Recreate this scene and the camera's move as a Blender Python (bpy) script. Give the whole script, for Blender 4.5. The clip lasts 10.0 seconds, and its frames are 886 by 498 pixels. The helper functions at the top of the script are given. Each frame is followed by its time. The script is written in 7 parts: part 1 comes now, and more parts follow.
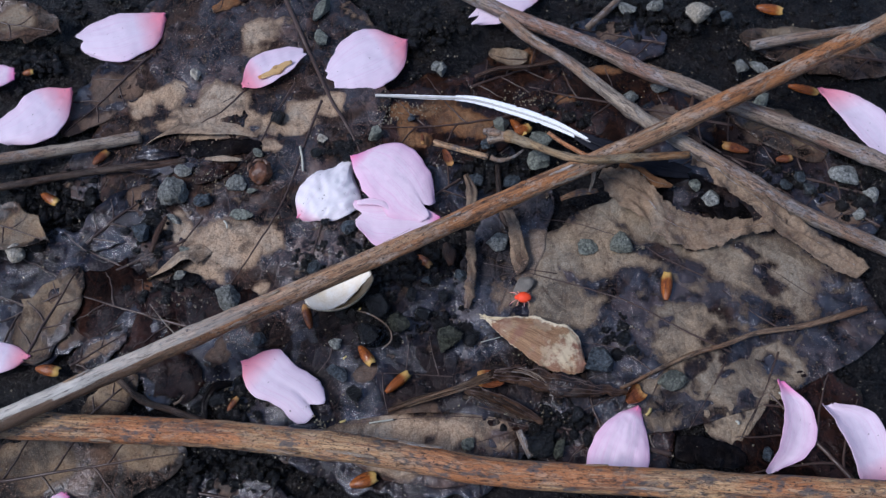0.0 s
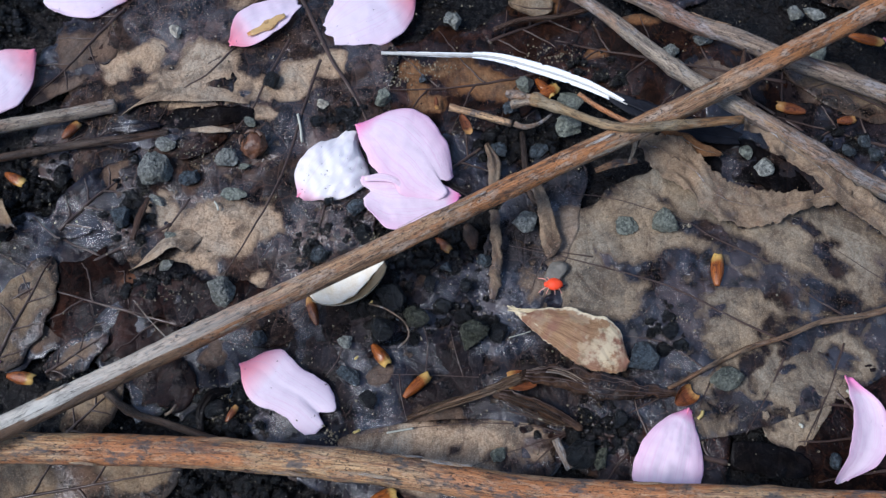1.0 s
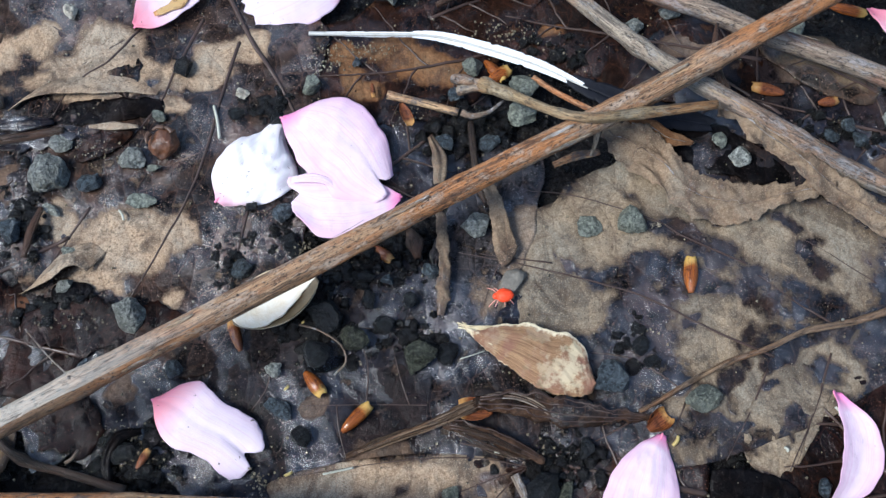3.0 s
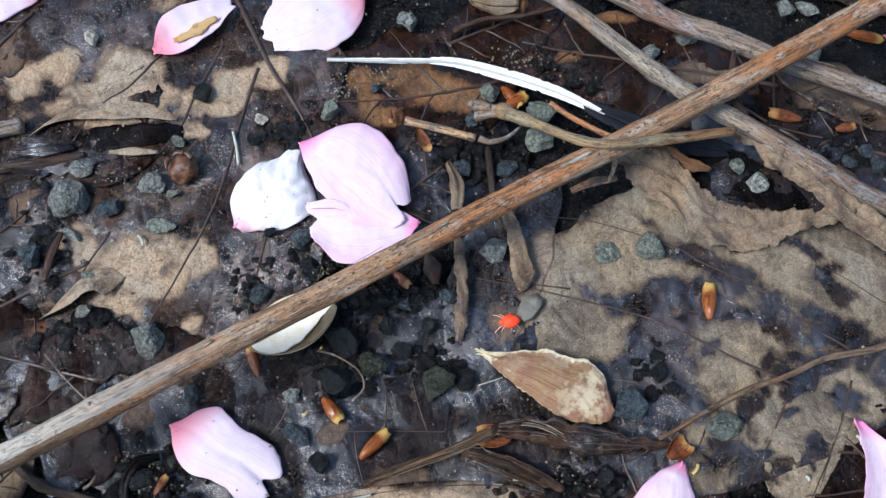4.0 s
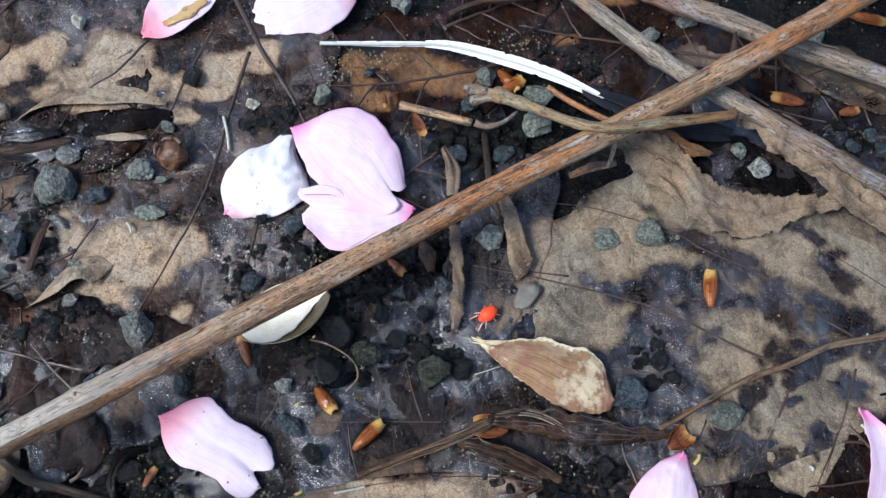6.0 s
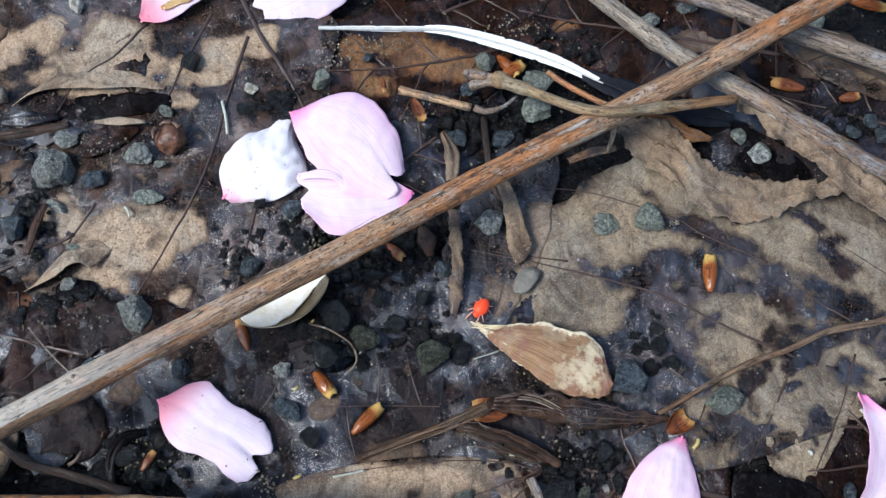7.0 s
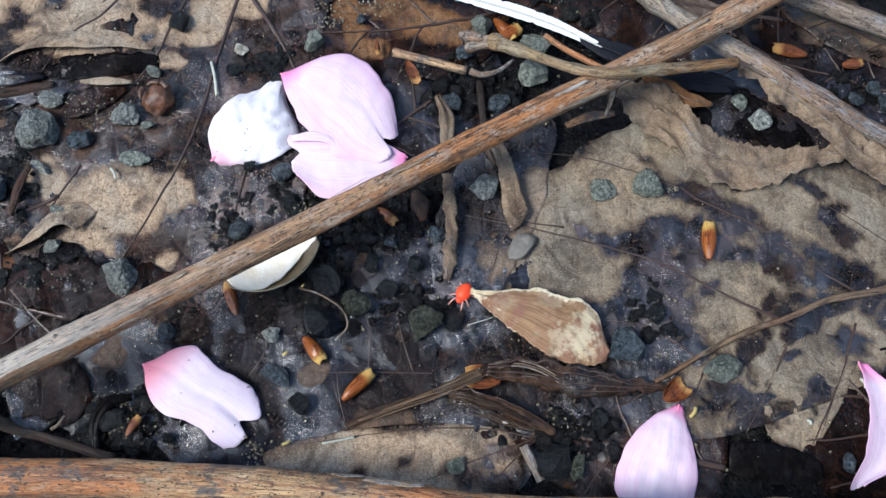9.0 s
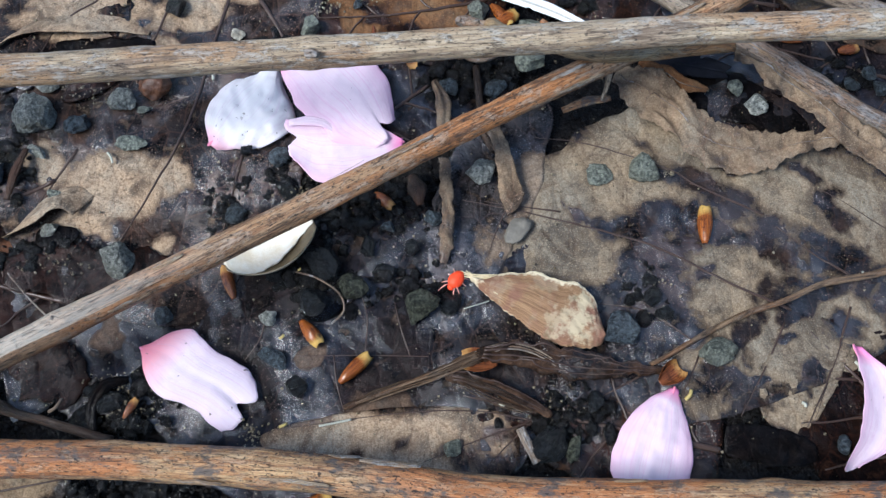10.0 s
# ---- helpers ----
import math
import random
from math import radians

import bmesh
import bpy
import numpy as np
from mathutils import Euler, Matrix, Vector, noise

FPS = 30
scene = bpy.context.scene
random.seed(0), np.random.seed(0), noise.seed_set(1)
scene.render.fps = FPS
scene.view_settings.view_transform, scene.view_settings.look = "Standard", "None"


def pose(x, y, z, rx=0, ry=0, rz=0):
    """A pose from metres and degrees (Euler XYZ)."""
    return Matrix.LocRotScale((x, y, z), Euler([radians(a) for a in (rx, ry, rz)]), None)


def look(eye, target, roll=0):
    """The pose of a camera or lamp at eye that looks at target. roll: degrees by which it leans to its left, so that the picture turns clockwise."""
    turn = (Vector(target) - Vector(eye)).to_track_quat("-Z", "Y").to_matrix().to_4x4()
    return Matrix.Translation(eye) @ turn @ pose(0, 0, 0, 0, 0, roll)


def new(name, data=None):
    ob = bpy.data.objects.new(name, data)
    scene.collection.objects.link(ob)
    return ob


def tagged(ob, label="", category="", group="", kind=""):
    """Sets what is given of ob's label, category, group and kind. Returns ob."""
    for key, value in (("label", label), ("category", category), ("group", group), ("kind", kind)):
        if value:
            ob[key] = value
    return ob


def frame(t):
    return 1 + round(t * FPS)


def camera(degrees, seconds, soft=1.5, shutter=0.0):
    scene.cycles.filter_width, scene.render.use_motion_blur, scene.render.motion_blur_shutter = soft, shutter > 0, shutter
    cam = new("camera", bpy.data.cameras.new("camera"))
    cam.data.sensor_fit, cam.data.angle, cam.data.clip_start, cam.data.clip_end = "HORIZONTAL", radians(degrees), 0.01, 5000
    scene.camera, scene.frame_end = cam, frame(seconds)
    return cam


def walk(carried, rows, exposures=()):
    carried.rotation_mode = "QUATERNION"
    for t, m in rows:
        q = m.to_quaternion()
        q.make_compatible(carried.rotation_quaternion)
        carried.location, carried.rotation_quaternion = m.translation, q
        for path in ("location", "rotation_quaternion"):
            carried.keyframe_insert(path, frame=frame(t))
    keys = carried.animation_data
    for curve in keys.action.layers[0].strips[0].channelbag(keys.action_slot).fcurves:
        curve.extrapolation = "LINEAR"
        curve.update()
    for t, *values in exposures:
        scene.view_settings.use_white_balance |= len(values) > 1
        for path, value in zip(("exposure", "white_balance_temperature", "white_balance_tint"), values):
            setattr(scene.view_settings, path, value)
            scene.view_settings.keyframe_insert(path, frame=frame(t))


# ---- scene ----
MM = 0.001
cam = camera(55.0, 10.0, soft=1.4)
PATH = [
    (0, 5.00, -76.61, 164.93, 26.55, 1.26, 3.29),
    (0.5, -0.28, -58.81, 149.51, 23.12, -0.28, 2.65),
    (1, -1.71, -59.80, 149.75, 22.30, 1.15, 2.22),
    (1.5, 2.35, -57.49, 143.25, 22.18, 0.45, 1.54),
    (2, 2.74, -55.22, 140.05, 21.67, -0.34, 0.39),
    (2.5, 7.07, -58.07, 132.40, 21.15, -0.70, 0.38),
    (3, 0.83, -45.88, 134.79, 19.99, -0.82, -0.14),
    (3.2, -1.09, -46.97, 135.58, 22.00, -0.47, 0.35),
    (4.5, -0.68, -43.59, 134.73, 20.79, -0.35, 0.06),
    (5, -0.53, -44.42, 133.54, 20.93, -0.33, 0.07),
    (5.5, -0.42, -44.74, 132.37, 20.95, -0.40, 0.00),
    (7, -0.56, -46.28, 131.09, 20.51, -0.60, 0.04),
    (7.5, 0.00, -47.86, 128.39, 20.45, -0.77, 0.08),
    (8, -0.07, -48.80, 127.43, 20.34, -0.98, 0.12),
    (8.5, -0.49, -48.88, 127.12, 20.02, -1.11, 0.25),
    (9, -0.33, -49.03, 126.84, 19.85, -1.09, 0.32),
    (9.5, 0.42, -49.50, 126.41, 19.50, -1.21, 0.26),
    (10, -0.18, -50.89, 126.50, 19.58, -1.25, 0.26),
]
walk(cam, [(t, pose(x * MM, y * MM, z * MM, rx, ry, rz)) for t, x, y, z, rx, ry, rz in PATH],
     exposures=[(0.0, 0.02, 5800, 18), (0.5, 0.17, 5850, 16), (1.0, 0.32, 5880, 13), (1.5, 0.5, 5920, 10), (2.0, 0.98, 5960, 8), (2.5, 1.06, 6000, 8), (3.0, 0.69, 5980, 8), (3.5, 0.66, 5980, 8), (10.0, 0.66, 5980, 8)])

# ---- light: a bright overcast sky, the sun softened behind cloud ----
SUN_UP, SUN_TURN = 51.0, 249.0
world = bpy.data.worlds.new("sky")
scene.world = world
world.use_nodes = True
wn = world.node_tree
sky = wn.nodes.new("ShaderNodeTexSky")
sky.sky_type = "NISHITA"
sky.sun_disc = False
sky.sun_elevation, sky.sun_rotation = radians(SUN_UP), radians(SUN_TURN)
sky.air_density, sky.dust_density = 1.0, 1.0
wn.links.new(sky.outputs[0], wn.nodes["Background"].inputs[0])
wn.nodes["Background"].inputs[1].default_value = 0.12
sun_data = bpy.data.lights.new("sun", "SUN")
sun_data.energy, sun_data.angle, sun_data.color = 2.9, radians(22), (1.0, 0.98, 0.94)
sun = new("sun", sun_data)
sun_way = Vector((math.sin(radians(SUN_TURN)) * math.cos(radians(SUN_UP)), math.cos(radians(SUN_TURN)) * math.cos(radians(SUN_UP)), math.sin(radians(SUN_UP))))
sun.matrix_world = look(tuple(sun_way * 2), (0, 0, 0))


# ---- materials ----
class Shader:
    """A node material with a Principled surface and short calls for the usual nodes."""

    def __init__(self, name):
        self.mat = bpy.data.materials.new(name)
        self.mat.use_nodes = True
        self.tree = self.mat.node_tree
        self.surface = self.tree.nodes["Principled BSDF"]
        self.out = self.tree.nodes["Material Output"]

    def node(self, kind, *plugs, attribute_name="", operation="", use_clamp=False, data_type="", blend_type="", feature=""):
        made = self.tree.nodes.new(kind)
        if attribute_name:
            made.attribute_name = attribute_name
        if operation:
            made.operation = operation
            if use_clamp:
                made.use_clamp = True
        if data_type:
            made.data_type, made.blend_type = data_type, blend_type
        if feature:
            made.feature = feature
        for key, value in plugs:
            self.plug(made.inputs[key], value)
        return made

    def plug(self, socket, value):
        if isinstance(value, bpy.types.NodeSocket):
            self.tree.links.new(value, socket)
        elif value is not None:
            if isinstance(value, (tuple, list)) and len(value) == 3 and socket.type == "RGBA":
                value = (*value, 1)
            socket.default_value = value

    def place(self):
        return self.node("ShaderNodeNewGeometry").outputs["Position"]

    def local(self):
        return self.node("ShaderNodeTexCoord").outputs["Object"]

    def grain(self):
        return self.node("ShaderNodeAttribute", attribute_name="grain").outputs["Vector"]

    def split(self, vector):
        return self.node("ShaderNodeSeparateXYZ", (0, vector)).outputs

    def stretch(self, vector, scale):
        return self.node("ShaderNodeMapping", (0, vector), ("Scale", scale)).outputs[0]

    def noise(self, vector, scale, detail=4.0, rough=0.6, warp=0.0):
        return self.node("ShaderNodeTexNoise", ("Vector", vector), ("Scale", scale), ("Detail", detail), ("Roughness", rough), ("Distortion", warp)).outputs[0]

    def cells(self, vector, scale):
        return self.node("ShaderNodeTexVoronoi", ("Vector", vector), ("Scale", scale)).outputs[0]

    def chance(self):
        return self.node("ShaderNodeObjectInfo").outputs["Random"]

    def math(self, operation, a, b=None, clamp=False):
        return self.node("ShaderNodeMath", (0, a), (1, b), operation=operation, use_clamp=clamp).outputs[0]

    def ramp(self, factor, *stops):
        made = self.node("ShaderNodeValToRGB", (0, factor))
        ramp = made.color_ramp
        while len(ramp.elements) < len(stops):
            ramp.elements.new(0.5)
        for element, (at, colour) in zip(ramp.elements, stops):
            element.position = at
            element.color = (colour, colour, colour, 1) if isinstance(colour, (int, float)) else (*colour, 1)
        return made.outputs[0]

    def mix(self, factor, a, b, blend="MIX"):
        made = self.node("ShaderNodeMix", (0, factor), data_type="RGBA", blend_type=blend)
        self.plug(made.inputs[6], a)
        self.plug(made.inputs[7], b)
        return made.outputs[2]

    def bump(self, height, strength, millimetres, normal=None):
        return self.node("ShaderNodeBump", ("Strength", strength), ("Distance", millimetres * MM), ("Height", height), ("Normal", normal)).outputs[0]

    def done(self, colour, rough, normal=None, **more):
        for key, value in (("Base Color", colour), ("Roughness", rough), ("Normal", normal)):
            if value is not None:
                self.plug(self.surface.inputs[key], value)
        for key, value in more.items():
            self.plug(self.surface.inputs[key.replace("_", " ").title().replace("Ior", "IOR")], value)
        return self.mat

    def translucent(self, colour, share):
        """Lets part of the light through a thin sheet."""
        thin = self.node("ShaderNodeBsdfTranslucent", (0, colour))
        both = self.node("ShaderNodeMixShader", (0, share), (1, self.surface.outputs[0]), (2, thin.outputs[0]))
        self.tree.links.new(both.outputs[0], self.out.inputs[0])
        return self.mat


def soil_material():
    s = Shader("wet_black_soil")
    p = s.place()
    broad, fine, grit = s.noise(p, 90, 4), s.noise(p, 900, 5, 0.7), s.cells(p, 1400)
    colour = s.mix(s.ramp(broad, (0.4, 0), (0.62, 1)), (0.002, 0.002, 0.0023), (0.009, 0.007, 0.006))
    colour = s.mix(s.ramp(fine, (0.58, 0), (0.75, 1)), colour, (0.018, 0.016, 0.015))
    normal = s.bump(grit, 0.6, 0.4, s.bump(fine, 0.9, 0.8))
    return s.done(colour, s.ramp(fine, (0.3, 0.12), (0.7, 0.4)), normal, specular_ior_level=0.2)


def leaf_material(name, dry, dry_grey, wet, wet_sky_tone, gloss=0.75):
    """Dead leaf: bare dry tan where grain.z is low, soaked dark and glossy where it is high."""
    s = Shader(name)
    p = s.place()
    wetness = s.split(s.grain())[2]
    speck = s.noise(p, 1900, 4, 0.8)
    mid = s.noise(p, 240, 6, 0.7)
    blot = s.noise(p, 130, 5, 0.65, 0.8)
    tint = s.noise(p, 75, 4, 0.6, 0.4)
    broad = s.noise(p, 45, 3)
    edge = s.math("ADD", wetness, s.math("MULTIPLY", s.math("SUBTRACT", mid, 0.5), 1.9))
    edge = s.math("ADD", edge, s.math("MULTIPLY", s.math("SUBTRACT", speck, 0.5), 0.5))
    edge = s.math("ADD", edge, s.math("MULTIPLY", s.math("SUBTRACT", blot, 0.47), 1.7))
    damp, soaked = s.ramp(edge, (0.06, 0), (0.5, 1)), s.ramp(edge, (0.4, 0), (0.8, 1))
    # bare: orange-tan and grey-olive parts, damp grey blots, dark dots that gather in places
    bare = s.mix(s.ramp(tint, (0.42, 0), (0.58, 1)), dry, dry_grey)
    bare = s.mix(s.ramp(mid, (0.36, 0.55), (0.56, 0)), bare, (dry[0] * 0.5, dry[1] * 0.46, dry[2] * 0.46))
    bare = s.mix(s.ramp(speck, (0.52, 0), (0.64, 0.6)), bare, (dry[0] * 1.3, dry[1] * 1.34, dry[2] * 1.45))
    bare = s.mix(s.ramp(speck, (0.36, 0.7), (0.47, 0)), bare, (dry[0] * 0.5, dry[1] * 0.46, dry[2] * 0.46))
    bare = s.mix(s.ramp(blot, (0.50, 0), (0.64, 0.85)), bare, (0.062, 0.06, 0.055))
    crowd = s.ramp(broad, (0.42, 0.35), (0.58, 1))
    bare = s.mix(s.math("MULTIPLY", crowd, s.ramp(s.noise(p, 2300, 3, 0.6), (0.58, 0), (0.64, 0.75))), bare, (0.035, 0.027, 0.022))
    bare = s.mix(s.math("MULTIPLY", crowd, s.ramp(s.noise(p, 620, 4, 0.75), (0.58, 0), (0.66, 0.6))), bare, (0.04, 0.033, 0.028))
    # soaked: near black with rusty parts; bluish tone puts sky sheen into the colour
    dark = s.mix(s.ramp(broad, (0.44, 0), (0.56, 1)), wet, wet_sky_tone)
    dark = s.mix(s.ramp(tint, (0.52, 0), (0.66, 0.8)), dark, (wet[0] * 2.8, wet[1] * 2.4, wet[2] * 2.1))
    dark = s.mix(s.ramp(mid, (0.40, 1.0), (0.54, 0)), dark, (0.0022, 0.002, 0.0022))
    # pale specks put wet sparkle into the colour
    dark = s.mix(s.ramp(speck, (0.55, 0), (0.68, 0.7)), dark, (wet[0] * 2.8, wet[1] * 2.6, wet[2] * 2.6))
    dark = s.mix(s.math("MULTIPLY", s.ramp(blot, (0.46, 0), (0.6, 1)), s.ramp(s.noise(p, 2600, 2), (0.62, 0), (0.68, 0.7))), dark, (wet[0] * 9, wet[1] * 9, wet[2] * 9))
    bare = s.mix(s.math("MULTIPLY", damp, 0.75), bare, (dry[0] * 0.3, dry[1] * 0.27, dry[2] * 0.27))
    grit = s.noise(p, 4600, 2, 0.5)
    bare = s.mix(s.ramp(grit, (0.36, 0.5), (0.47, 0)), bare, (dry[0] * 0.38, dry[1] * 0.34, dry[2] * 0.32))
    bare = s.mix(s.ramp(grit, (0.56, 0), (0.68, 0.5)), bare, (dry[0] * 1.35, dry[1] * 1.4, dry[2] * 1.5))
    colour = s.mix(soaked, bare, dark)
    # the net of fine veinlets: thin paler lines
    warp = s.node("ShaderNodeVectorMath", (0, p), (1, s.node("ShaderNodeVectorMath", (0, s.node("ShaderNodeTexNoise", ("Vector", p), ("Scale", 160)).outputs[1]), (1, (0.002, 0.002, 0.002)), operation="MULTIPLY").outputs[0]), operation="ADD").outputs[0]
    net = s.node("ShaderNodeTexVoronoi", ("Vector", s.stretch(warp, (1.0, 0.55, 1.0))), ("Scale", 330), feature="DISTANCE_TO_EDGE").outputs[0]
    lines = s.ramp(net, (0.0, 1), (0.045, 0))
    colour = s.mix(s.math("MULTIPLY", lines, 0.28), colour, (wet[0] * 3.4, wet[1] * 2.7, wet[2] * 2.4))
    rough = s.mix(soaked, s.ramp(mid, (0.3, 0.5), (0.7, 0.7)), s.ramp(mid, (0.35, 0.09), (0.62, 0.24)))
    normal = s.bump(mid, 0.35, 0.5, s.bump(speck, 0.8, 0.15, s.bump(s.ramp(net, (0.0, 0), (0.22, 1)), 0.5, 0.22, s.bump(blot, 0.45, 1.0))))
    # a film of water lies over parts of the soaked blade
    crinkle = s.noise(p, 900, 5, 0.75, 0.4)
    film = s.math("MULTIPLY", s.ramp(s.noise(p, 70, 4, 0.6, 0.5), (0.44, 0.05), (0.56, 1.0)), s.ramp(mid, (0.36, 0.25), (0.52, 1.0)))
    normal = s.bump(crinkle, s.math("MULTIPLY", soaked, 0.6), 0.28, normal)
    shine = s.math("MULTIPLY", s.math("ADD", s.math("MULTIPLY", s.math("MULTIPLY", soaked, film), 1.15), 0.06), gloss)
    return s.done(colour, rough, normal, specular_ior_level=shine)


def vein_material():
    s = Shader("leaf_vein")
    p = s.place()
    colour = s.mix(s.noise(p, 300, 4), (0.018, 0.011, 0.009), (0.085, 0.05, 0.036))
    return s.done(colour, 0.38, s.bump(s.noise(p, 1500, 3), 0.5, 0.1))


def bark_material(name, light, mid_tone, dark, red, specks=0.6, wet=0.0, ash=None, peeled=0.75, lichen=0.0):
    """Stem bark with long fibres along grain.x, peeled pale streaks, red-brown parts and black specks."""
    s = Shader(name)
    g = s.grain()
    hair = s.noise(s.stretch(g, (0.22, 5.5, 5.5)), 1.0, 4, 0.75, 0.2)
    fibre = s.noise(s.stretch(g, (0.10, 2.0, 2.0)), 1.0, 6, 0.75, 0.3)
    streak = s.noise(s.stretch(g, (0.05, 0.8, 0.8)), 1.0, 5, 0.65, 0.4)
    patch = s.noise(s.stretch(g, (0.055, 0.16, 0.16)), 1.0, 3, 0.55)
    zone = s.noise(s.stretch(g, (0.028, 0.05, 0.05)), 1.0, 2, 0.5)
    speck = s.noise(s.stretch(g, (1.9, 4.2, 4.2)), 1.0, 3, 0.7)
    blot = s.noise(s.stretch(g, (0.3, 1.0, 1.0)), 1.0, 5, 0.7)
    crust = s.noise(s.stretch(g, (0.16, 0.42, 0.42)), 1.0, 6, 0.75, 0.5)
    colour = s.mix(s.ramp(fibre, (0.44, 0), (0.58, 0.9)), mid_tone, light)
    colour = s.mix(s.ramp(patch, (0.44, 0), (0.54, 0.92)), colour, red)
    colour = s.mix(s.ramp(zone, (0.52, 0), (0.64, 0.5)), colour, (light[0] * 0.95, light[1] * 1.0, light[2] * 1.15))
    colour = s.mix(s.ramp(streak, (0.53, 0), (0.60, 0.75)), colour, dark)
    colour = s.mix(s.ramp(hair, (0.55, 0), (0.64, 0.55)), colour, (light[0] * 1.25, light[1] * 1.35, light[2] * 1.6))
    colour = s.mix(s.ramp(hair, (0.36, 0.65), (0.46, 0)), colour, (dark[0] * 0.6, dark[1] * 0.55, dark[2] * 0.55))
    colour = s.mix(s.ramp(blot, (0.57, 0), (0.64, 0.8)), colour, (dark[0] * 0.5, dark[1] * 0.45, dark[2] * 0.45))
    # ashy crust where the outer skin has peeled
    flaky = s.math("MULTIPLY", s.ramp(crust, (0.52, 0), (0.57, 1)), s.ramp(s.noise(s.stretch(g, (0.9, 2.2, 2.2)), 1.0, 4, 0.7), (0.38, 0.15), (0.5, 1.0)))
    colour = s.mix(s.math("MULTIPLY", flaky, peeled), colour, (min(0.68, light[0] * 1.1), min(0.63, light[1] * 1.38), min(0.56, light[2] * 1.95)))
    # thin dark cracks along the fibres, black pits
    split = s.math("ABSOLUTE", s.math("SUBTRACT", s.noise(s.stretch(g, (0.07, 1.3, 1.3)), 1.0, 4, 0.6, 0.2), 0.5))
    cracks = s.math("MULTIPLY", s.ramp(split, (0.0, 0.95), (0.016, 0)), s.ramp(s.noise(s.stretch(g, (0.25, 0.5, 0.5)), 1.0, 2), (0.45, 0), (0.55, 1)))
    colour = s.mix(cracks, colour, (0.022, 0.016, 0.013))
    colour = s.mix(s.ramp(speck, (0.58, 0), (0.63, specks)), colour, (0.010, 0.009, 0.009))
    if lichen:
        film = s.noise(s.stretch(g, (0.26, 0.5, 0.5)), 1.0, 5, 0.7)
        colour = s.mix(s.ramp(film, (0.53, 0), (0.61, lichen)), colour, (0.085, 0.08, 0.078))
    pits = s.noise(s.stretch(g, (1.0, 1.9, 1.9)), 1.0, 2, 0.5)
    colour = s.mix(s.ramp(pits, (0.66, 0), (0.70, specks)), colour, (0.012, 0.010, 0.010))
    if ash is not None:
        # the older end: paler above and on one side, darker on the other
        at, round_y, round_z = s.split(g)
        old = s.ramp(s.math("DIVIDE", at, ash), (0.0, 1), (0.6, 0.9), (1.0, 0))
        paling = s.mix(s.ramp(s.math("ADD", s.math("SUBTRACT", round_z, s.math("MULTIPLY", round_y, 0.75)), s.math("MULTIPLY", s.math("SUBTRACT", streak, 0.5), 4.0)), (0.9, 0), (2.0, 1)), (0.105, 0.062, 0.036), (0.60, 0.575, 0.50))
        paling = s.mix(s.ramp(hair, (0.36, 0.6), (0.46, 0)), paling, (0.11, 0.085, 0.06))
        paling = s.mix(cracks, paling, (0.03, 0.022, 0.017))
        colour = s.mix(s.math("MULTIPLY", old, 0.95), colour, paling)
    normal = s.bump(fibre, 0.7, 0.35, s.bump(hair, 0.7, 0.15, s.bump(speck, 0.4, 0.12, s.bump(blot, 0.5, 0.35, s.bump(s.math("SUBTRACT", flaky, cracks), 0.7, 0.3)))))
    return s.done(colour, s.ramp(streak, (0.3, 0.62 - 0.3 * wet), (0.7, 0.5 - 0.25 * wet)), normal, specular_ior_level=0.4 - 0.2 * wet)


def petal_material(name, pale, pink, tip, tip_reach=0.22, blush=0.6, dirt=0.69):
    """Thin blossom petal: deep pink at its foot (grain.x near 0), blushing along the rim, veined lengthwise."""
    s = Shader(name)
    g = s.grain()
    along, across, _ = s.split(g)
    p = s.local()
    soft = s.noise(p, 160, 3)
    veins = s.noise(s.stretch(g, (1.3, 26.0, 1.0)), 1.0, 4, 0.6, 0.6)
    rim = s.math("POWER", s.math("ABSOLUTE", across), 2.5)
    flush = s.math("MULTIPLY", s.math("ADD", rim, s.math("MULTIPLY", soft, 0.35)), blush, True)
    colour = s.mix(flush, pale, pink)
    foot = s.ramp(s.math("ADD", along, s.math("MULTIPLY", s.math("SUBTRACT", soft, 0.5), 0.12)), (0.0, 1), (tip_reach * 0.35, 0.75), (tip_reach, 0))
    colour = s.mix(foot, colour, tip)
    colour = s.mix(s.ramp(veins, (0.52, 0), (0.66, 0.38)), colour, (pink[0] * 0.92, pink[1] * 0.80, pink[2] * 0.90))
    colour = s.mix(s.ramp(s.noise(p, 420, 4, 0.7), (0.56, 0), (0.72, 0.22)), colour, (pink[0] * 0.85, pink[1] * 0.85, pink[2] * 0.92))
    colour = s.mix(s.ramp(s.noise(p, 1100, 3), (dirt, 0), (dirt + 0.03, 0.8)), colour, (0.12, 0.08, 0.07))
    normal = s.bump(veins, 0.3, 0.2, s.bump(s.noise(p, 300, 4, 0.6), 0.35, 0.5, s.bump(soft, 0.25, 0.6)))
    s.done(colour, 0.5, normal, specular_ior_level=0.3)
    return s.translucent(colour, 0.25)


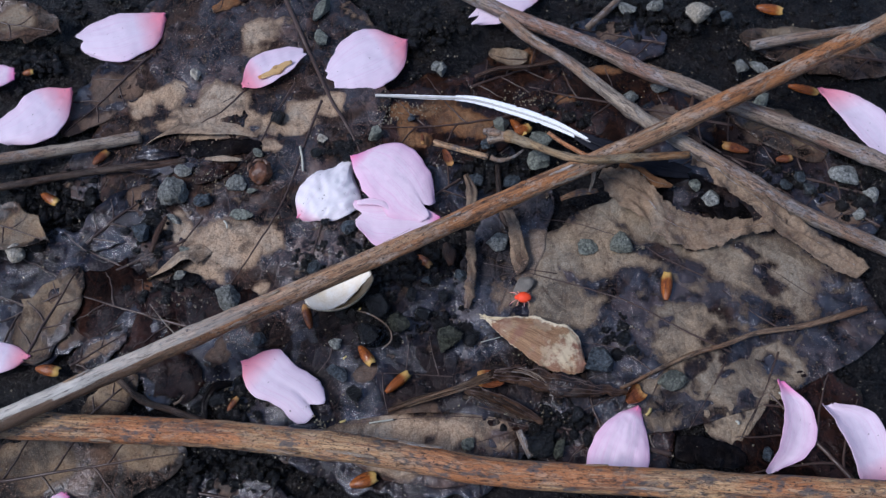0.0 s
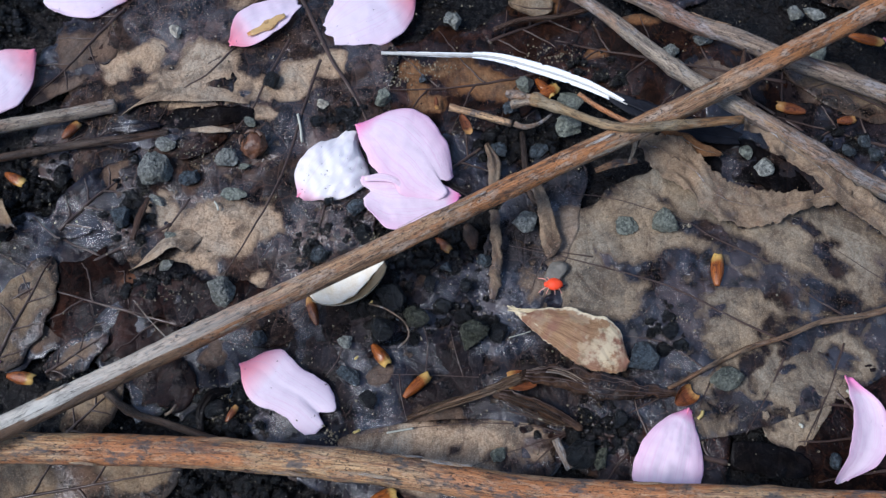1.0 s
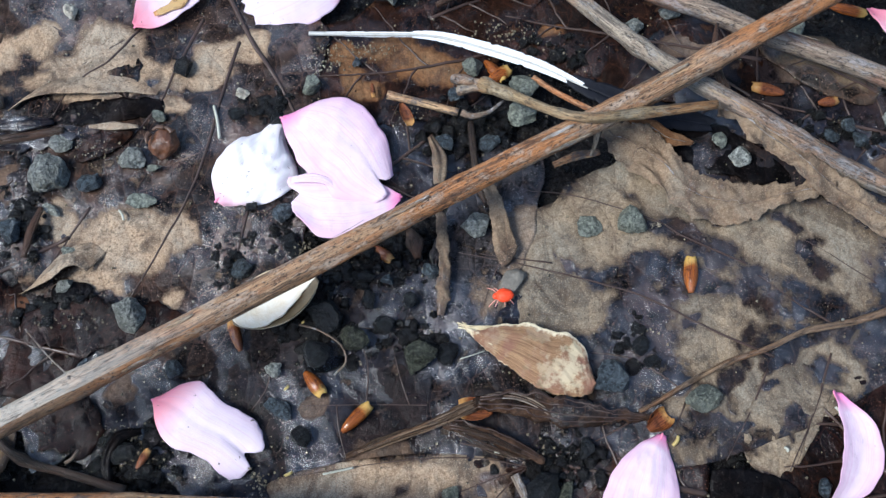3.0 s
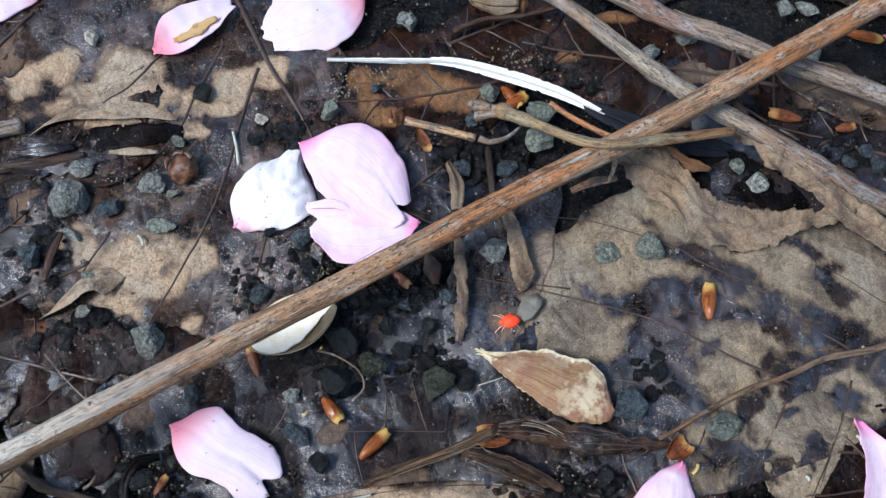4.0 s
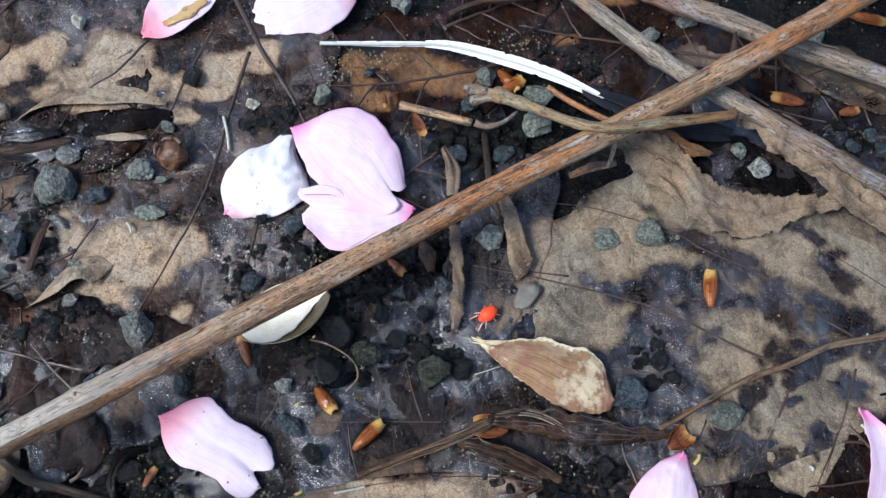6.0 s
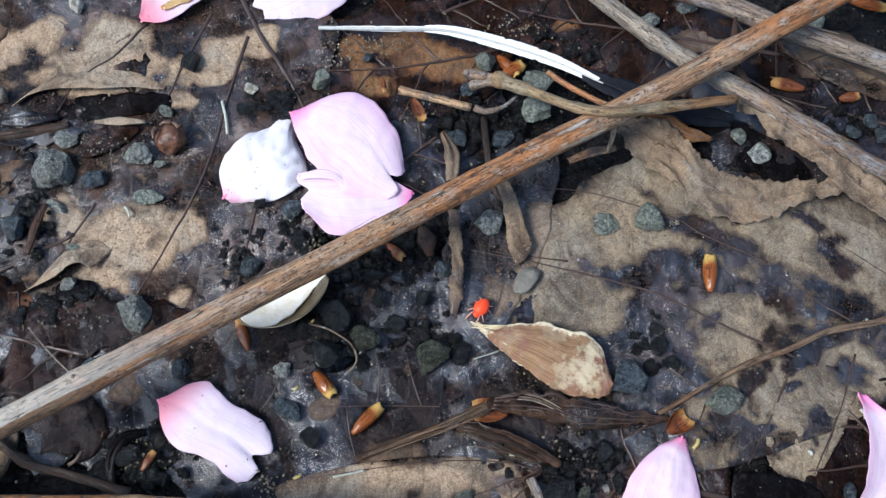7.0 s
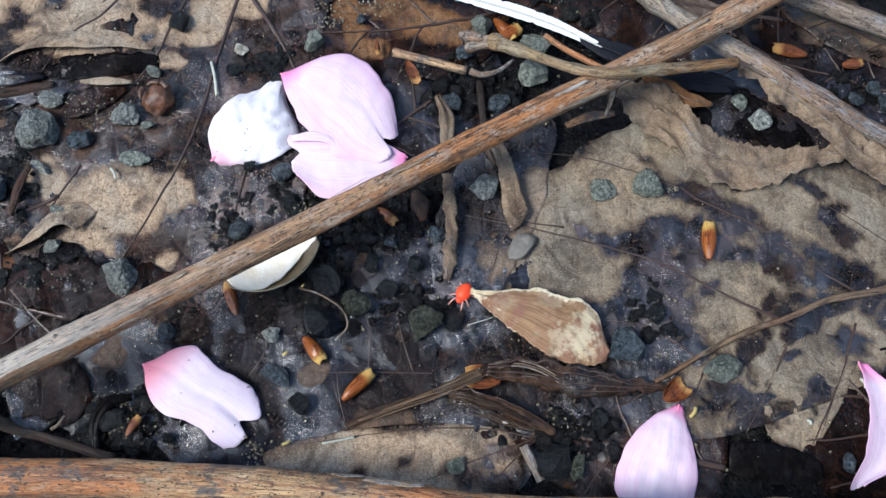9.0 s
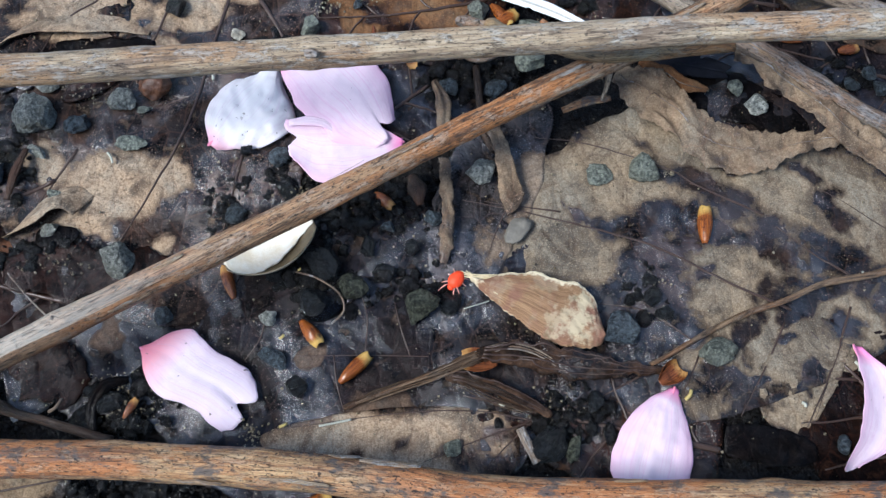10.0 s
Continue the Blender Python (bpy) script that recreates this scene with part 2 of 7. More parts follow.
def stone_material(name, light, dark, shine, gloss=0.5, relief=1.0, wet=0.0):
    s = Shader(name)
    p = s.place()
    grain, grit, broad = s.noise(p, 1300, 5, 0.75), s.cells(p, 1700), s.noise(p, 200, 3)
    colour = s.mix(s.ramp(grain, (0.40, 0), (0.58, 1)), dark, light)
    colour = s.mix(s.ramp(broad, (0.4, 0), (0.7, 0.6)), colour, (dark[0] * 1.3, dark[1] * 1.15, dark[2] * 0.85))
    colour = s.mix(s.ramp(s.noise(p, 2600, 2), (0.58, 0), (0.66, 0.5)), colour, (light[0] * 1.5, light[1] * 1.5, light[2] * 1.4))
    colour = s.mix(s.ramp(s.noise(p, 1900, 2), (0.34, 0.8), (0.43, 0)), colour, (dark[0] * 0.45, dark[1] * 0.45, dark[2] * 0.45))
    shade = s.math("ADD", s.math("MULTIPLY", s.chance(), 0.5), 0.75)
    colour = s.mix(1.0, colour, s.node("ShaderNodeCombineColor", (0, shade), (1, shade), (2, shade)).outputs[0], "MULTIPLY")
    normal = s.bump(grain, relief, 0.6, s.bump(grit, 0.6 * relief, 0.3))
    # a film of water follows the coarse relief
    return s.done(colour, shine, normal, specular_ior_level=gloss, coat_weight=wet, coat_roughness=0.03, coat_normal=s.bump(s.noise(p, 1500, 4, 0.75), 1.0, 0.8))


def husk_material(name, amber, brown, pale):
    """Bud scale: glossy amber to brown, pale at its torn end (grain.x near 1)."""
    s = Shader(name)
    g = s.grain()
    along, across, _ = s.split(g)
    p = s.local()
    lines = s.noise(s.stretch(g, (1.5, 14.0, 1.0)), 1.0, 4, 0.6)
    colour = s.mix(s.ramp(lines, (0.42, 0), (0.58, 1)), brown, amber)
    colour = s.mix(s.ramp(s.math("ADD", along, s.math("MULTIPLY", s.math("SUBTRACT", s.noise(p, 700, 3), 0.5), 0.35)), (0.7, 0), (0.88, 0.9)), colour, pale)
    colour = s.mix(s.ramp(s.noise(p, 900, 3), (0.55, 0), (0.7, 0.7)), colour, (brown[0] * 0.4, brown[1] * 0.4, brown[2] * 0.4))
    s.done(colour, 0.1, s.bump(lines, 0.5, 0.15))
    return s.translucent(colour, 0.25)


def plain_material(name, a, b, scale, rough, relief=0.3, shine=0.5):
    s = Shader(name)
    p = s.local()
    n = s.noise(p, scale, 5, 0.65)
    return s.done(s.mix(s.ramp(n, (0.3, 0), (0.7, 1)), a, b), rough, s.bump(n, 0.7, relief), specular_ior_level=shine)


SOIL = soil_material()
# the last wet tone of each leaf carries painted sky sheen
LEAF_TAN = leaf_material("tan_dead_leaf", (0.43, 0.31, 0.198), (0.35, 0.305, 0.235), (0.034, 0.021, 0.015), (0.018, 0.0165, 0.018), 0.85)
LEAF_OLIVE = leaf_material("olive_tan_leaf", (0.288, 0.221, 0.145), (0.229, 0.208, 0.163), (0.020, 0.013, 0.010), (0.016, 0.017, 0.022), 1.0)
# wet leaf made paler and bluer to hold sky sheen in its colour
LEAF_SHEEN = leaf_material("sheen_wet_leaf", (0.30, 0.22, 0.15), (0.24, 0.21, 0.17), (0.034, 0.030, 0.030), (0.030, 0.032, 0.038), 1.1)
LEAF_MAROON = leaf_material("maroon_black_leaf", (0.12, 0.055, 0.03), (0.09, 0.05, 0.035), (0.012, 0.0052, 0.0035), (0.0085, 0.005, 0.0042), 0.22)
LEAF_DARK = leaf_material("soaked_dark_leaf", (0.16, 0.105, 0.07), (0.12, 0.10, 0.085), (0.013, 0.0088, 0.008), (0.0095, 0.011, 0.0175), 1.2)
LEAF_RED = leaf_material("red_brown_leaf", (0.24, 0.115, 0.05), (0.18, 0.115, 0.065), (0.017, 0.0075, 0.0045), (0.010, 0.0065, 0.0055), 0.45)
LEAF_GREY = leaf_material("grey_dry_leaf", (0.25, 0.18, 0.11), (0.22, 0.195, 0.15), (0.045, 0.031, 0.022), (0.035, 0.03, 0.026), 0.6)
# near-black leaf, also laid in gaps and holes as painted shade
LEAF_AND_SHADE = leaf_material("black_leaf_and_shade", (0.03, 0.024, 0.02), (0.025, 0.022, 0.021), (0.0045, 0.0035, 0.0033), (0.004, 0.004, 0.005), 0.12)
VEIN = vein_material()
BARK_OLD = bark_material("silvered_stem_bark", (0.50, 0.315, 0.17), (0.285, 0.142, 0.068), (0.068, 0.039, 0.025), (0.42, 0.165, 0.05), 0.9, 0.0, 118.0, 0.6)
BARK_SKIN = bark_material("olive_twig_bark", (0.36, 0.265, 0.145), (0.25, 0.165, 0.08), (0.09, 0.06, 0.036), (0.27, 0.13, 0.045), 0.6, 0.0, None, 0.35)
FIBRE_WET = bark_material("soaked_fibre", (0.12, 0.074, 0.038), (0.036, 0.021, 0.013), (0.010, 0.007, 0.006), (0.05, 0.024, 0.012), 0.3, 0.8, None, 0.2)
BARK_RED = bark_material("red_brown_stem_bark", (0.58, 0.38, 0.19), (0.40, 0.20, 0.085), (0.15, 0.075, 0.045), (0.44, 0.165, 0.055), 0.9, 0.0, None, 0.25, 0.85)
BARK_GREY = bark_material("grey_stem_bark", (0.38, 0.32, 0.235), (0.225, 0.175, 0.13), (0.08, 0.062, 0.052), (0.25, 0.15, 0.09), 0.85, 0.0, None, 0.35)
BARK_BROWN = bark_material("brown_twig_bark", (0.37, 0.29, 0.21), (0.22, 0.155, 0.11), (0.08, 0.058, 0.048), (0.26, 0.135, 0.085), 0.85, 0.0, None, 0.5)
BARK_STICK = bark_material("tan_stick_bark", (0.54, 0.43, 0.29), (0.40, 0.295, 0.185), (0.17, 0.12, 0.085), (0.40, 0.24, 0.125), 0.7, 0.0, None, 0.5)
BARK_WET = bark_material("dark_wet_stem_bark", (0.10, 0.066, 0.043), (0.04, 0.027, 0.02), (0.013, 0.010, 0.009), (0.06, 0.03, 0.018), 0.5, 0.8, None, 0.2)
FIBRE = bark_material("dry_fibrous_strip", (0.36, 0.285, 0.20), (0.19, 0.14, 0.10), (0.065, 0.048, 0.04), (0.15, 0.095, 0.06), 0.4)
STALK_BARK = bark_material("brown_leaf_stalk", (0.26, 0.17, 0.095), (0.13, 0.08, 0.045), (0.05, 0.032, 0.022), (0.15, 0.075, 0.035), 0.4, 0.4, None, 0.3)
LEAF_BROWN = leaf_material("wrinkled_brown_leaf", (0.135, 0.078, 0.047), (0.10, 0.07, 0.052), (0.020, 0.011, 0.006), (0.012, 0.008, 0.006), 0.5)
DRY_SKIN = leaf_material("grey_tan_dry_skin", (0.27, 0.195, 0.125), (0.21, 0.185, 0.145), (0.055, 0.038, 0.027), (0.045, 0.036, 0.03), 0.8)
PALE_BARK = bark_material("pale_peeled_bark", (0.48, 0.38, 0.26), (0.34, 0.25, 0.16), (0.16, 0.11, 0.08), (0.42, 0.26, 0.14), 0.4)
PETAL_PINK = petal_material("pink_petal", (0.87, 0.745, 0.815), (0.84, 0.50, 0.68), (0.80, 0.22, 0.48), 0.14, 0.62, 0.72)
PETAL_PALE = petal_material("pale_pink_petal", (0.82, 0.725, 0.805), (0.78, 0.57, 0.69), (0.87, 0.25, 0.33), 0.36, 0.45, 0.69)
PETAL_WHITE = petal_material("white_petal", (0.89, 0.865, 0.87), (0.84, 0.76, 0.80), (0.86, 0.42, 0.55), 0.16, 0.3, 0.67)
CLAW = plain_material("deep_pink_claw", (0.78, 0.16, 0.30), (0.90, 0.34, 0.46), 900, 0.5, 0.15)
STONE_LIGHT = stone_material("light_grey_stone", (0.28, 0.29, 0.265), (0.072, 0.08, 0.074), 0.5)
STONE_GREEN = stone_material("grey_green_stone", (0.20, 0.215, 0.175), (0.055, 0.064, 0.054), 0.45)
STONE_BLUE = stone_material("blue_grey_stone", (0.088, 0.110, 0.126), (0.010, 0.014, 0.018), 0.3, 0.25, 1.4, 0.45)
STONE_WET = stone_material("wet_black_stone", (0.013, 0.015, 0.017), (0.002, 0.0022, 0.0026), 0.3, 0.08, 1.6, 0.6)
STONE_MOSS = stone_material("damp_olive_stone", (0.085, 0.09, 0.066), (0.012, 0.014, 0.011), 0.4, 0.15, 1.6, 0.2)
CRUMB = stone_material("black_soil_crumb", (0.012, 0.011, 0.0105), (0.0018, 0.0016, 0.0016), 0.3, 0.06, 1.6, 0.55)
STONE_BEIGE = stone_material("beige_stone", (0.46, 0.43, 0.35), (0.24, 0.22, 0.18), 0.6)
SAND_AND_GLINTS = stone_material("pale_sand_and_glints", (0.36, 0.31, 0.21), (0.14, 0.115, 0.08), 0.12, 0.9)
HUSK_AMBER = husk_material("amber_bud_scale", (0.46, 0.135, 0.02), (0.11, 0.028, 0.009), (0.70, 0.46, 0.13))
HUSK_BROWN = husk_material("brown_bud_scale", (0.30, 0.095, 0.03), (0.09, 0.03, 0.014), (0.52, 0.28, 0.09))
HUSK_RIM = husk_material("withered_petal_rim", (0.55, 0.27, 0.07), (0.50, 0.24, 0.09), (0.66, 0.45, 0.2))


# ---- shapes (all lengths in millimetres of the plan) ----
def wobble(x, y, size, seed=0.0):
    return noise.noise(Vector((x / size, y / size, seed * 7.31)))


def lie(x, y):
    """The height of the litter bed at a place of the plan."""
    return 1.1 * wobble(x, y, 38, 1) + 0.35 * wobble(x, y, 11, 2)


def make_mesh(name, verts, faces, material, grain=None, smooth=True):
    data = bpy.data.meshes.new(name)
    data.from_pydata([tuple(c * MM for c in v) for v in verts], [], faces)
    if grain is not None:
        layer = data.attributes.new("grain", "FLOAT_VECTOR", "POINT")
        layer.data.foreach_set("vector", np.asarray(grain, dtype=np.float32).ravel())
    data.polygons.foreach_set("use_smooth", [smooth] * len(data.polygons))
    data.materials.append(material)
    data.update()
    return data


def thing(name, x, y, z, label, category, group="", kind="", turn=0.0):
    """An Empty at a thing's base, which carries its parts."""
    ob = new(name)
    ob.empty_display_size = 0.002
    ob.matrix_basis = pose(x * MM, y * MM, z * MM, 0, 0, turn)
    return tagged(ob, label, category, group, kind)


def part(name, data, parent=None, label="", at=None):
    ob = new(name, data)
    if parent is not None:
        ob.parent = parent
    if at is not None:
        ob.matrix_basis = at
    if label:
        tagged(ob, label)
    return ob


def sheet(name, points, material, grain, thick):
    """A thin solid sheet from a grid of places: top, underside and rim."""
    rows, cols = len(points), len(points[0])
    top = [p for row in points for p in row]
    verts = top + [(x, y, z - thick) for x, y, z in top]
    size = rows * cols
    faces = []
    for i in range(rows - 1):
        for j in range(cols - 1):
            a, b, c, d = i * cols + j, i * cols + j + 1, (i + 1) * cols + j + 1, (i + 1) * cols + j
            faces += [(a, b, c, d), (size + d, size + c, size + b, size + a)]
    rim = [j for j in range(cols)] + [i * cols + cols - 1 for i in range(1, rows)]
    rim += [(rows - 1) * cols + j for j in range(cols - 2, -1, -1)] + [i * cols for i in range(rows - 2, 0, -1)]
    for a, b in zip(rim, rim[1:] + rim[:1]):
        faces.append((b, a, size + a, size + b))
    flat = [g for row in grain for g in row]
    return make_mesh(name, verts, faces, material, flat + flat)


def glide(points, steps):
    """Places along a smooth line through the points given."""
    pts = [Vector(p) for p in points]
    pts = [2 * pts[0] - pts[1]] + pts + [2 * pts[-1] - pts[-2]]
    out = []
    for k in range(1, len(pts) - 2):
        a, b, c, d = pts[k - 1:k + 3]
        n = max(2, int(steps * (c - b).length))
        for i in range(n):
            u = i / n
            out.append(0.5 * (2 * b + (c - a) * u + (2 * a - 5 * b + 4 * c - d) * u * u + (3 * b - a - 3 * c + d) * u ** 3))
    return out + [pts[-2]]


def tube(name, line, radius, material, sides=12, rugged=0.0, seed=0, knots=(), flat=1.0):
    """A stem along a line: ridged, with knots (place along in 0..1, swelling, reach in mm), closed at both ends."""
    verts, faces, grain = [], [], []
    count, run = len(line), 0.0
    side = Vector((0, 0, 1))
    length = sum((b - a).length for a, b in zip(line, line[1:]))
    for i, p in enumerate(line):
        ahead = (line[min(i + 1, count - 1)] - line[max(i - 1, 0)]).normalized()
        across = ahead.cross(side).normalized()
        up = across.cross(ahead)
        if i:
            run += (p - line[i - 1]).length
        r = radius(run / length) if callable(radius) else radius
        for at, swell, reach in knots:
            r *= 1 + swell * math.exp(-((run - at * length) / reach) ** 2)
        for k in range(sides):
            a = 2 * math.pi * k / sides
            c, s = math.cos(a), math.sin(a)
            ridge = 1 + rugged * (noise.noise(Vector((run * 0.09, c * 1.6 + seed * 5, s * 1.6))) + 0.6 * noise.noise(Vector((run * 0.35, c * 3.2, s * 3.2 + seed * 3))))
            q = p + across * (c * r * ridge) + up * (s * r * ridge * flat)
            verts.append(tuple(q))
            grain.append((run + seed * 37.0, c * r, s * r))
    for i in range(count - 1):
        for k in range(sides):
            a, b = i * sides + k, i * sides + (k + 1) % sides
            faces.append((a, b, b + sides, a + sides))
    faces.append(tuple(range(sides - 1, -1, -1)))
    faces.append(tuple((count - 1) * sides + k for k in range(sides)))
    return make_mesh(name, verts, faces, material, grain)


def local_line(points, steps=1.2):
    """The middle of a line on the plan, and the line seen from there."""
    mid = Vector(points[len(points) // 2])
    mid.z = min(p[2] for p in points)
    return mid, glide([Vector(p) - mid for p in points], steps)


def twig(name, points, radius, material, label, category="twig", rugged=0.12, seed=0, knots=(), sides=14, steps=1.2, flat=1.0):
    mid, line = local_line(points, steps)
    ob = thing(name, *mid, label, category)
    part("stem", tube("stem", line, radius, material, sides, rugged, seed, knots, flat), ob)
    return ob, mid


def bark_flakes(ob, mid, points, radius, count, material, seed, name="bark_flake"):
    """Thin slips of bark that peel off a stem, each a curved slip lying along it."""
    line = glide([Vector(p) - mid for p in points], 1.2)
    rnd = random.Random(seed)
    size = len(line)
    for k in range(count):
        first = rnd.randrange(4, size - 14)
        reach = rnd.randrange(5, 12)
        turn, wide = rnd.uniform(20, 160), rnd.uniform(5, 12)
        rows, tags = [], []
        for i in range(first, first + reach + 1):
            ahead = (line[i + 1] - line[i - 1]).normalized()
            across = ahead.cross(Vector((0, 0, 1))).normalized()
            up = across.cross(ahead)
            w = (i - first) / reach
            taper = math.sin(math.pi * (0.1 + 0.8 * w)) ** 0.6
            row = []
            for j in range(5):
                a = radians(turn + wide * taper * (j / 2 - 1) + 5 * noise.noise(Vector((i * 0.5, k, seed))))
                r = radius * 1.06 + 0.06 + 0.22 * w * w
                row.append(tuple(line[i] + across * (math.cos(a) * r) + up * (math.sin(a) * r)))
            rows.append(row)
            tags.append([(i * 0.8 + k * 31, j * 0.3, k) for j in range(5)])
        part(name, sheet(name, rows, material, tags, 0.12), ob)


def spur(ob, mid, points, radius, material, name="spur"):
    """A side shoot on a twig."""
    line = glide([Vector(p) - mid for p in points], 2.0)
    return part(name, tube(name, line, lambda u: radius * (1 - 0.6 * u), material, 8, 0.2, len(points)), ob)


# ---- dead leaves ----
def stain(x, y, patches, seed, soaks=()):
    """How soaked a leaf is at a place: dry inside its patches (place, two half-widths, turn), wet outside them and inside its soaks."""
    wx = x + 2.0 * wobble(x, y, 11, seed + 7) + 2.4 * wobble(x, y, 6, seed) + 0.9 * wobble(x, y, 2, seed + 3)
    wy = y + 2.0 * wobble(x, y, 11, seed + 8) + 2.4 * wobble(x, y, 6, seed + 1) + 0.9 * wobble(x, y, 2, seed + 4)

    def inside(px, py, a, b, turn):
        c, s = math.cos(radians(turn)), math.sin(radians(turn))
        u, v = ((wx - px) * c + (wy - py) * s) / a, ((wy - py) * c - (wx - px) * s) / b
        return min(1.0, max(0.0, 1.45 - 0.9 * (u * u + v * v)))
    dry = max([inside(*spot) for spot in patches], default=0.0)
    wet = 0.82 * max([inside(*spot) for spot in soaks], default=0.0)
    return 1.0 - dry * (1.0 - wet)


def leaf(name, foot, tip, left, right, material, label, patches=(), layer=0.5, seed=0, bend=0.0, jag=0.05, curl=0.0, fine=1.1, blunt=0.55,
         veins=5, vein_slant=0.5, midrib=0.7, ripple=0.5, raise_left=0.0, raise_right=0.0, lines=(), soaks=()):
    """A dead leaf on the litter: blade along a bent midrib from foot to tip, half-widths to its left and right, lobed rim, side veins."""
    foot, tip = Vector((*foot[:2], 0)), Vector((*tip[:2], 0))
    axis = tip - foot
    length = axis.length
    ahead = axis.normalized()
    side = Vector((-ahead.y, ahead.x, 0))
    mid = foot + axis * 0.5
    base = lie(mid.x, mid.y)

    def spot(u, v):
        """The place on the blade at u along and v across (-1 right rim .. 1 left rim)."""
        width = left if v > 0 else right
        shape = max(0.0, math.sin(math.pi * min(1.0, 0.04 + 0.96 * u) ** 0.8)) ** blunt
        lobe = 1 + jag * (noise.noise(Vector((u * 7, seed, 3.0 if v > 0 else 9.0))) * 2 + noise.noise(Vector((u * 23, seed, 5.0 if v > 0 else 1.0))))
        reach = v * width * shape * lobe
        q = foot + axis * u + side * (reach + bend * length * 4 * u * (1 - u))
        q = q + ahead * (vein_slant * abs(reach) * 0.12)
        lift = (raise_left if v > 0 else raise_right) * abs(v) ** 3 + curl * abs(v) ** 4
        z = lie(q.x, q.y) + layer + ripple * 0.6 * wobble(q.x, q.y, 9, seed + 20) + lift + 0.28 * wobble(q.x, q.y, 3.2, seed + 30) + 0.12 * wobble(q.x, q.y, 1.3, seed + 31)
        return Vector((q.x, q.y, z))

    across = max(10, int((left + right) / fine))
    along = max(12, int(length / fine))
    ob = thing(name, mid.x, mid.y, base, label, "leaf")
    centre = Vector((mid.x, mid.y, base))
    points, grain = [], []
    for i in range(along + 1):
        u = 0.002 + 0.996 * i / along
        row, tags = [], []
        for j in range(across + 1):
            v = -1 + 2 * j / across
            p = spot(u, v)
            row.append(tuple(p - centre))
            tags.append((u, v, stain(p.x, p.y, patches, seed + 40, soaks)))
        points.append(row)
        grain.append(tags)
    part("blade", sheet("blade", points, material, grain, 0.25), ob)
    if midrib:
        line = [spot(0.01 + 0.97 * i / 60, 0) - centre + Vector((0, 0, 0.1)) for i in range(61)]
        part("midrib", tube("midrib", line, lambda u: midrib * (1 - 0.75 * u), VEIN, 8, 0.15, seed), ob)
    for k, (thick, *stops) in enumerate(lines):
        run = [Vector((q.x, q.y, lie(q.x, q.y) + layer + ripple * 0.6 * wobble(q.x, q.y, 9, seed + 20) + 0.28 * wobble(q.x, q.y, 3.2, seed + 30) + 0.12 * wobble(q.x, q.y, 1.3, seed + 31) + 0.08 * thick)) - centre for q in glide([(*stop, 0) for stop in stops], 1.0)]
        part("vein", tube("vein", run, lambda u: 0.5 * thick * (1 - 0.65 * u), VEIN, 7, 0.25, k, (), 0.55), ob)
    for k in range(veins):
        for way in (-1, 1):
            start = 0.08 + 0.74 * (k + (0.25 if way > 0 else 0.0)) / max(1, veins)
            width = left if way > 0 else right
            line = []
            for i in range(25):
                w = i / 24
                u = start + vein_slant * (width / length) * (w ** 0.85) + 0.006 * noise.noise(Vector((w * 4, k, seed)))
                if u < 0.96:
                    line.append(spot(u, way * (0.01 + 0.9 * w)) - centre + Vector((0, 0, 0.04)))
            if len(line) > 4:
                part("vein", tube("vein", line, lambda u: 0.42 * midrib * (1 - 0.75 * u) + 0.06, VEIN, 6, 0.1, k), ob)
    return ob


# ---- petals ----
def between(values, u):
    """A smooth run through values given at even steps of u from 0 to 1."""
    last = len(values) - 1
    w = max(0.0, min(0.9999, u)) * last
    k = int(w)
    f = w - k
    a, b, c, d = values[max(0, k - 1)], values[k], values[k + 1], values[min(last, k + 2)]
    return b + 0.5 * f * (c - a + f * (2 * a - 5 * b + 4 * c - d + f * (3 * (b - c) + d - a)))


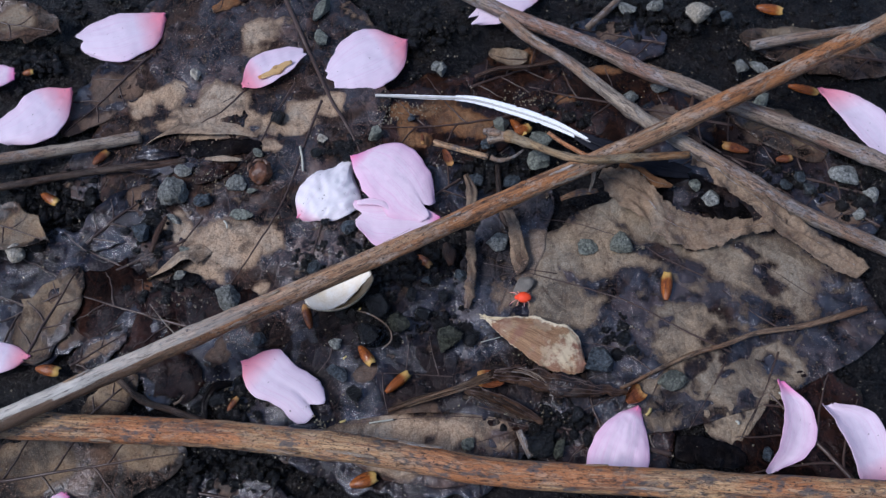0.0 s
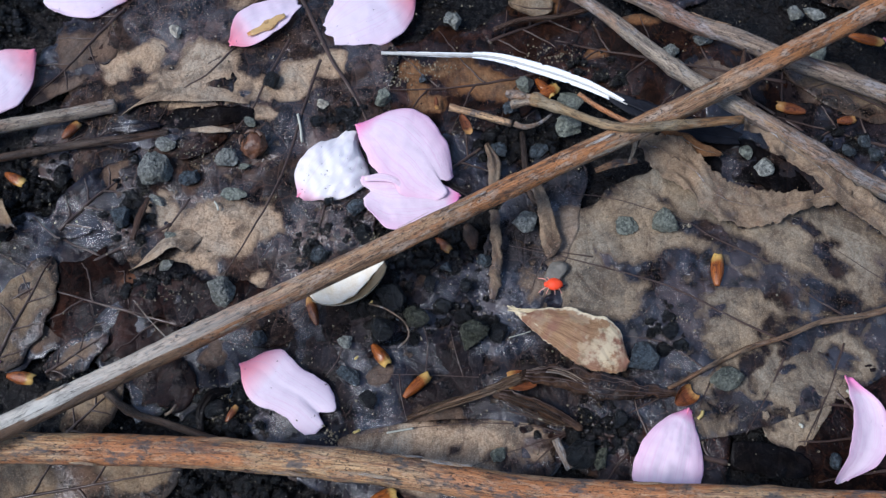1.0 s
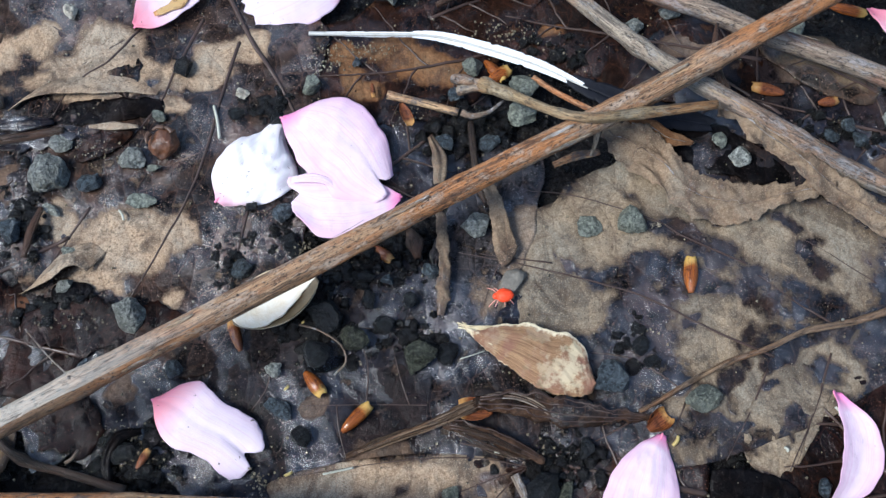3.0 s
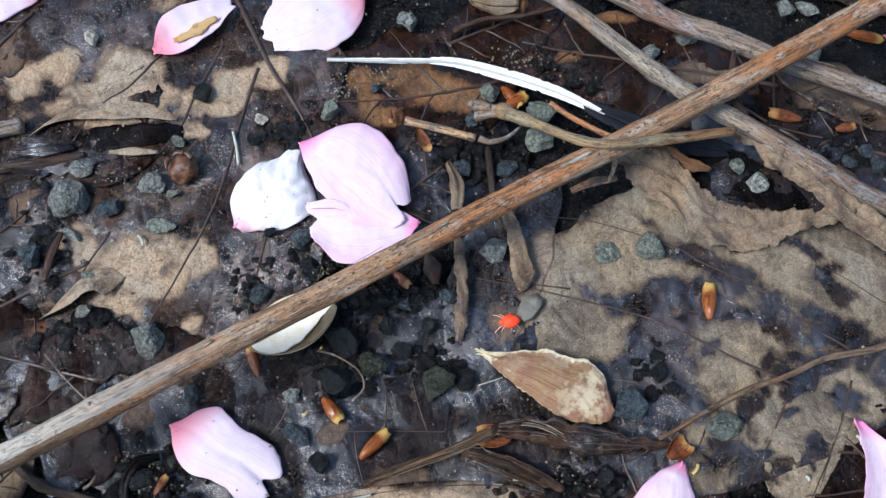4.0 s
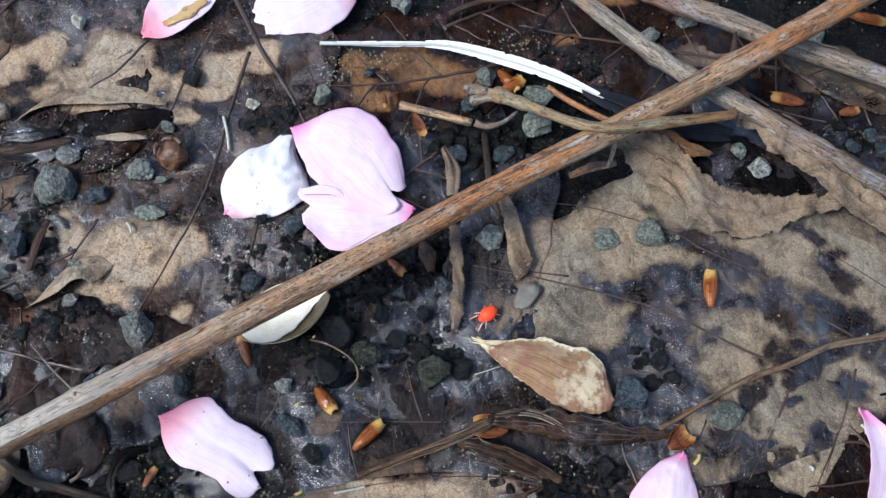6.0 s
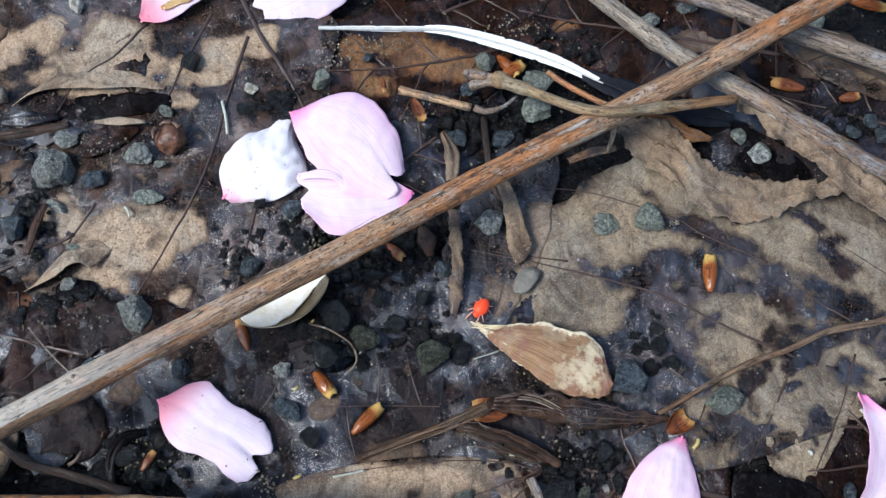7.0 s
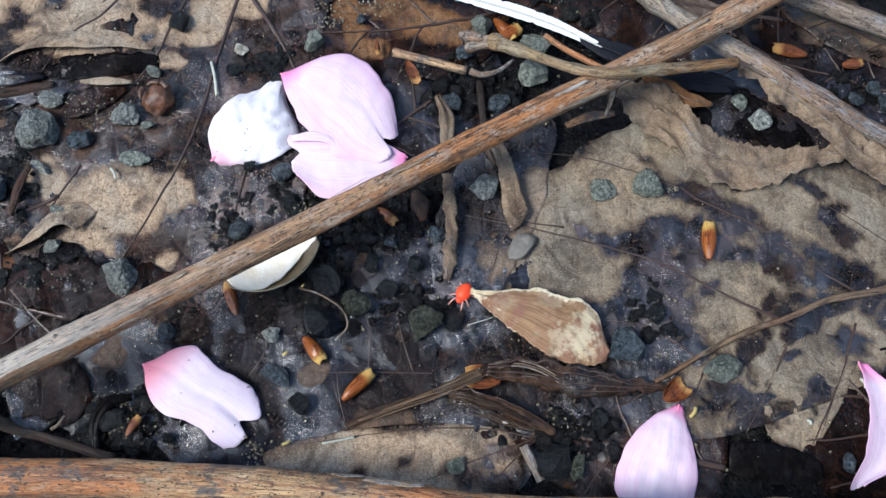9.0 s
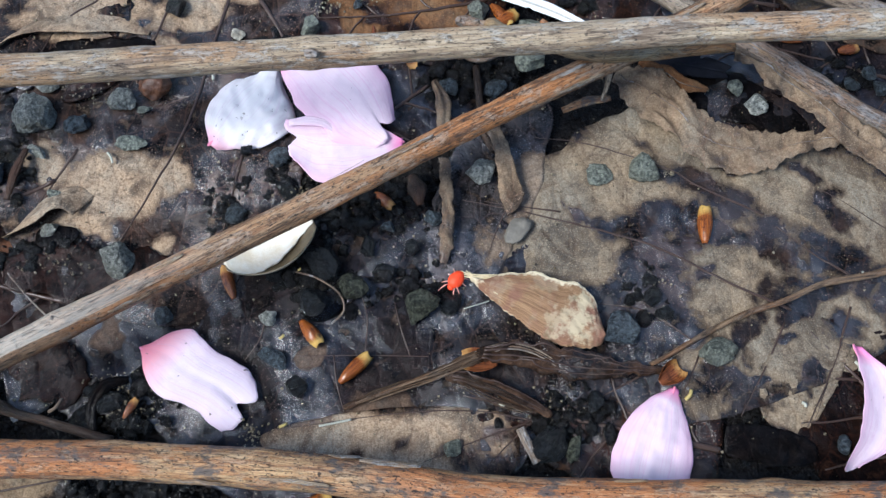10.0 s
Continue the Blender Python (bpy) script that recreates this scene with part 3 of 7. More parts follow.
def petal(name, foot, tip, left, right, material, label, lift=1.0, reach=(0.92, 1.0, 0.98, 1.0, 0.92), cup=0.0, arch=0.0, fold=0.0, lean=0.0, tilt=0.0,
          seed=0, ruffle=0.2, crease=0.0, rim=0.35, brown=False):
    """A fallen petal from its narrow foot to its broad end. left, right: its rims off the axis at even steps along; reach: how far its end
    goes, from the right rim to the left; cup: rims turned up (down: minus); arch: rise of its middle along; lean: left side higher; tilt: end higher."""
    foot, tip = Vector((*foot[:2], 0)), Vector((*tip[:2], 0))
    axis = tip - foot
    length, heading = axis.length, math.degrees(math.atan2(axis.y, axis.x))
    ground = lie(*(foot + axis * 0.5).xy)
    ob = thing(name, foot.x, foot.y, ground + lift, label, "petal", "fallen petals", turn=heading)
    rows, cols = 44, 40
    width = max(a - b for a, b in zip(left, right))
    points, grain = [], []
    for i in range(rows + 1):
        u = i / rows
        row, tags = [], []
        for j in range(cols + 1):
            v = -1 + 2 * j / cols
            l, r = between(left, u), between(right, u)
            end = between(reach, (v + 1) / 2) + 0.012 * noise.noise(Vector((v * 6, seed, 0)))
            x = length * u * (1 + (end - 1) * u ** 2.5)
            y = r + (l - r) * (v + 1) / 2
            y += 0.25 * noise.noise(Vector((x / 2.2, seed, 2 + (v > 0)))) * abs(v) ** 4
            z = cup * width * 0.25 * v * v * (0.4 + 0.6 * u) + arch * length * math.sin(math.pi * u) + lean * y + tilt * length * u
            z += fold * width * math.exp(-(v / 0.14) ** 2) * (0.3 + 0.7 * u)
            z += ruffle * noise.noise(Vector((x / 4, y / 4, seed * 3.7))) + 0.5 * ruffle * noise.noise(Vector((x / 1.6, y / 1.6, seed * 1.7)))
            z += crease * abs(noise.noise(Vector((x / 6, y / 2.5, seed + 9)))) - rim * max(0.0, abs(v) - 0.8) * 2
            z = max(z, 0.25 - lift)
            row.append((x, y, z))
            tags.append((u, v, 0))
        points.append(row)
        grain.append(tags)
    part("blade", sheet("blade", points, material, grain, 0.16), ob)
    low = points[1][cols // 2]
    line = glide([(-0.25, 0.05, max(0.25 - lift, low[2] - 0.3)), (0.2, 0.0, low[2] - 0.1), (1.6, points[3][cols // 2][1] * 0.6, points[4][cols // 2][2] - 0.3)], 5)
    part("claw", tube("claw", line, lambda u: 0.22 - 0.1 * u, CLAW, 8, 0.15, seed, (), 0.7), ob, "narrow deep pink foot of the petal")
    return ob


# ---- stones ----
def lump(name, size, material, seed, angular=0.5, detail=4):
    """A broken pebble: a ball cut by flat faces and roughened."""
    bm = bmesh.new()
    bmesh.ops.create_icosphere(bm, subdivisions=detail, radius=1.0)
    rnd = random.Random(seed)
    cuts = []
    for _ in range(13):
        way = Vector((rnd.gauss(0, 1), rnd.gauss(0, 1), rnd.gauss(0, 0.8))).normalized()
        cuts.append((way, rnd.uniform(0.5, 0.82)))
    for v in bm.verts:
        p = v.co.copy()
        for way, deep in cuts:
            over = p.dot(way) - deep
            if over > 0:
                p -= way * over * min(0.97, 0.6 + 0.5 * angular)
        p *= 1 + 0.13 * noise.noise(p * 1.9 + Vector((seed, 0, 0))) + 0.07 * noise.noise(p * 5 + Vector((0, seed, 0))) + 0.05 * noise.noise(p * 11 + Vector((0, 0, seed)))
        v.co = p
    low = [min(v.co[k] for v in bm.verts) for k in range(3)]
    high = [max(v.co[k] for v in bm.verts) for k in range(3)]
    for v in bm.verts:
        v.co = Vector([((v.co[k] - low[k]) / (high[k] - low[k]) - 0.5) * size[k] for k in range(3)]) * MM
    data = bpy.data.meshes.new(name)
    bm.to_mesh(data)
    bm.free()
    data.polygons.foreach_set("use_smooth", [angular < 0.3] * len(data.polygons))
    data.materials.append(material)
    return data


def stone(x, y, wide, deep, material, label, seed, high=0.0, turn=0.0, sink=0.3, layer=0.9, angular=0.5):
    high = high or 0.75 * min(wide, deep)
    ob = new("pebble", lump("pebble", (wide, deep, high), material, seed, angular))
    ob.matrix_basis = pose(x * MM, y * MM, (lie(x, y) + layer + high * (0.5 - sink)) * MM, 0, 0, turn)
    return tagged(ob, label, "stone", "gravel on the litter")


# ---- bud scales ----
def bud_scale(foot, tip, width, material, label, wrap=150, layer=0.9, seed=0, open_up=False, tilt=0.0):
    """A cast bud scale: a glossy half-rolled husk, foot pointed, end torn."""
    foot, tip = Vector((*foot[:2], 0)), Vector((*tip[:2], 0))
    axis = tip - foot
    length, heading = axis.length, math.degrees(math.atan2(axis.y, axis.x))
    ground = lie(*(foot + axis * 0.5).xy) + layer
    ob = thing("bud_scale", foot.x, foot.y, ground, label, "bud scale", "cast bud scales", turn=heading)
    points, grain = [], []
    for i in range(25):
        u = i / 24
        r = 0.5 * width * max(0.12, math.sin(math.pi * (0.06 + 0.74 * u)) ** 0.7)
        row, tags = [], []
        for j in range(17):
            v = -1 + j / 8
            a = radians(wrap / 2) * v
            end = 1 - 0.05 * abs(math.sin(v * 2.5 + seed)) * u ** 6
            lift = r * (math.cos(a) - math.cos(radians(wrap / 2)))
            if open_up:
                lift = r * (1 - math.cos(a))
            row.append((length * u * end, r * math.sin(a) / max(0.5, math.sin(radians(min(90, wrap / 2)))), 0.25 + lift + tilt * length * u + 0.06 * noise.noise(Vector((u * 4, v * 2, seed)))))
            tags.append((u, v, 0))
        points.append(row)
        grain.append(tags)
    part("scale", sheet("scale", points, material, grain, 0.16), ob)
    return ob


def strip(name, points, widths, material, label, category="bark strip", twist=0.0, arch=0.3, thick=0.3, seed=0, jag=0.12, edge=0.0, damp=None):
    """A torn strip of stem or leaf along a line, with its width at even steps, arched across and fibrous."""
    mid, line = local_line(points, 1.4)
    ob = thing(name, *mid, label, category)
    rows, grain = [], []
    run, count = 0.0, len(line)
    for i, p in enumerate(line):
        ahead = (line[min(i + 1, count - 1)] - line[max(i - 1, 0)]).normalized()
        across = Vector((-ahead.y, ahead.x, 0)).normalized()
        w = i / (count - 1) * (len(widths) - 1)
        k = min(int(w), len(widths) - 2)
        width = widths[k] + (widths[k + 1] - widths[k]) * (w - k)
        if i:
            run += (p - line[i - 1]).length
        row, tags = [], []
        for j in range(13):
            v = -1 + j / 6
            rag = 1 + jag * noise.noise(Vector((run * 0.5, seed, 1.0 if v > 0 else 4.0)))
            lean = radians(twist) * (i / count - 0.5)
            off = across * (0.5 * width * v * rag * math.cos(lean)) + Vector((0, 0, 0.5 * width * v * math.sin(lean)))
            z = arch * width * (1 - v * v) * 0.5 + (0.0 if damp is None else 0.45 * noise.noise(Vector((run * 0.12, v * 1.7, seed + 3)))) + 0.12 * noise.noise(Vector((run * 0.3, v * 4, seed))) + edge * abs(v) ** 3
            row.append(tuple(p + off + Vector((0, 0, z))))
            tags.append((run, v * width * 0.5, seed if damp is None else damp + 0.5 * noise.noise(Vector((run * 0.15, v, seed)))))
        rows.append(row)
        grain.append(tags)
    part("strip", sheet("strip", rows, material, grain, thick), ob)
    if damp is not None and count > 24:
        ridge = [Vector(row[6 + (i // 9) % 2]) for i, row in enumerate(rows[2:-2])]
        part("vein", tube("vein", ridge, lambda u: 0.13 * (1 - 0.7 * u), VEIN, 6, 0.2, seed), ob)
    return ob


def adopt(ob, parent, name, label):
    """Hands the one mesh of a strip to another thing, as its part."""
    bpy.context.view_layer.update()
    child = ob.children[0]
    place = parent.matrix_world.inverted() @ ob.matrix_world @ child.matrix_basis
    child.parent = parent
    child.matrix_basis = place
    child.name = name
    tagged(child, label)
    bpy.data.objects.remove(ob)


def even(points, count):
    """Places at even steps along a smooth line."""
    line = glide(points, 3.0)
    run = [0.0]
    for a, b in zip(line, line[1:]):
        run.append(run[-1] + (b - a).length)
    out, k = [], 0
    for i in range(count):
        at = run[-1] * i / (count - 1)
        while k < len(run) - 2 and run[k + 1] < at:
            k += 1
        f = (at - run[k]) / max(1e-6, run[k + 1] - run[k])
        out.append(line[k].lerp(line[k + 1], min(1.0, f)))
    return out


def membrane(name, one, other, material, label, category="leaf", seed=0, wrinkle=0.5, belly=0.0, damp=0.1, rag=0.06, thick=0.18, fine=0.55, veins=3, tags_of=None, blade="blade"):
    """A thin dry skin spanned between two rims, crumpled in long folds, its rims frayed."""
    length = max(sum((Vector(b) - Vector(a)).length for a, b in zip(rim, rim[1:])) for rim in (one, other))
    rows = max(10, int(length / fine))
    first, second = even(one, rows), even(other, rows)
    wide = max((a - b).length for a, b in zip(first, second))
    cols = max(8, int(wide / (fine * 0.8)))
    mid = (first[rows // 2] + second[rows // 2]) / 2
    mid.z = min(p.z for p in first + second)
    ob = thing(name, *mid, label, category)
    points, grain = [], []
    for i in range(rows):
        row, tags = [], []
        run = length * i / rows
        a, b = first[i], second[i]
        away = 0.5 * rag * wide
        out = (a - b).normalized() if (a - b).length > 0.2 else Vector()
        fray = [away * (noise.noise(Vector((run * 0.45, seed, k))) + 0.7 * noise.noise(Vector((run * 1.6, seed, k + 3)))) for k in (2, 12)]
        for j in range(cols + 1):
            v = j / cols
            p = a.lerp(b, v) + out * (fray[0] * (1 - v) ** 4 - fray[1] * v ** 4)
            across = v * (first[i] - second[i]).length
            fold = 1 - 2.2 * abs(noise.noise(Vector((run * 0.10, across * 0.42 + 0.8 * noise.noise(Vector((run * 0.13, 0, seed))), seed * 2.3))))
            crease = 1 - 2 * abs(noise.noise(Vector((run * 0.32 + across * 0.2, across * 0.7 - run * 0.15, seed * 3.1 + 4))))
            z = wrinkle * (0.75 * fold + 0.4 * crease) + belly * 4 * v * (1 - v) + 0.1 * noise.noise(Vector((run, across, seed)))
            q = p + Vector((0, 0, z)) - mid
            row.append(tuple(q))
            tags.append(tags_of(i / (rows - 1), v, run, across) if tags_of else (run, across, damp + 0.35 * noise.noise(Vector((run * 0.15, across * 0.4, seed + 9)))))
        points.append(row)
        grain.append(tags)
    part(blade, sheet(blade, points, material, grain, thick), ob)
    for k in range(veins):
        j = int(cols * (k + 0.7) / (veins + 0.4))
        line = [Vector(points[i][min(cols, max(0, j + round(1.2 * noise.noise(Vector((i * 0.11, k, seed))))))]) for i in range(2, rows - 2)]
        part("vein", tube("vein", line, lambda u: 0.15 * (1 - 0.6 * u), VEIN if damp > 0.4 else FIBRE, 6, 0.25, seed + k), ob)
    return ob


def fibre_bundle(name, points, width, material, label, count=7, seed=0, thick=0.36):
    """A frayed strip: a bundle of wavering flat strands that part and cross."""
    mid, line = local_line(points, 1.2)
    ob = thing(name, *mid, label, "plant fibre")
    rnd = random.Random(seed)
    size = len(line)
    for k in range(count):
        off = -0.5 + (k + rnd.uniform(0.2, 0.8)) / count
        first, last = int(rnd.uniform(0, 0.12) * size), size - int(rnd.uniform(0, 0.15) * size)
        strand = []
        for i in range(first, max(first + 4, last)):
            i = min(i, size - 1)
            ahead = (line[min(i + 1, size - 1)] - line[max(i - 1, 0)]).normalized()
            across = Vector((-ahead.y, ahead.x, 0))
            w = i / size
            wide = between(width, w)
            sway = off + 0.22 * noise.noise(Vector((i * 0.09, k * 3.1, seed)))
            strand.append(line[i] + across * (wide * sway) + Vector((0, 0, 0.25 * noise.noise(Vector((i * 0.12, k * 5.7, seed))) + 0.2 * (1 - 4 * off * off))))
        r = rnd.uniform(0.7, 1.3) * thick
        part("strand", tube("strand", strand, lambda u: r * (0.5 + 1.9 * u * (1 - u)), material, 8, 0.25, seed + k, (), 0.7), ob)
    return ob


# ---- the ground ----
def build_ground():
    """One sheet of wet soil, fine under the camera and coarse far out."""
    def steps(near, far, fine):
        out = list(np.arange(-near, near + 0.1, fine))
        grow, at = fine, near
        while at < far:
            grow *= 1.35
            at += grow
            out = [-at] + out + [at]
        return out
    xs, ys = steps(125, 3000, 1.0), steps(105, 3000, 1.0)
    verts, faces = [], []
    for y in ys:
        for x in xs:
            near = max(0.0, 1 - max(abs(x), abs(y)) / 500)
            rough = 0.7 * wobble(x, y, 5, 5) + 0.4 * wobble(x, y, 1.9, 6)
            verts.append((x, y, lie(x, y) * (0.3 + 0.7 * near) - 1.3 + rough))
    n = len(xs)
    for i in range(len(ys) - 1):
        for j in range(n - 1):
            a = i * n + j
            faces.append((a, a + 1, a + n + 1, a + n))
    tagged(new("ground", make_mesh("ground", verts, faces, SOIL)), "wet black humus soil under leaf litter", "ground", kind="structure")


def build_crumbs():
    """Loose crumbs of black soil and fine grit between the leaves."""
    rnd = random.Random(4)
    shapes = []
    for k in range(6):
        bm = bmesh.new()
        bmesh.ops.create_icosphere(bm, subdivisions=2, radius=1.0)
        shapes.append(([v.co * (1 + 0.7 * noise.noise(v.co * 1.5 + Vector((k * 3, 0, 0))) + 0.45 * noise.noise(v.co * 4.0 + Vector((k * 5, 1, 0)))) for v in bm.verts], [[v.index for v in f.verts] for f in bm.faces]))
        bm.free()
    verts, faces = [], []

    def drop(x, y, size, lift):
        co, fs = rnd.choice(shapes)
        turn = Euler((rnd.uniform(0, 6), rnd.uniform(0, 6), rnd.uniform(0, 6))).to_matrix()
        base = len(verts)
        at = Vector((x, y, lie(x, y) + lift))
        wide = Vector((rnd.uniform(0.7, 1.2), rnd.uniform(0.7, 1.2), rnd.uniform(0.5, 0.9)))
        for c in co:
            q = turn @ c
            verts.append(tuple(at + Vector((q.x * wide.x, q.y * wide.y, q.z * wide.z)) * size))
        faces.extend([tuple(base + i for i in f) for f in fs])

    for x, y, a, b, count in CRUMB_BEDS:
        for _ in range(count):
            u, w = rnd.gauss(0, 0.5), rnd.gauss(0, 0.5)
            drop(x + a * u, y + b * w, rnd.choice((0.22, 0.3, 0.4, 0.55, 0.8, 1.3)) * rnd.uniform(0.7, 1.2), rnd.uniform(-0.4, 0.9))
    for _ in range(2600):
        drop(rnd.uniform(-105, 100), rnd.uniform(-60, 90), rnd.uniform(0.3, 0.9), -0.9)
    grains_v, grains_f, crumbs_v, crumbs_f = [], [], verts, faces
    verts, faces = grains_v, grains_f
    for _ in range(1500):
        x, y = rnd.uniform(-95, 90), rnd.uniform(-50, 80)
        base, size, at = len(verts), rnd.choice((0.07, 0.09, 0.11, 0.14, 0.2)), Vector((x, y, lie(x, y) + rnd.uniform(0.6, 1.2)))
        co, fs = rnd.choice(shapes)
        verts.extend(tuple(at + c * size) for c in co)
        faces.extend([tuple(base + i for i in f) for f in fs])
    # clusters of grains added as wet glints
    for x, y, a, b, count in GLINTS:
        for _ in range(count):
            gx, gy = x + a * rnd.gauss(0, 0.5), y + b * rnd.gauss(0, 0.5)
            base, size, at = len(verts), rnd.choice((0.06, 0.08, 0.11, 0.15, 0.2)), Vector((gx, gy, lie(gx, gy) + rnd.uniform(0.9, 1.7)))
            co, fs = rnd.choice(shapes)
            verts.extend(tuple(at + c * size) for c in co)
            faces.extend([tuple(base + i for i in f) for f in fs])
    # pale grains stand in for wet sparkle on the black crumbs
    for x, y, a, b, count in CRUMB_BEDS:
        for _ in range(count // 7):
            gx, gy = x + a * rnd.gauss(0, 0.7), y + b * rnd.gauss(0, 0.7)
            base, size, at = len(verts), rnd.choice((0.05, 0.06, 0.08, 0.11)), Vector((gx, gy, lie(gx, gy) + rnd.uniform(0.9, 1.6)))
            co, fs = rnd.choice(shapes)
            verts.extend(tuple(at + c * size) for c in co)
            faces.extend([tuple(base + i for i in f) for f in fs])
    tagged(new("sand_grains", make_mesh("sand_grains", grains_v, grains_f, SAND_AND_GLINTS, smooth=False)), "scattered pale sand grains on the leaves, many standing in for wet glints", "sand", kind="stuff")
    verts, faces = crumbs_v, crumbs_f
    data = make_mesh("soil_crumbs", verts, faces, CRUMB)
    tagged(new("soil_crumbs", data), "loose black crumbs of wet soil and grit", "soil", kind="stuff")


# beds of bare crumbs: place, two spreads, how many
CRUMB_BEDS = [
    (-10.4, 0.6, 10, 5, 330), (-16.6, -10.5, 6, 5, 120), (-3.9, -13.2, 8, 3, 70), (-24.4, 6.4, 5, 3, 70),
    (8.0, 25.5, 8, 5, 180), (24.2, 41.6, 7, 5, 50), (-67.9, 10.1, 5, 8, 130), (21.3, -32.1, 6, 4, 140),
    (-44.1, -31.5, 7, 5, 150), (71.2, 27.2, 7, 5, 60), (-27.9, 29.6, 4, 3, 60), (-62.0, -8.2, 7, 3, 80),
    (-13.1, 67.6, 9, 6, 200), (44.3, 73.4, 16, 6, 260), (88.8, 24.8, 10, 7, 220), (-90.4, 12.4, 10, 8, 220),
    (-106.5, 51.5, 8, 6, 140), (-38.7, -44.9, 12, 5, 180), (32.8, -13.2, 4, 4, 70), (-31.3, 1.5, 4, 5, 80),
]

# pale grains standing in for wet glints: place, two spreads, how many
GLINTS = [(-56.6, 20.5, 4, 2.5, 110), (-14.6, 41.1, 6, 2.5, 80), (-8.5, 41.8, 3, 1.5, 40), (-17.5, 37.6, 4, 2, 50), (14.5, 45.5, 7, 3, 70), (-21.0, 2.5, 4, 1.5, 60), (-2.2, 28.5, 4, 3, 40),
          (-25.2, -35.0, 1.6, 1.6, 50), (-46.3, -27.6, 4, 2, 60), (-43.4, -31.2, 3, 2, 50), (39.0, 7.0, 1.5, 0.6, 30), (-57.0, -10.0, 7, 2, 40), (18.0, -30.5, 5, 2, 40)]
build_ground()
build_crumbs()

# ---- dead leaves, lowest first ----
leaf("dead_leaf", (20.3, -18.6), (-45.1, -24.0), 26, 24, LEAF_DARK, "dark wet dead leaf with fine raised veins on the soil",
     [(-3.6, -32.1, 8, 3, 0), (-17.3, -23.9, 2, 2, 0)], 0.15, 3, 0.02, 0.06, fine=0.75, veins=0, midrib=0, ripple=0.9, lines=[(0.3, (7.4, -11.1), (-5.7, -10.8), (-21.5, -10.3)), (0.3, (8.1, -23.1), (-5.5, -23.0), (-19.9, -23.2)), (0.3, (-24.6, -16.1), (-25.2, -20.5), (-27.4, -23.9)),
            (0.26, (-9.3, -23.0), (-9.2, -16.9), (-11.0, -11.6)), (0.26, (-2.5, -23.0), (-4.3, -17.8), (-5.7, -11.5)), (0.26, (2.6, -23.0), (2.2, -18.6), (0.4, -11.5)), (0.24, (-14.0, -23.0), (-13.4, -27.2), (-11.9, -32.2)), (0.24, (1.3, -23.1), (2.2, -27.2), (1.8, -31.3))])
leaf("dead_leaf", (13.2, 42.7), (-26.4, 36.4), 11, 15, LEAF_RED, "red-brown rotting leaf lying wet on the soil",
     [(0.2, 39.0, 8, 4, 0), (-11.6, 34.2, 6, 2, -30), (-7.8, 41.2, 6, 3, 0), (-16.7, 40.0, 3, 3, 0)], 0.1, 4, 0.05, 0.12, veins=3, midrib=0.35)
leaf("dead_leaf", (62.0, 40.0), (6.0, 52.0), 12, 11, LEAF_RED, "dark red-brown rotting leaf under crossing twigs", [(33.0, 57.0, 5, 3, 0), (22.0, 47.0, 3, 2, 0), (45.0, 52.0, 4, 2, 0)], -0.05, 81, 0.0, 0.1, veins=4, midrib=0.4, ripple=1.0)
leaf("dead_leaf", (92.0, 22.0), (58.0, 32.0), 8, 8, LEAF_DARK, "black soaked leaf tinted with blue sky sheen under fallen bud scales", [(74.0, 38.5, 8, 4, -20), (66.0, 44.0, 5, 3, 0)], 0.3, 82, 0.0, 0.1, veins=4, midrib=0.4, ripple=1.0)
leaf("dead_leaf", (82.0, 33.0), (60.0, 46.0), 5.5, 5.5, LEAF_GREY, "grey-brown damp leaf behind a brown twig", [(74.0, 38.5, 9, 3.6, -25), (68.0, 42.0, 5, 3, -20)], 0.75, 83, 0.0, 0.12, veins=2, midrib=0.3)
leaf("dead_leaf", (-11.8, 13.6), (11.0, 33.3), 9, 10, LEAF_DARK, "dark soaked leaf scrap among black crumbs", [], -0.3, 5, 0.0, 0.16, veins=3, midrib=0.4)
leaf("dead_leaf", (75.7, 19.6), (41.7, 45.4), 12, 16, LEAF_DARK, "brown soaked leaf under crossing twigs",
     [(71.1, 38.5, 9, 4, -20), (48.5, 43.0, 5, 3, 0)], 0.0, 6, 0.0, 0.12, veins=4, midrib=0.4)
leaf("dead_leaf", (76.5, -39.9), (58.4, -18.4), 15, 14, LEAF_MAROON, "dark maroon dead leaf lying flat and wet", [], 0.2, 7, 0.0, 0.05, veins=3, midrib=0.5)
leaf("dead_leaf", (-39.2, -24.0), (-71.1, -15.5), 11, 12, LEAF_DARK, "black soaked leaf tinted with blue sky sheen, with a tattered rim",
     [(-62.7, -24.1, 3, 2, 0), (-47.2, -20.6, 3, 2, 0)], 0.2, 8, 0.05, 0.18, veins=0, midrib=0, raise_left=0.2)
leaf("dead_leaf", (-54.8, -15.4), (-84.7, -8.3), 9, 10, LEAF_MAROON, "wrinkled dark brown leaf scrap", [(-64.1, -6.3, 6, 2, 10)], 0.3, 9, 0.0, 0.2, veins=3, midrib=0.4, ripple=1.2)
leaf("dead_leaf", (43.3, -36.8), (4.7, -28.8), 8, 9, LEAF_RED, "dark brown leathery leaf scrap, soaked", [(19.9, -27.1, 6, 1.2, -10)], 0.35, 10, 0.0, 0.1, veins=3, midrib=0.5)
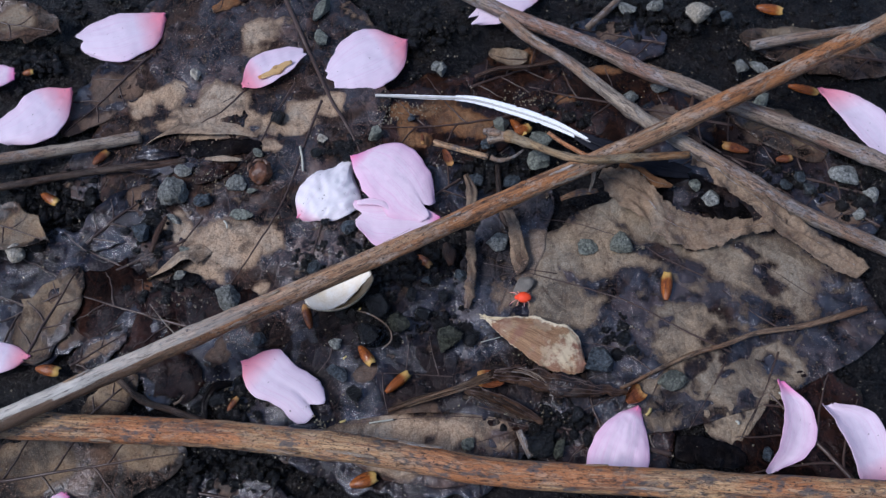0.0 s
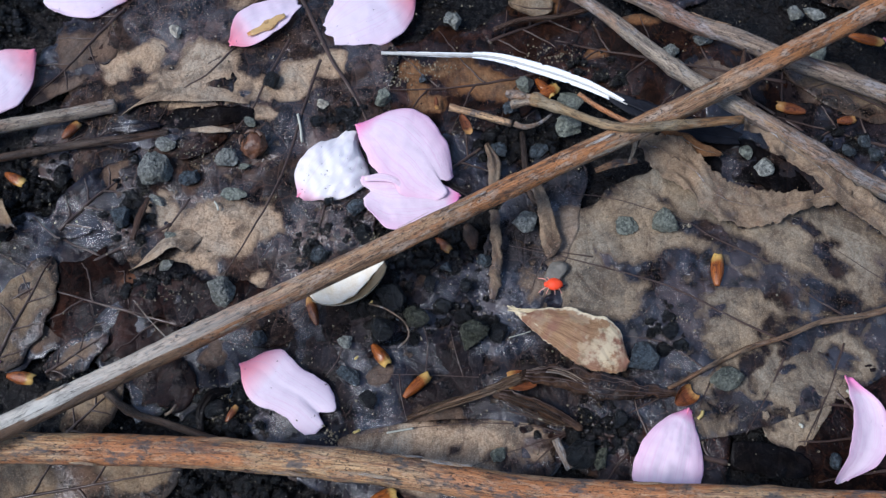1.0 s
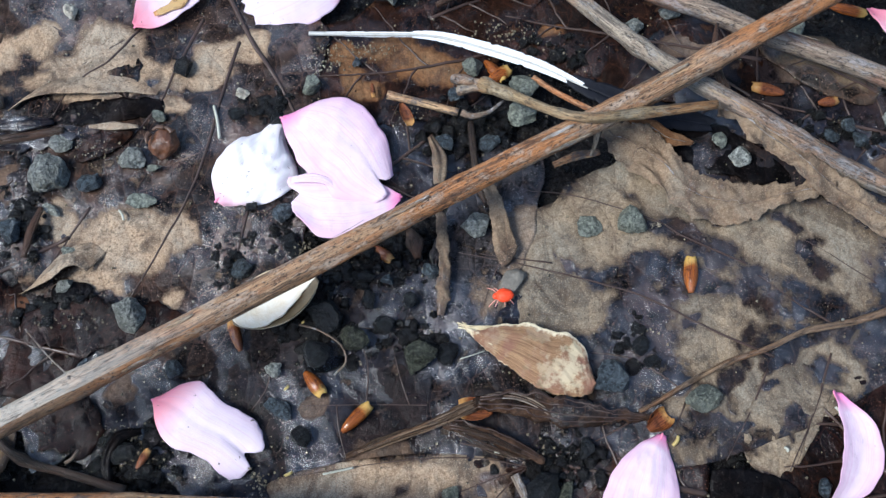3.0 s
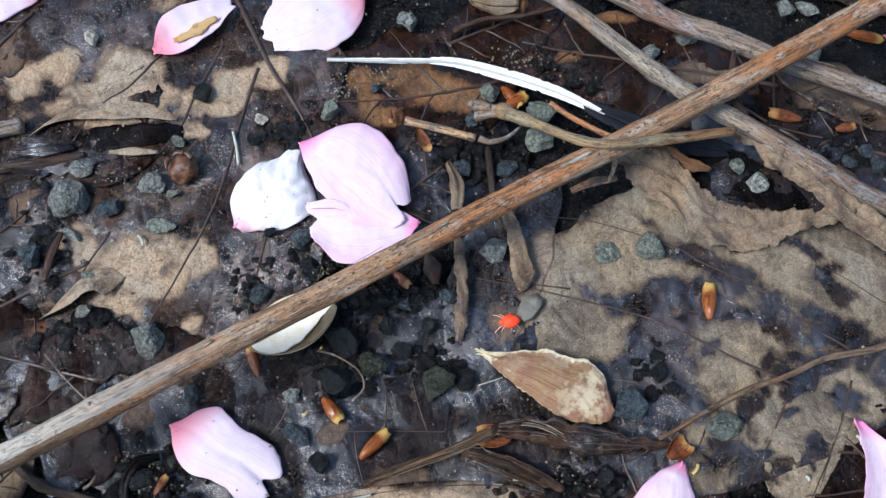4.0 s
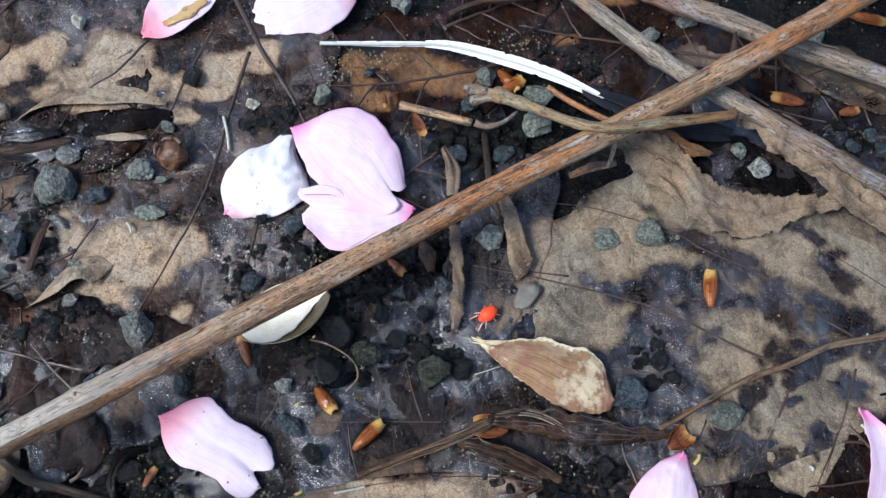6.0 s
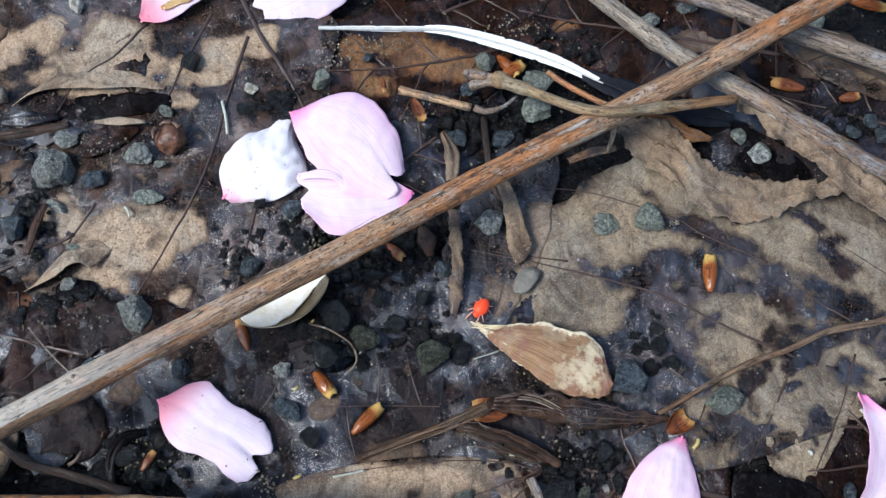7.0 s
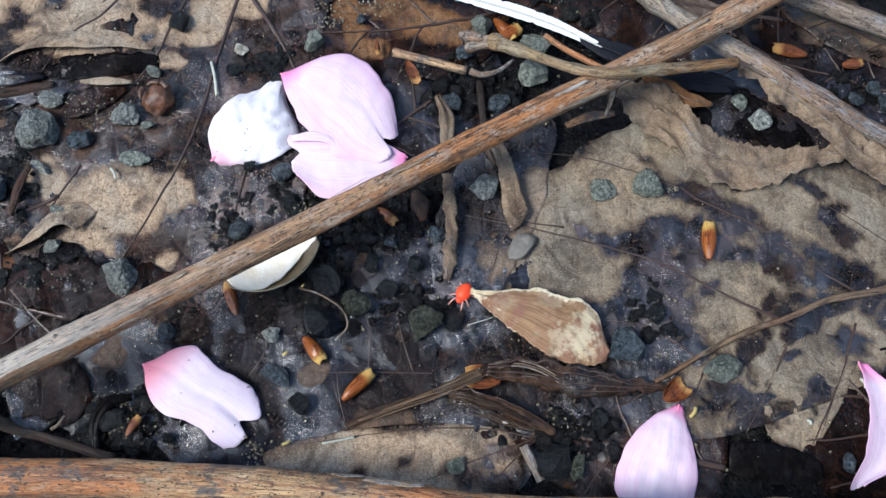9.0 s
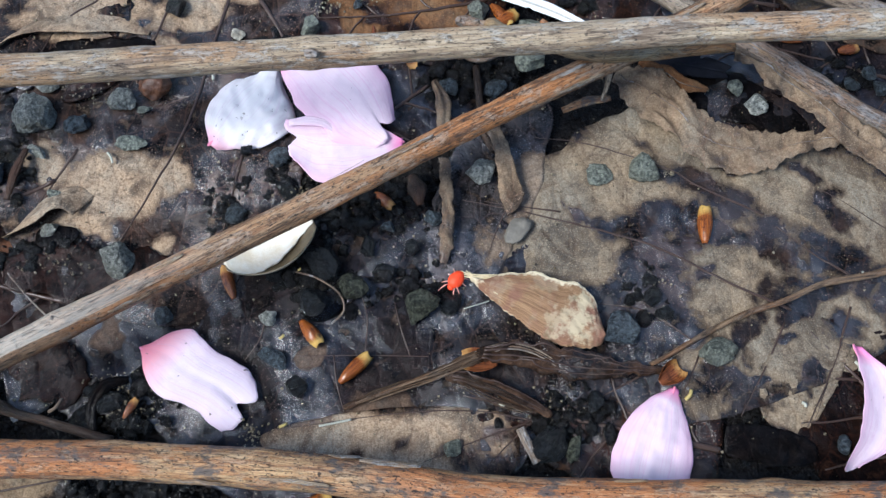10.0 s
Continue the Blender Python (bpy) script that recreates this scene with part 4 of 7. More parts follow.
leaf("dead_leaf", (13.8, -33.1), (-24.0, -35.4), 12, 2.6, LEAF_TAN, "tan dead leaf, bare on top and dark along its rim",
     [(-3.6, -35.2, 17, 4.2, 0), (4.7, -33.3, 8, 3, 0), (-13.3, -37.0, 9, 4, 0), (-5.1, -39.3, 14, 4, 0)], 0.75, 11, -0.02, 0.04, veins=0, midrib=0, soaks=[(-9.0, -37.2, 1.5, 2.2, 0), (-3.9, -36.8, 1.3, 0.9, 0), (5.0, -38.6, 3.0, 1.3, -20), (11.6, -34.2, 2.6, 1.2, -20), (-14.0, -38.6, 3.0, 1.2, 10)], lines=[(0.35, (15.9, -32.6), (11.6, -36.5), (9.5, -38.9)), (0.3, (15.4, -32.7), (7.1, -35.7), (-0.3, -38.7)), (0.25, (15.9, -32.6), (8.0, -31.3), (-3.6, -31.7), (-21.7, -34.3))])
leaf("dead_leaf", (87.2, -2.6), (1.4, -34.6), 13, 40, LEAF_OLIVE, "large tan dead leaf with dark soaked blotches and brown midrib",
     [(23.5, 4.0, 10.5, 7.5, -15), (21.0, -5.0, 10.5, 6.5, -10), (38.0, 8.0, 14, 8.5, -15), (33.7, 16.9, 8.5, 5, -20), (58.0, 5.0, 18, 9, -10), (49.0, -11.5, 9, 9, 0), (64.0, -6.0, 10, 8, 0),
      (54.3, -22.0, 11, 9, 20), (63.0, -16.0, 7, 8, 0), (44.0, -26.0, 6, 5, 30)],
     0.5, 12, 0.0, 0.03, fine=0.65, veins=0, midrib=0, ripple=0.7,
     lines=[(0.5, (56.3, -15.4), (47.1, -11.3), (34.4, -4.8), (17.6, 0.0), (5.4, 2.5)), (0.42, (54.0, 0.5), (44.4, 4.9), (38.3, 8.4), (26.5, 12.7), (17.2, 14.0)),
            (0.4, (67.0, -10.1), (61.2, -6.1), (55.7, -1.5)), (0.3, (40.4, -20.7), (33.5, -16.0), (25.7, -14.6)), (0.3, (41.0, -22.8), (39.4, -26.2), (37.5, -29.7)),
            (0.35, (54.9, -17.5), (50.8, -24.9), (46.5, -31.8)), (0.4, (65.7, -14.8), (61.6, -23.6), (56.0, -33.4)), (0.3, (33.1, -25.4), (24.8, -29.6), (16.3, -32.6)), (0.25, (75.4, -2.7), (68.9, 2.1), (62.1, 6.0))],
     soaks=[(45.5, 4.6, 10.5, 2.6, -28), (36.8, -2.6, 8.0, 4.8, -10), (34.6, -11.8, 6.2, 6.0, 0), (28.0, -1.0, 8.0, 1.0, -22), (59.6, -4.4, 8.4, 4.4, -25), (56.8, -11.0, 6.2, 3.0, 0), (44.2, -2.0, 6.4, 2.6, -10), (42.0, -5.2, 3.0, 2.0, 0),
            (65.5, 2.0, 4.5, 1.2, -40), (44.5, -27.0, 6.0, 2.6, -15), (48.0, -17.5, 1.6, 2.6, 0), (62.5, -11.0, 4.0, 2.0, 20), (67.0, -5.5, 5.0, 3.2, -25), (66.0, 5.0, 3.0, 1.4, 20), (70.0, -10.5, 4.0, 2.0, 15), (64.5, -18.0, 2.4, 3.2, 0), (57.0, -14.5, 4.0, 1.4, 20), (58.5, -26.0, 2.0, 3.0, 0), (51.5, 9.0, 3.0, 1.2, 0), (50.0, -14.0, 1.6, 1.6, 0), (44.0, -9.5, 1.8, 1.2, 0), (55.0, -19.0, 2.6, 1.2, 20), (49.0, -22.0, 1.5, 2.4, 0),
            (61.0, -21.5, 1.6, 1.8, 0), (53.0, -5.0, 2.6, 1.2, -20), (68.0, 1.0, 2.6, 1.4, 0), (60.0, 7.0, 4.0, 0.9, -10), (51.0, -27.0, 2.0, 1.2, 0), (52.0, -30.5, 8, 2.2, 20)])
# the flap's paler wet colour stands for sheen
leaf("dead_leaf", (17.5, 22.8), (2.2, -19.5), 6.5, 9.0, LEAF_SHEEN, "wet flap of a dead leaf with painted slate sheen below a strip of bark", [(23.5, 4.0, 10.5, 7.5, -15), (21.0, -5.0, 10.5, 6.5, -10)], 0.56, 12, 0.0, 0.08, fine=0.6, veins=0, midrib=0, ripple=0.7,
     lines=[(0.3, (21.2, 0.6), (14.9, 1.4), (9.0, 2.3)), (0.25, (12.6, 1.3), (10.7, -3.1), (9.3, -7.8))])
leaf("dead_leaf", (-49.7, 85.1), (-37.2, -18.8), 22, 46, LEAF_TAN, "large brown dead leaf with tan bare patches and thick midrib",
     [(-58.6, 35.6, 14.0, 4.2, 10), (-58.3, 42.4, 5.6, 6.0, 30), (-36.1, 40.6, 6.6, 3.4, 12), (-49.8, 4.2, 9.3, 5.6, 0), (-62.4, 7.2, 3.8, 3.3, 0), (-53.6, -2.2, 5.1, 2.7, 0), (-42.9, -6.9, 3.2, 2.6, 0), (-43.0, 29.1, 3.5, 1.6, 0),
      (-76.8, 40.0, 3.0, 4.3, 0), (-32.0, 43.6, 3.6, 2.6, 0), (-70.6, 43.0, 4.2, 3.8, 0), (-66.0, 38.5, 5.0, 2.6, 10), (-45.0, 33.5, 4.0, 2.0, 20), (-38.0, 35.0, 3.6, 1.8, 10), (-52.1, 62.5, 4, 6, 0), (-41.0, 6.0, 3, 3.6, 0), (-46.5, 36.5, 4.5, 2.4, 20)],
     0.55, 13, 0.04, 0.07, fine=0.65, veins=0, midrib=0, ripple=0.9,
     lines=[(1.5, (-50.9, 81.2), (-34.2, 47.5), (-29.8, 39.8), (-26.2, 33.9), (-22.9, 27.4)), (0.68, (-34.4, 43.3), (-36.4, 32.9), (-38.8, 18.1), (-42.7, 6.8), (-48.2, -5.5)),
            (0.63, (-41.3, 48.1), (-45.2, 37.3), (-47.3, 30.5), (-52.5, 22.2)), (0.52, (-52.6, 45.5), (-57.2, 39.0), (-63.3, 33.7), (-65.7, 27.5)), (0.52, (-56.9, 10.2), (-60.1, 4.7), (-62.9, -2.1)),
            (0.52, (-30.2, 9.9), (-31.4, 2.4), (-32.4, -4.3)), (0.38, (-27.2, 34.1), (-26.4, 29.6), (-27.1, 25.2))])
leaf("dead_leaf", (-54.6, 43.4), (-91.6, 16.7), 14, 12, LEAF_TAN, "crumpled tan dead leaf over dark hollows",
     [(-79.3, 37.5, 7, 4, 20), (-64.9, 33.3, 8, 3, 15)], 0.2, 14, 0.0, 0.15, veins=4, midrib=0.4, ripple=1.4)
leaf("dead_leaf", (-59.5, 5.3), (-107.2, -23.2), 14, 16, LEAF_DARK, "dark purplish leaf with painted sky sheen, soaked and folded", [(-80.9, -14.4, 5, 6, 0)], 0.0, 15, 0.0, 0.1, veins=4, midrib=0.4, ripple=1.3)
leaf("dead_leaf", (-127.9, 65.0), (-101.8, 60.5), 7, 7, LEAF_GREY, "curled olive-tan leaf scrap", [(-115.7, 63.7, 6, 4, 0)], 0.9, 16, 0.0, 0.2, curl=2.0, veins=2, midrib=0.3)
leaf("dead_leaf", (-110.1, 8.6), (-89.1, 2.5), 5, 6, LEAF_GREY, "pale grey curled leaf scrap", [(-96.1, 5.0, 6, 4, 0)], 1.2, 17, 0.0, 0.2, curl=2.2, veins=2, midrib=0.3)
leaf("dead_leaf", (101.0, 59.7), (65.8, 67.0), 7, 7, LEAF_GREY, "grey-brown dead leaf lying flat", [(84.9, 67.8, 12, 4, 0)], 0.3, 18, 0.0, 0.1, veins=3, midrib=0.4)
leaf("dead_leaf", (0.4, 49.0), (23.2, 60.1), 7, 8, LEAF_RED, "brown rotting leaf under a grey twig", [(12.3, 58.8, 4, 2, 0)], 0.3, 19, 0.0, 0.12, veins=3, midrib=0.4)
leaf("dead_leaf", (-91.6, -49.8), (-50.4, -41.2), 9, 10, LEAF_GREY, "grey-brown leaf below a thick stem", [(-79.7, -44.9, 8, 5, 0), (-59.3, -41.7, 6, 3, 0)], 0.2, 20, 0.0, 0.1, veins=3, midrib=0.4)

leaf("dead_leaf", (-77.7, 55.3), (-93.9, 30.4), 6, 8, LEAF_DARK, "grey-brown soaked leaf below a petal", [(-85.3, 45.5, 7, 5, 0), (-85.5, 34.8, 5, 3, 0)], 0.6, 61, 0.0, 0.12, veins=3, midrib=0.35, ripple=1.1)
leaf("dead_leaf", (-81.6, 2.8), (-68.4, 17.8), 5, 6, LEAF_DARK, "black wet leaf tinted with blue sky sheen, folded beside a twig", [(-72.9, 14.6, 2.5, 3, 0)], 0.8, 63, 0.0, 0.15, veins=3, midrib=0.4, ripple=1.6, raise_left=0.8)
leaf("dead_leaf", (-87.7, -24.7), (-81.5, -2.6), 6, 5.5, LEAF_GREY, "crumpled grey-brown leaf with deep folds", [(-84.6, -9.4, 7, 5, 0), (-86.7, -19.7, 3, 5, 0)], 0.9, 64, 0.0, 0.16, veins=3, midrib=0.4, ripple=2.0)
leaf("dead_leaf", (-71.8, -36.2), (-63.2, -26.4), 3.5, 4, LEAF_GREY, "brown leaf scrap between two stems", [(-67.4, -30.8, 5, 4, 0)], 0.8, 65, 0.0, 0.15, veins=2, midrib=0.3)
leaf("dead_leaf", (-77.5, -25.4), (-67.5, -17.5), 3, 3.4, LEAF_TAN, "tan leaf scrap with wet rim", [(-72.0, -21.4, 4, 2, 20)], 1.0, 66, 0.0, 0.15, veins=2, midrib=0.3)
leaf("dead_leaf", (14.3, 58.0), (4.7, 59.0), 2.4, 2.8, LEAF_GREY, "small arched tan leaf scrap", [(9.5, 59.2, 6, 4, 0)], 0.9, 67, 0.08, 0.1, veins=0, midrib=0.2, curl=0.8)
leaf("dead_leaf", (90.8, 14.9), (77.7, 24.3), 5, 6, LEAF_DARK, "dark wet leaf among gravel", [(84.3, 18.8, 4, 2, 0)], 0.3, 68, 0.0, 0.12, veins=3, midrib=0.35)
leaf("dead_leaf", (47.9, 63.7), (24.7, 69.0), 7, 6, LEAF_DARK, "dark brown leaf under a twig", [(35.7, 67.6, 4, 2, 0)], 0.3, 69, 0.0, 0.12, veins=3, midrib=0.35)
leaf("dead_leaf", (-49.0, -48.6), (-28.1, -50.6), 5, 6, LEAF_DARK, "dark wet leaf below a thick stem", [(-41.5, -48.2, 3, 2, 0)], 0.3, 70, 0.0, 0.12, veins=3, midrib=0.35)
leaf("dead_leaf", (-53.5, 81.1), (-77.7, 68.8), 6, 6, LEAF_RED, "brown leathery leaf by a petal", [(-65.0, 71.1, 5, 3, 0)], 0.4, 71, 0.0, 0.12, veins=3, midrib=0.35)
twig("grey_stick", [(67.6, 62.0, 2.5), (79.8, 64.8, 3), (99.0, 68.7, 3), (110.7, 71.4, 2)], 1.2, BARK_GREY, "grey weathered twig under a stem", "twig", 0.18, 18)

# ---- stems and twigs ----
LONG_LINE = [(-96.7, -50.1, 16), (-50.4, -23.5, 15), (-21.6, -6.6, 13), (11.4, 12.1, 13), (38.5, 26.7, 13.5), (84.2, 53.7, 14.5), (120.5, 75.4, 15)]
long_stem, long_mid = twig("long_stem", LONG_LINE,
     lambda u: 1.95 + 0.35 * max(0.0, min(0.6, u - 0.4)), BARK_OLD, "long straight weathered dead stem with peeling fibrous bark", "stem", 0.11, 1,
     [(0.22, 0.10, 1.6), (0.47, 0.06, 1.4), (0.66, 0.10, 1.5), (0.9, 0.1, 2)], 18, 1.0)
spur(long_stem, long_mid, [(27.8, 19.3, 12), (27.9, 18.5, 9), (27.6, 17.5, 6.5)], 0.55, BARK_GREY)
spur(long_stem, long_mid, [(-49.0, -22.8, 16.5), (-49.5, -21.9, 17)], 0.45, BARK_GREY)
THICK_LINE = [(-136.4, -37.1, 2.5), (-96.8, -39.8, 9.5), (-48.8, -39.6, 10), (-33.9, -40.0, 10), (-18.9, -40.8, 10), (-3.9, -42.3, 10), (11.5, -43.9, 10), (51.5, -44.2, 10), (91.1, -44.1, 9), (124.5, -43.7, 2.5)]
thick_stem, thick_mid = twig("thick_stem", THICK_LINE,
     2.55, BARK_RED, "thick red-brown dead stem with black lichen specks", "stem", 0.08, 2, [(0.22, 0.06, 2), (0.44, 0.1, 2), (0.7, 0.1, 2)], 18, 1.0)
fork_twig, fork_mid = twig("forked_twig", [(9.4, 31.5, 6), (14.1, 28.3, 8), (23.5, 19.9, 15.5), (34.3, 21.4, 14), (48.1, 24.8, 11)],
     lambda u: 0.88 + 0.08 * math.cos(9 * u), BARK_SKIN, "thin bent twig with a knobbly end, lying across a stem", "twig", 0.16, 3, [(0.02, 0.45, 1.4), (0.12, 0.2, 1.2), (0.4, 0.2, 1.2), (0.7, 0.15, 1)], 12)
for stub, thick in (([(9.8, 31.5, 6.0), (7.4, 32.6, 5.0), (4.4, 33.7, 4.2)], 1.05), ([(9.6, 31.0, 5.8), (7.6, 31.0, 5.0), (5.4, 31.1, 4.2)], 0.95), ([(8.2, 32.2, 5.6), (6.2, 32.4, 5.2), (5.4, 32.4, 4.8)], 0.7)):
    part("stub", tube("stub", glide([Vector(q) - fork_mid for q in stub], 3.0), lambda u: thick * (0.85 + 0.2 * math.sin(6 * u + thick * 9) - 0.3 * u ** 4), BARK_GREY, 10, 0.35, thick * 11), fork_twig, "rough knobbly stub")
GREY_LINE = [(7.8, 66.6, 5), (14.7, 59.9, 5), (23.2, 52.9, 6), (33.2, 41.5, 8), (42.1, 33.3, 8.5), (52.2, 27.1, 8), (61.8, 21.9, 6), (74.0, 15.4, 4), (104.2, 1.8, 2)]
grey_twig, grey_mid = twig("grey_twig", GREY_LINE,
     lambda u: 1.5 - 0.2 * math.cos(5 * u), BARK_GREY, "grey speckled dead twig under the long stem", "twig", 0.16, 4, [(0.35, 0.2, 1.5), (0.62, 0.2, 2)], 14)
spur(grey_twig, grey_mid, [(51.3, 29.3, 8), (49.8, 32.4, 9), (49.7, 36.3, 9), (50.8, 41.9, 9)], 0.9, BARK_WET)
BROWN_LINE = [(-11.1, 80.6, 3), (9.2, 68.4, 4), (29.4, 58.0, 5.5), (41.9, 49.3, 7), (49.7, 45.7, 7.5), (59.3, 41.4, 7), (68.3, 38.6, 6), (78.0, 35.3, 5), (115.1, 19.7, 2)]
brown_twig, brown_mid = twig("brown_twig", BROWN_LINE,
     1.75, BARK_BROWN, "brown dead twig with cracked ash-grey bark", "twig", 0.14, 5, [(0.4, 0.15, 1.5), (0.8, 0.15, 1.5)], 14)
twig("dark_twig", [(-125.3, 18.5, 3), (-105.0, 21.8, 3.5), (-90.3, 25.4, 3.2), (-74.7, 30.1, 2)], 1.35, BARK_GREY, "brown damp twig half buried in leaves", "twig", 0.2, 6)
twig("dark_twig", [(-123.1, 10.3, 2), (-103.5, 15.0, 2.5), (-84.1, 20.1, 2.2), (-63.2, 24.5, 1.2)], 0.85, BARK_WET, "thin dark wet twig half buried in leaves", "twig", 0.2, 7)
twig("twig_fragment", [(-6.9, 31.5, 2.0), (-1.0, 29.9, 2.2), (5.6, 28.1, 2.0)], lambda u: 0.82 - 0.12 * u, BARK_RED, "short orange-brown twig fragment", "twig", 0.22, 8, sides=10)
twig("stalk_fragment", [(6.2, 27.9, 2.4), (8.0, 27.2, 2.3), (10.9, 28.0, 2.2), (13.6, 30.3, 2.2)], lambda u: 0.62 - 0.4 * u, FIBRE, "pale curved dry stalk fragment", "stalk", 0.2, 28, sides=10)
twig("twig_fragment", [(19.1, 35.4, 1.8), (23.6, 31.9, 2), (29.7, 28.4, 2)], 0.55, BARK_RED, "thin straight brown twig fragment", "twig", 0.1, 9, sides=8)
twig("twig_fragment", [(7.8, 26.5, 1.2), (8.1, 21.3, 1.6), (8.9, 14.6, 1.4), (10.5, 10.5, 1.4)], 0.6, BARK_WET, "thin dark stalk on black crumbs", "twig", 0.15, 10, sides=8)
twig("twig_fragment", [(13.7, -33.9, 1.5), (14.8, -36.2, 1.5), (16.1, -38.8, 1.5)], 0.75, FIBRE, "short tan stalk fragment", "twig", 0.1, 11, sides=10)
twig("thin_twig", [(-66.6, -27.6, 2), (-60.8, -31.7, 2.2), (-54.1, -33.6, 2), (-45.0, -36.2, 1.4)], 0.7, BARK_WET, "thin brown twig bedded in soaked leaves", "twig", 0.25, 12, [(0.3, 0.4, 1)], sides=10)
twig("twig_fragment", [(-54.5, -32.1, 1.6), (-53.4, -31.5, 2), (-52.9, -30.2, 1.6)], 0.28, FIBRE, "hair-thin pale dry stalk", "stalk", 0.1, 13, sides=6)
twig("twig_fragment", [(28.7, 66.8, 1.6), (33.6, 72.4, 2), (38.1, 78.1, 1.6)], 0.9, FIBRE, "short tan stick on gravel", "twig", 0.1, 14, sides=10)
twig("twig_fragment", [(1.7, 50.8, 1.6), (7.0, 53.1, 2), (14.4, 54.3, 1.8), (21.9, 56.6, 1.6)], 0.55, BARK_WET, "thin dark stalk under the feather", "twig", 0.2, 15, sides=8)
twig("twig_fragment", [(-63.3, -11.6, 3.0), (-59.6, -15.4, 3.0), (-55.6, -19.0, 2.6)], 0.13, BARK_GREY, "hair-thin grey rootlet across dark leaves", "rootlet", 0.1, 31, sides=6)
twig("twig_fragment", [(-20.2, -10.6, 2.0), (-17.0, -11.6, 2.4), (-13.4, -14.0, 2.2), (-12.6, -16.6, 1.9), (-14.4, -18.6, 1.6)], 0.15, FIBRE, "thin pale curled stalk beside a black stone", "stalk", 0.1, 32, sides=6)
twig("leaf_stalk", [(33.5, -24.3, 1.3), (36.3, -22.9, 1.6), (41.9, -19.7, 2.0), (48.4, -16.6, 2.2), (55.0, -14.3, 2.3), (61.6, -11.5, 2.2), (70.8, -9.6, 2.2), (84.0, -5.0, 1.8)], lambda u: 0.36 + 0.28 * u, STALK_BARK, "slender brown leaf stalk lying on a tan leaf", "stalk", 0.2, 17, [(0.3, 0.15, 1), (0.6, 0.2, 1.2)], sides=10)

bark_flakes(long_stem, long_mid, LONG_LINE, 1.98, 14, PALE_BARK, 3)
bark_flakes(thick_stem, thick_mid, THICK_LINE, 2.55, 12, PALE_BARK, 4)
bark_flakes(grey_twig, grey_mid, GREY_LINE, 1.5, 6, PALE_BARK, 5)
bark_flakes(brown_twig, brown_mid, BROWN_LINE, 1.75, 6, PALE_BARK, 6)
# ---- torn strips of stem and dry leaf ----
membrane("bark_strip", [(1.5, 8.6, 2.6), (1.8, 4.0, 2.4), (2.1, -0.8, 2.2), (1.8, -5.5, 1.8), (2.0, -8.8, 1.5)], [(3.2, 8.6, 2.4), (3.8, 4.0, 2.3), (4.1, -1.8, 2.0), (3.8, -6.0, 1.6), (2.9, -8.8, 1.4)],
         DRY_SKIN, "narrow grey-brown strip of dry stem skin", "bark strip", seed=71, wrinkle=0.5, belly=0.3, damp=0.38, rag=0.4, veins=0, fine=0.3)
membrane("bark_strip", [(8.9, 13.3, 4.0), (10.3, 10.5, 3.2), (11.0, 5.7, 2.6), (11.4, 1.9, 2.0), (12.8, -0.4, 1.4)], [(11.4, 13.8, 3.8), (12.9, 10.5, 3.0), (14.3, 5.7, 2.5), (15.2, 2.4, 2.0), (13.8, 0.2, 1.5)],
         DRY_SKIN, "flat grey strip of dry leaf with a torn end", "bark strip", seed=72, wrinkle=0.35, belly=0.1, damp=0.3, rag=0.2, veins=0, fine=0.3)
strip("bark_strip", [(0.7, 23.5, 1.5), (2.2, 19.5, 2), (2.3, 14.3, 2)], (1.0, 2.6, 2.2), DRY_SKIN, "pale grey scrap of dry leaf skin", seed=3, jag=0.3, damp=0.4)
strip("bark_strip", [(-2.8, 5.7, 2.5), (-1.9, 3.5, 2.5), (-1.3, 0.9, 1.6)], (1.0, 3.2, 1.0), BARK_WET, "curled brown scrap of bark", seed=4, arch=0.6)
strip("fibre_strip", [(-12.1, -31.2, 1.4), (-7.0, -29.1, 1.7), (-0.3, -26.9, 1.9), (6.4, -24.0, 2.1), (11.9, -22.0, 2.4)], (0.7, 1.5, 1.4, 2.2, 1.6), FIBRE_WET, "narrow brown strip of plant fibre on a wet leaf", "plant fibre", seed=51, arch=0.7, jag=0.35)
fibre_bundle("loose_fibres", [(-10.2, -30.9, 2.2), (-3.6, -28.3, 2.5), (3.0, -25.8, 2.6), (8.9, -23.3, 2.8)], (0.9, 1.4, 1.6, 1.8), STALK_BARK, "few loose strands of brown plant fibre", 5, 5, 0.10)
membrane("torn_leaf", [(7.5, -22.4, 2.4), (13.8, -21.4, 3.0), (19.0, -21.9, 3.0), (24.1, -22.8, 2.6), (29.2, -24.0, 2.2), (35.5, -25.0, 1.6)], [(7.0, -24.0, 1.9), (13.7, -25.0, 1.9), (18.8, -26.4, 1.8), (23.9, -26.9, 1.8), (29.1, -26.4, 1.6), (35.0, -25.7, 1.4)],
         LEAF_BROWN, "dark brown wrinkled strip of torn leaf beside a petal", seed=44, wrinkle=0.75, belly=0.3, damp=0.72, rag=0.3, veins=4)
fibre_bundle("loose_fibres", [(7.2, -23.3, 2.6), (11.8, -22.0, 3), (15.6, -22.7, 3.2), (18.9, -24.5, 2.8), (20.2, -25.3, 2)], (1.0, 1.2, 1.0, 0.6), FIBRE, "thin pale curled rim of a torn leaf", 3, 8, 0.13)
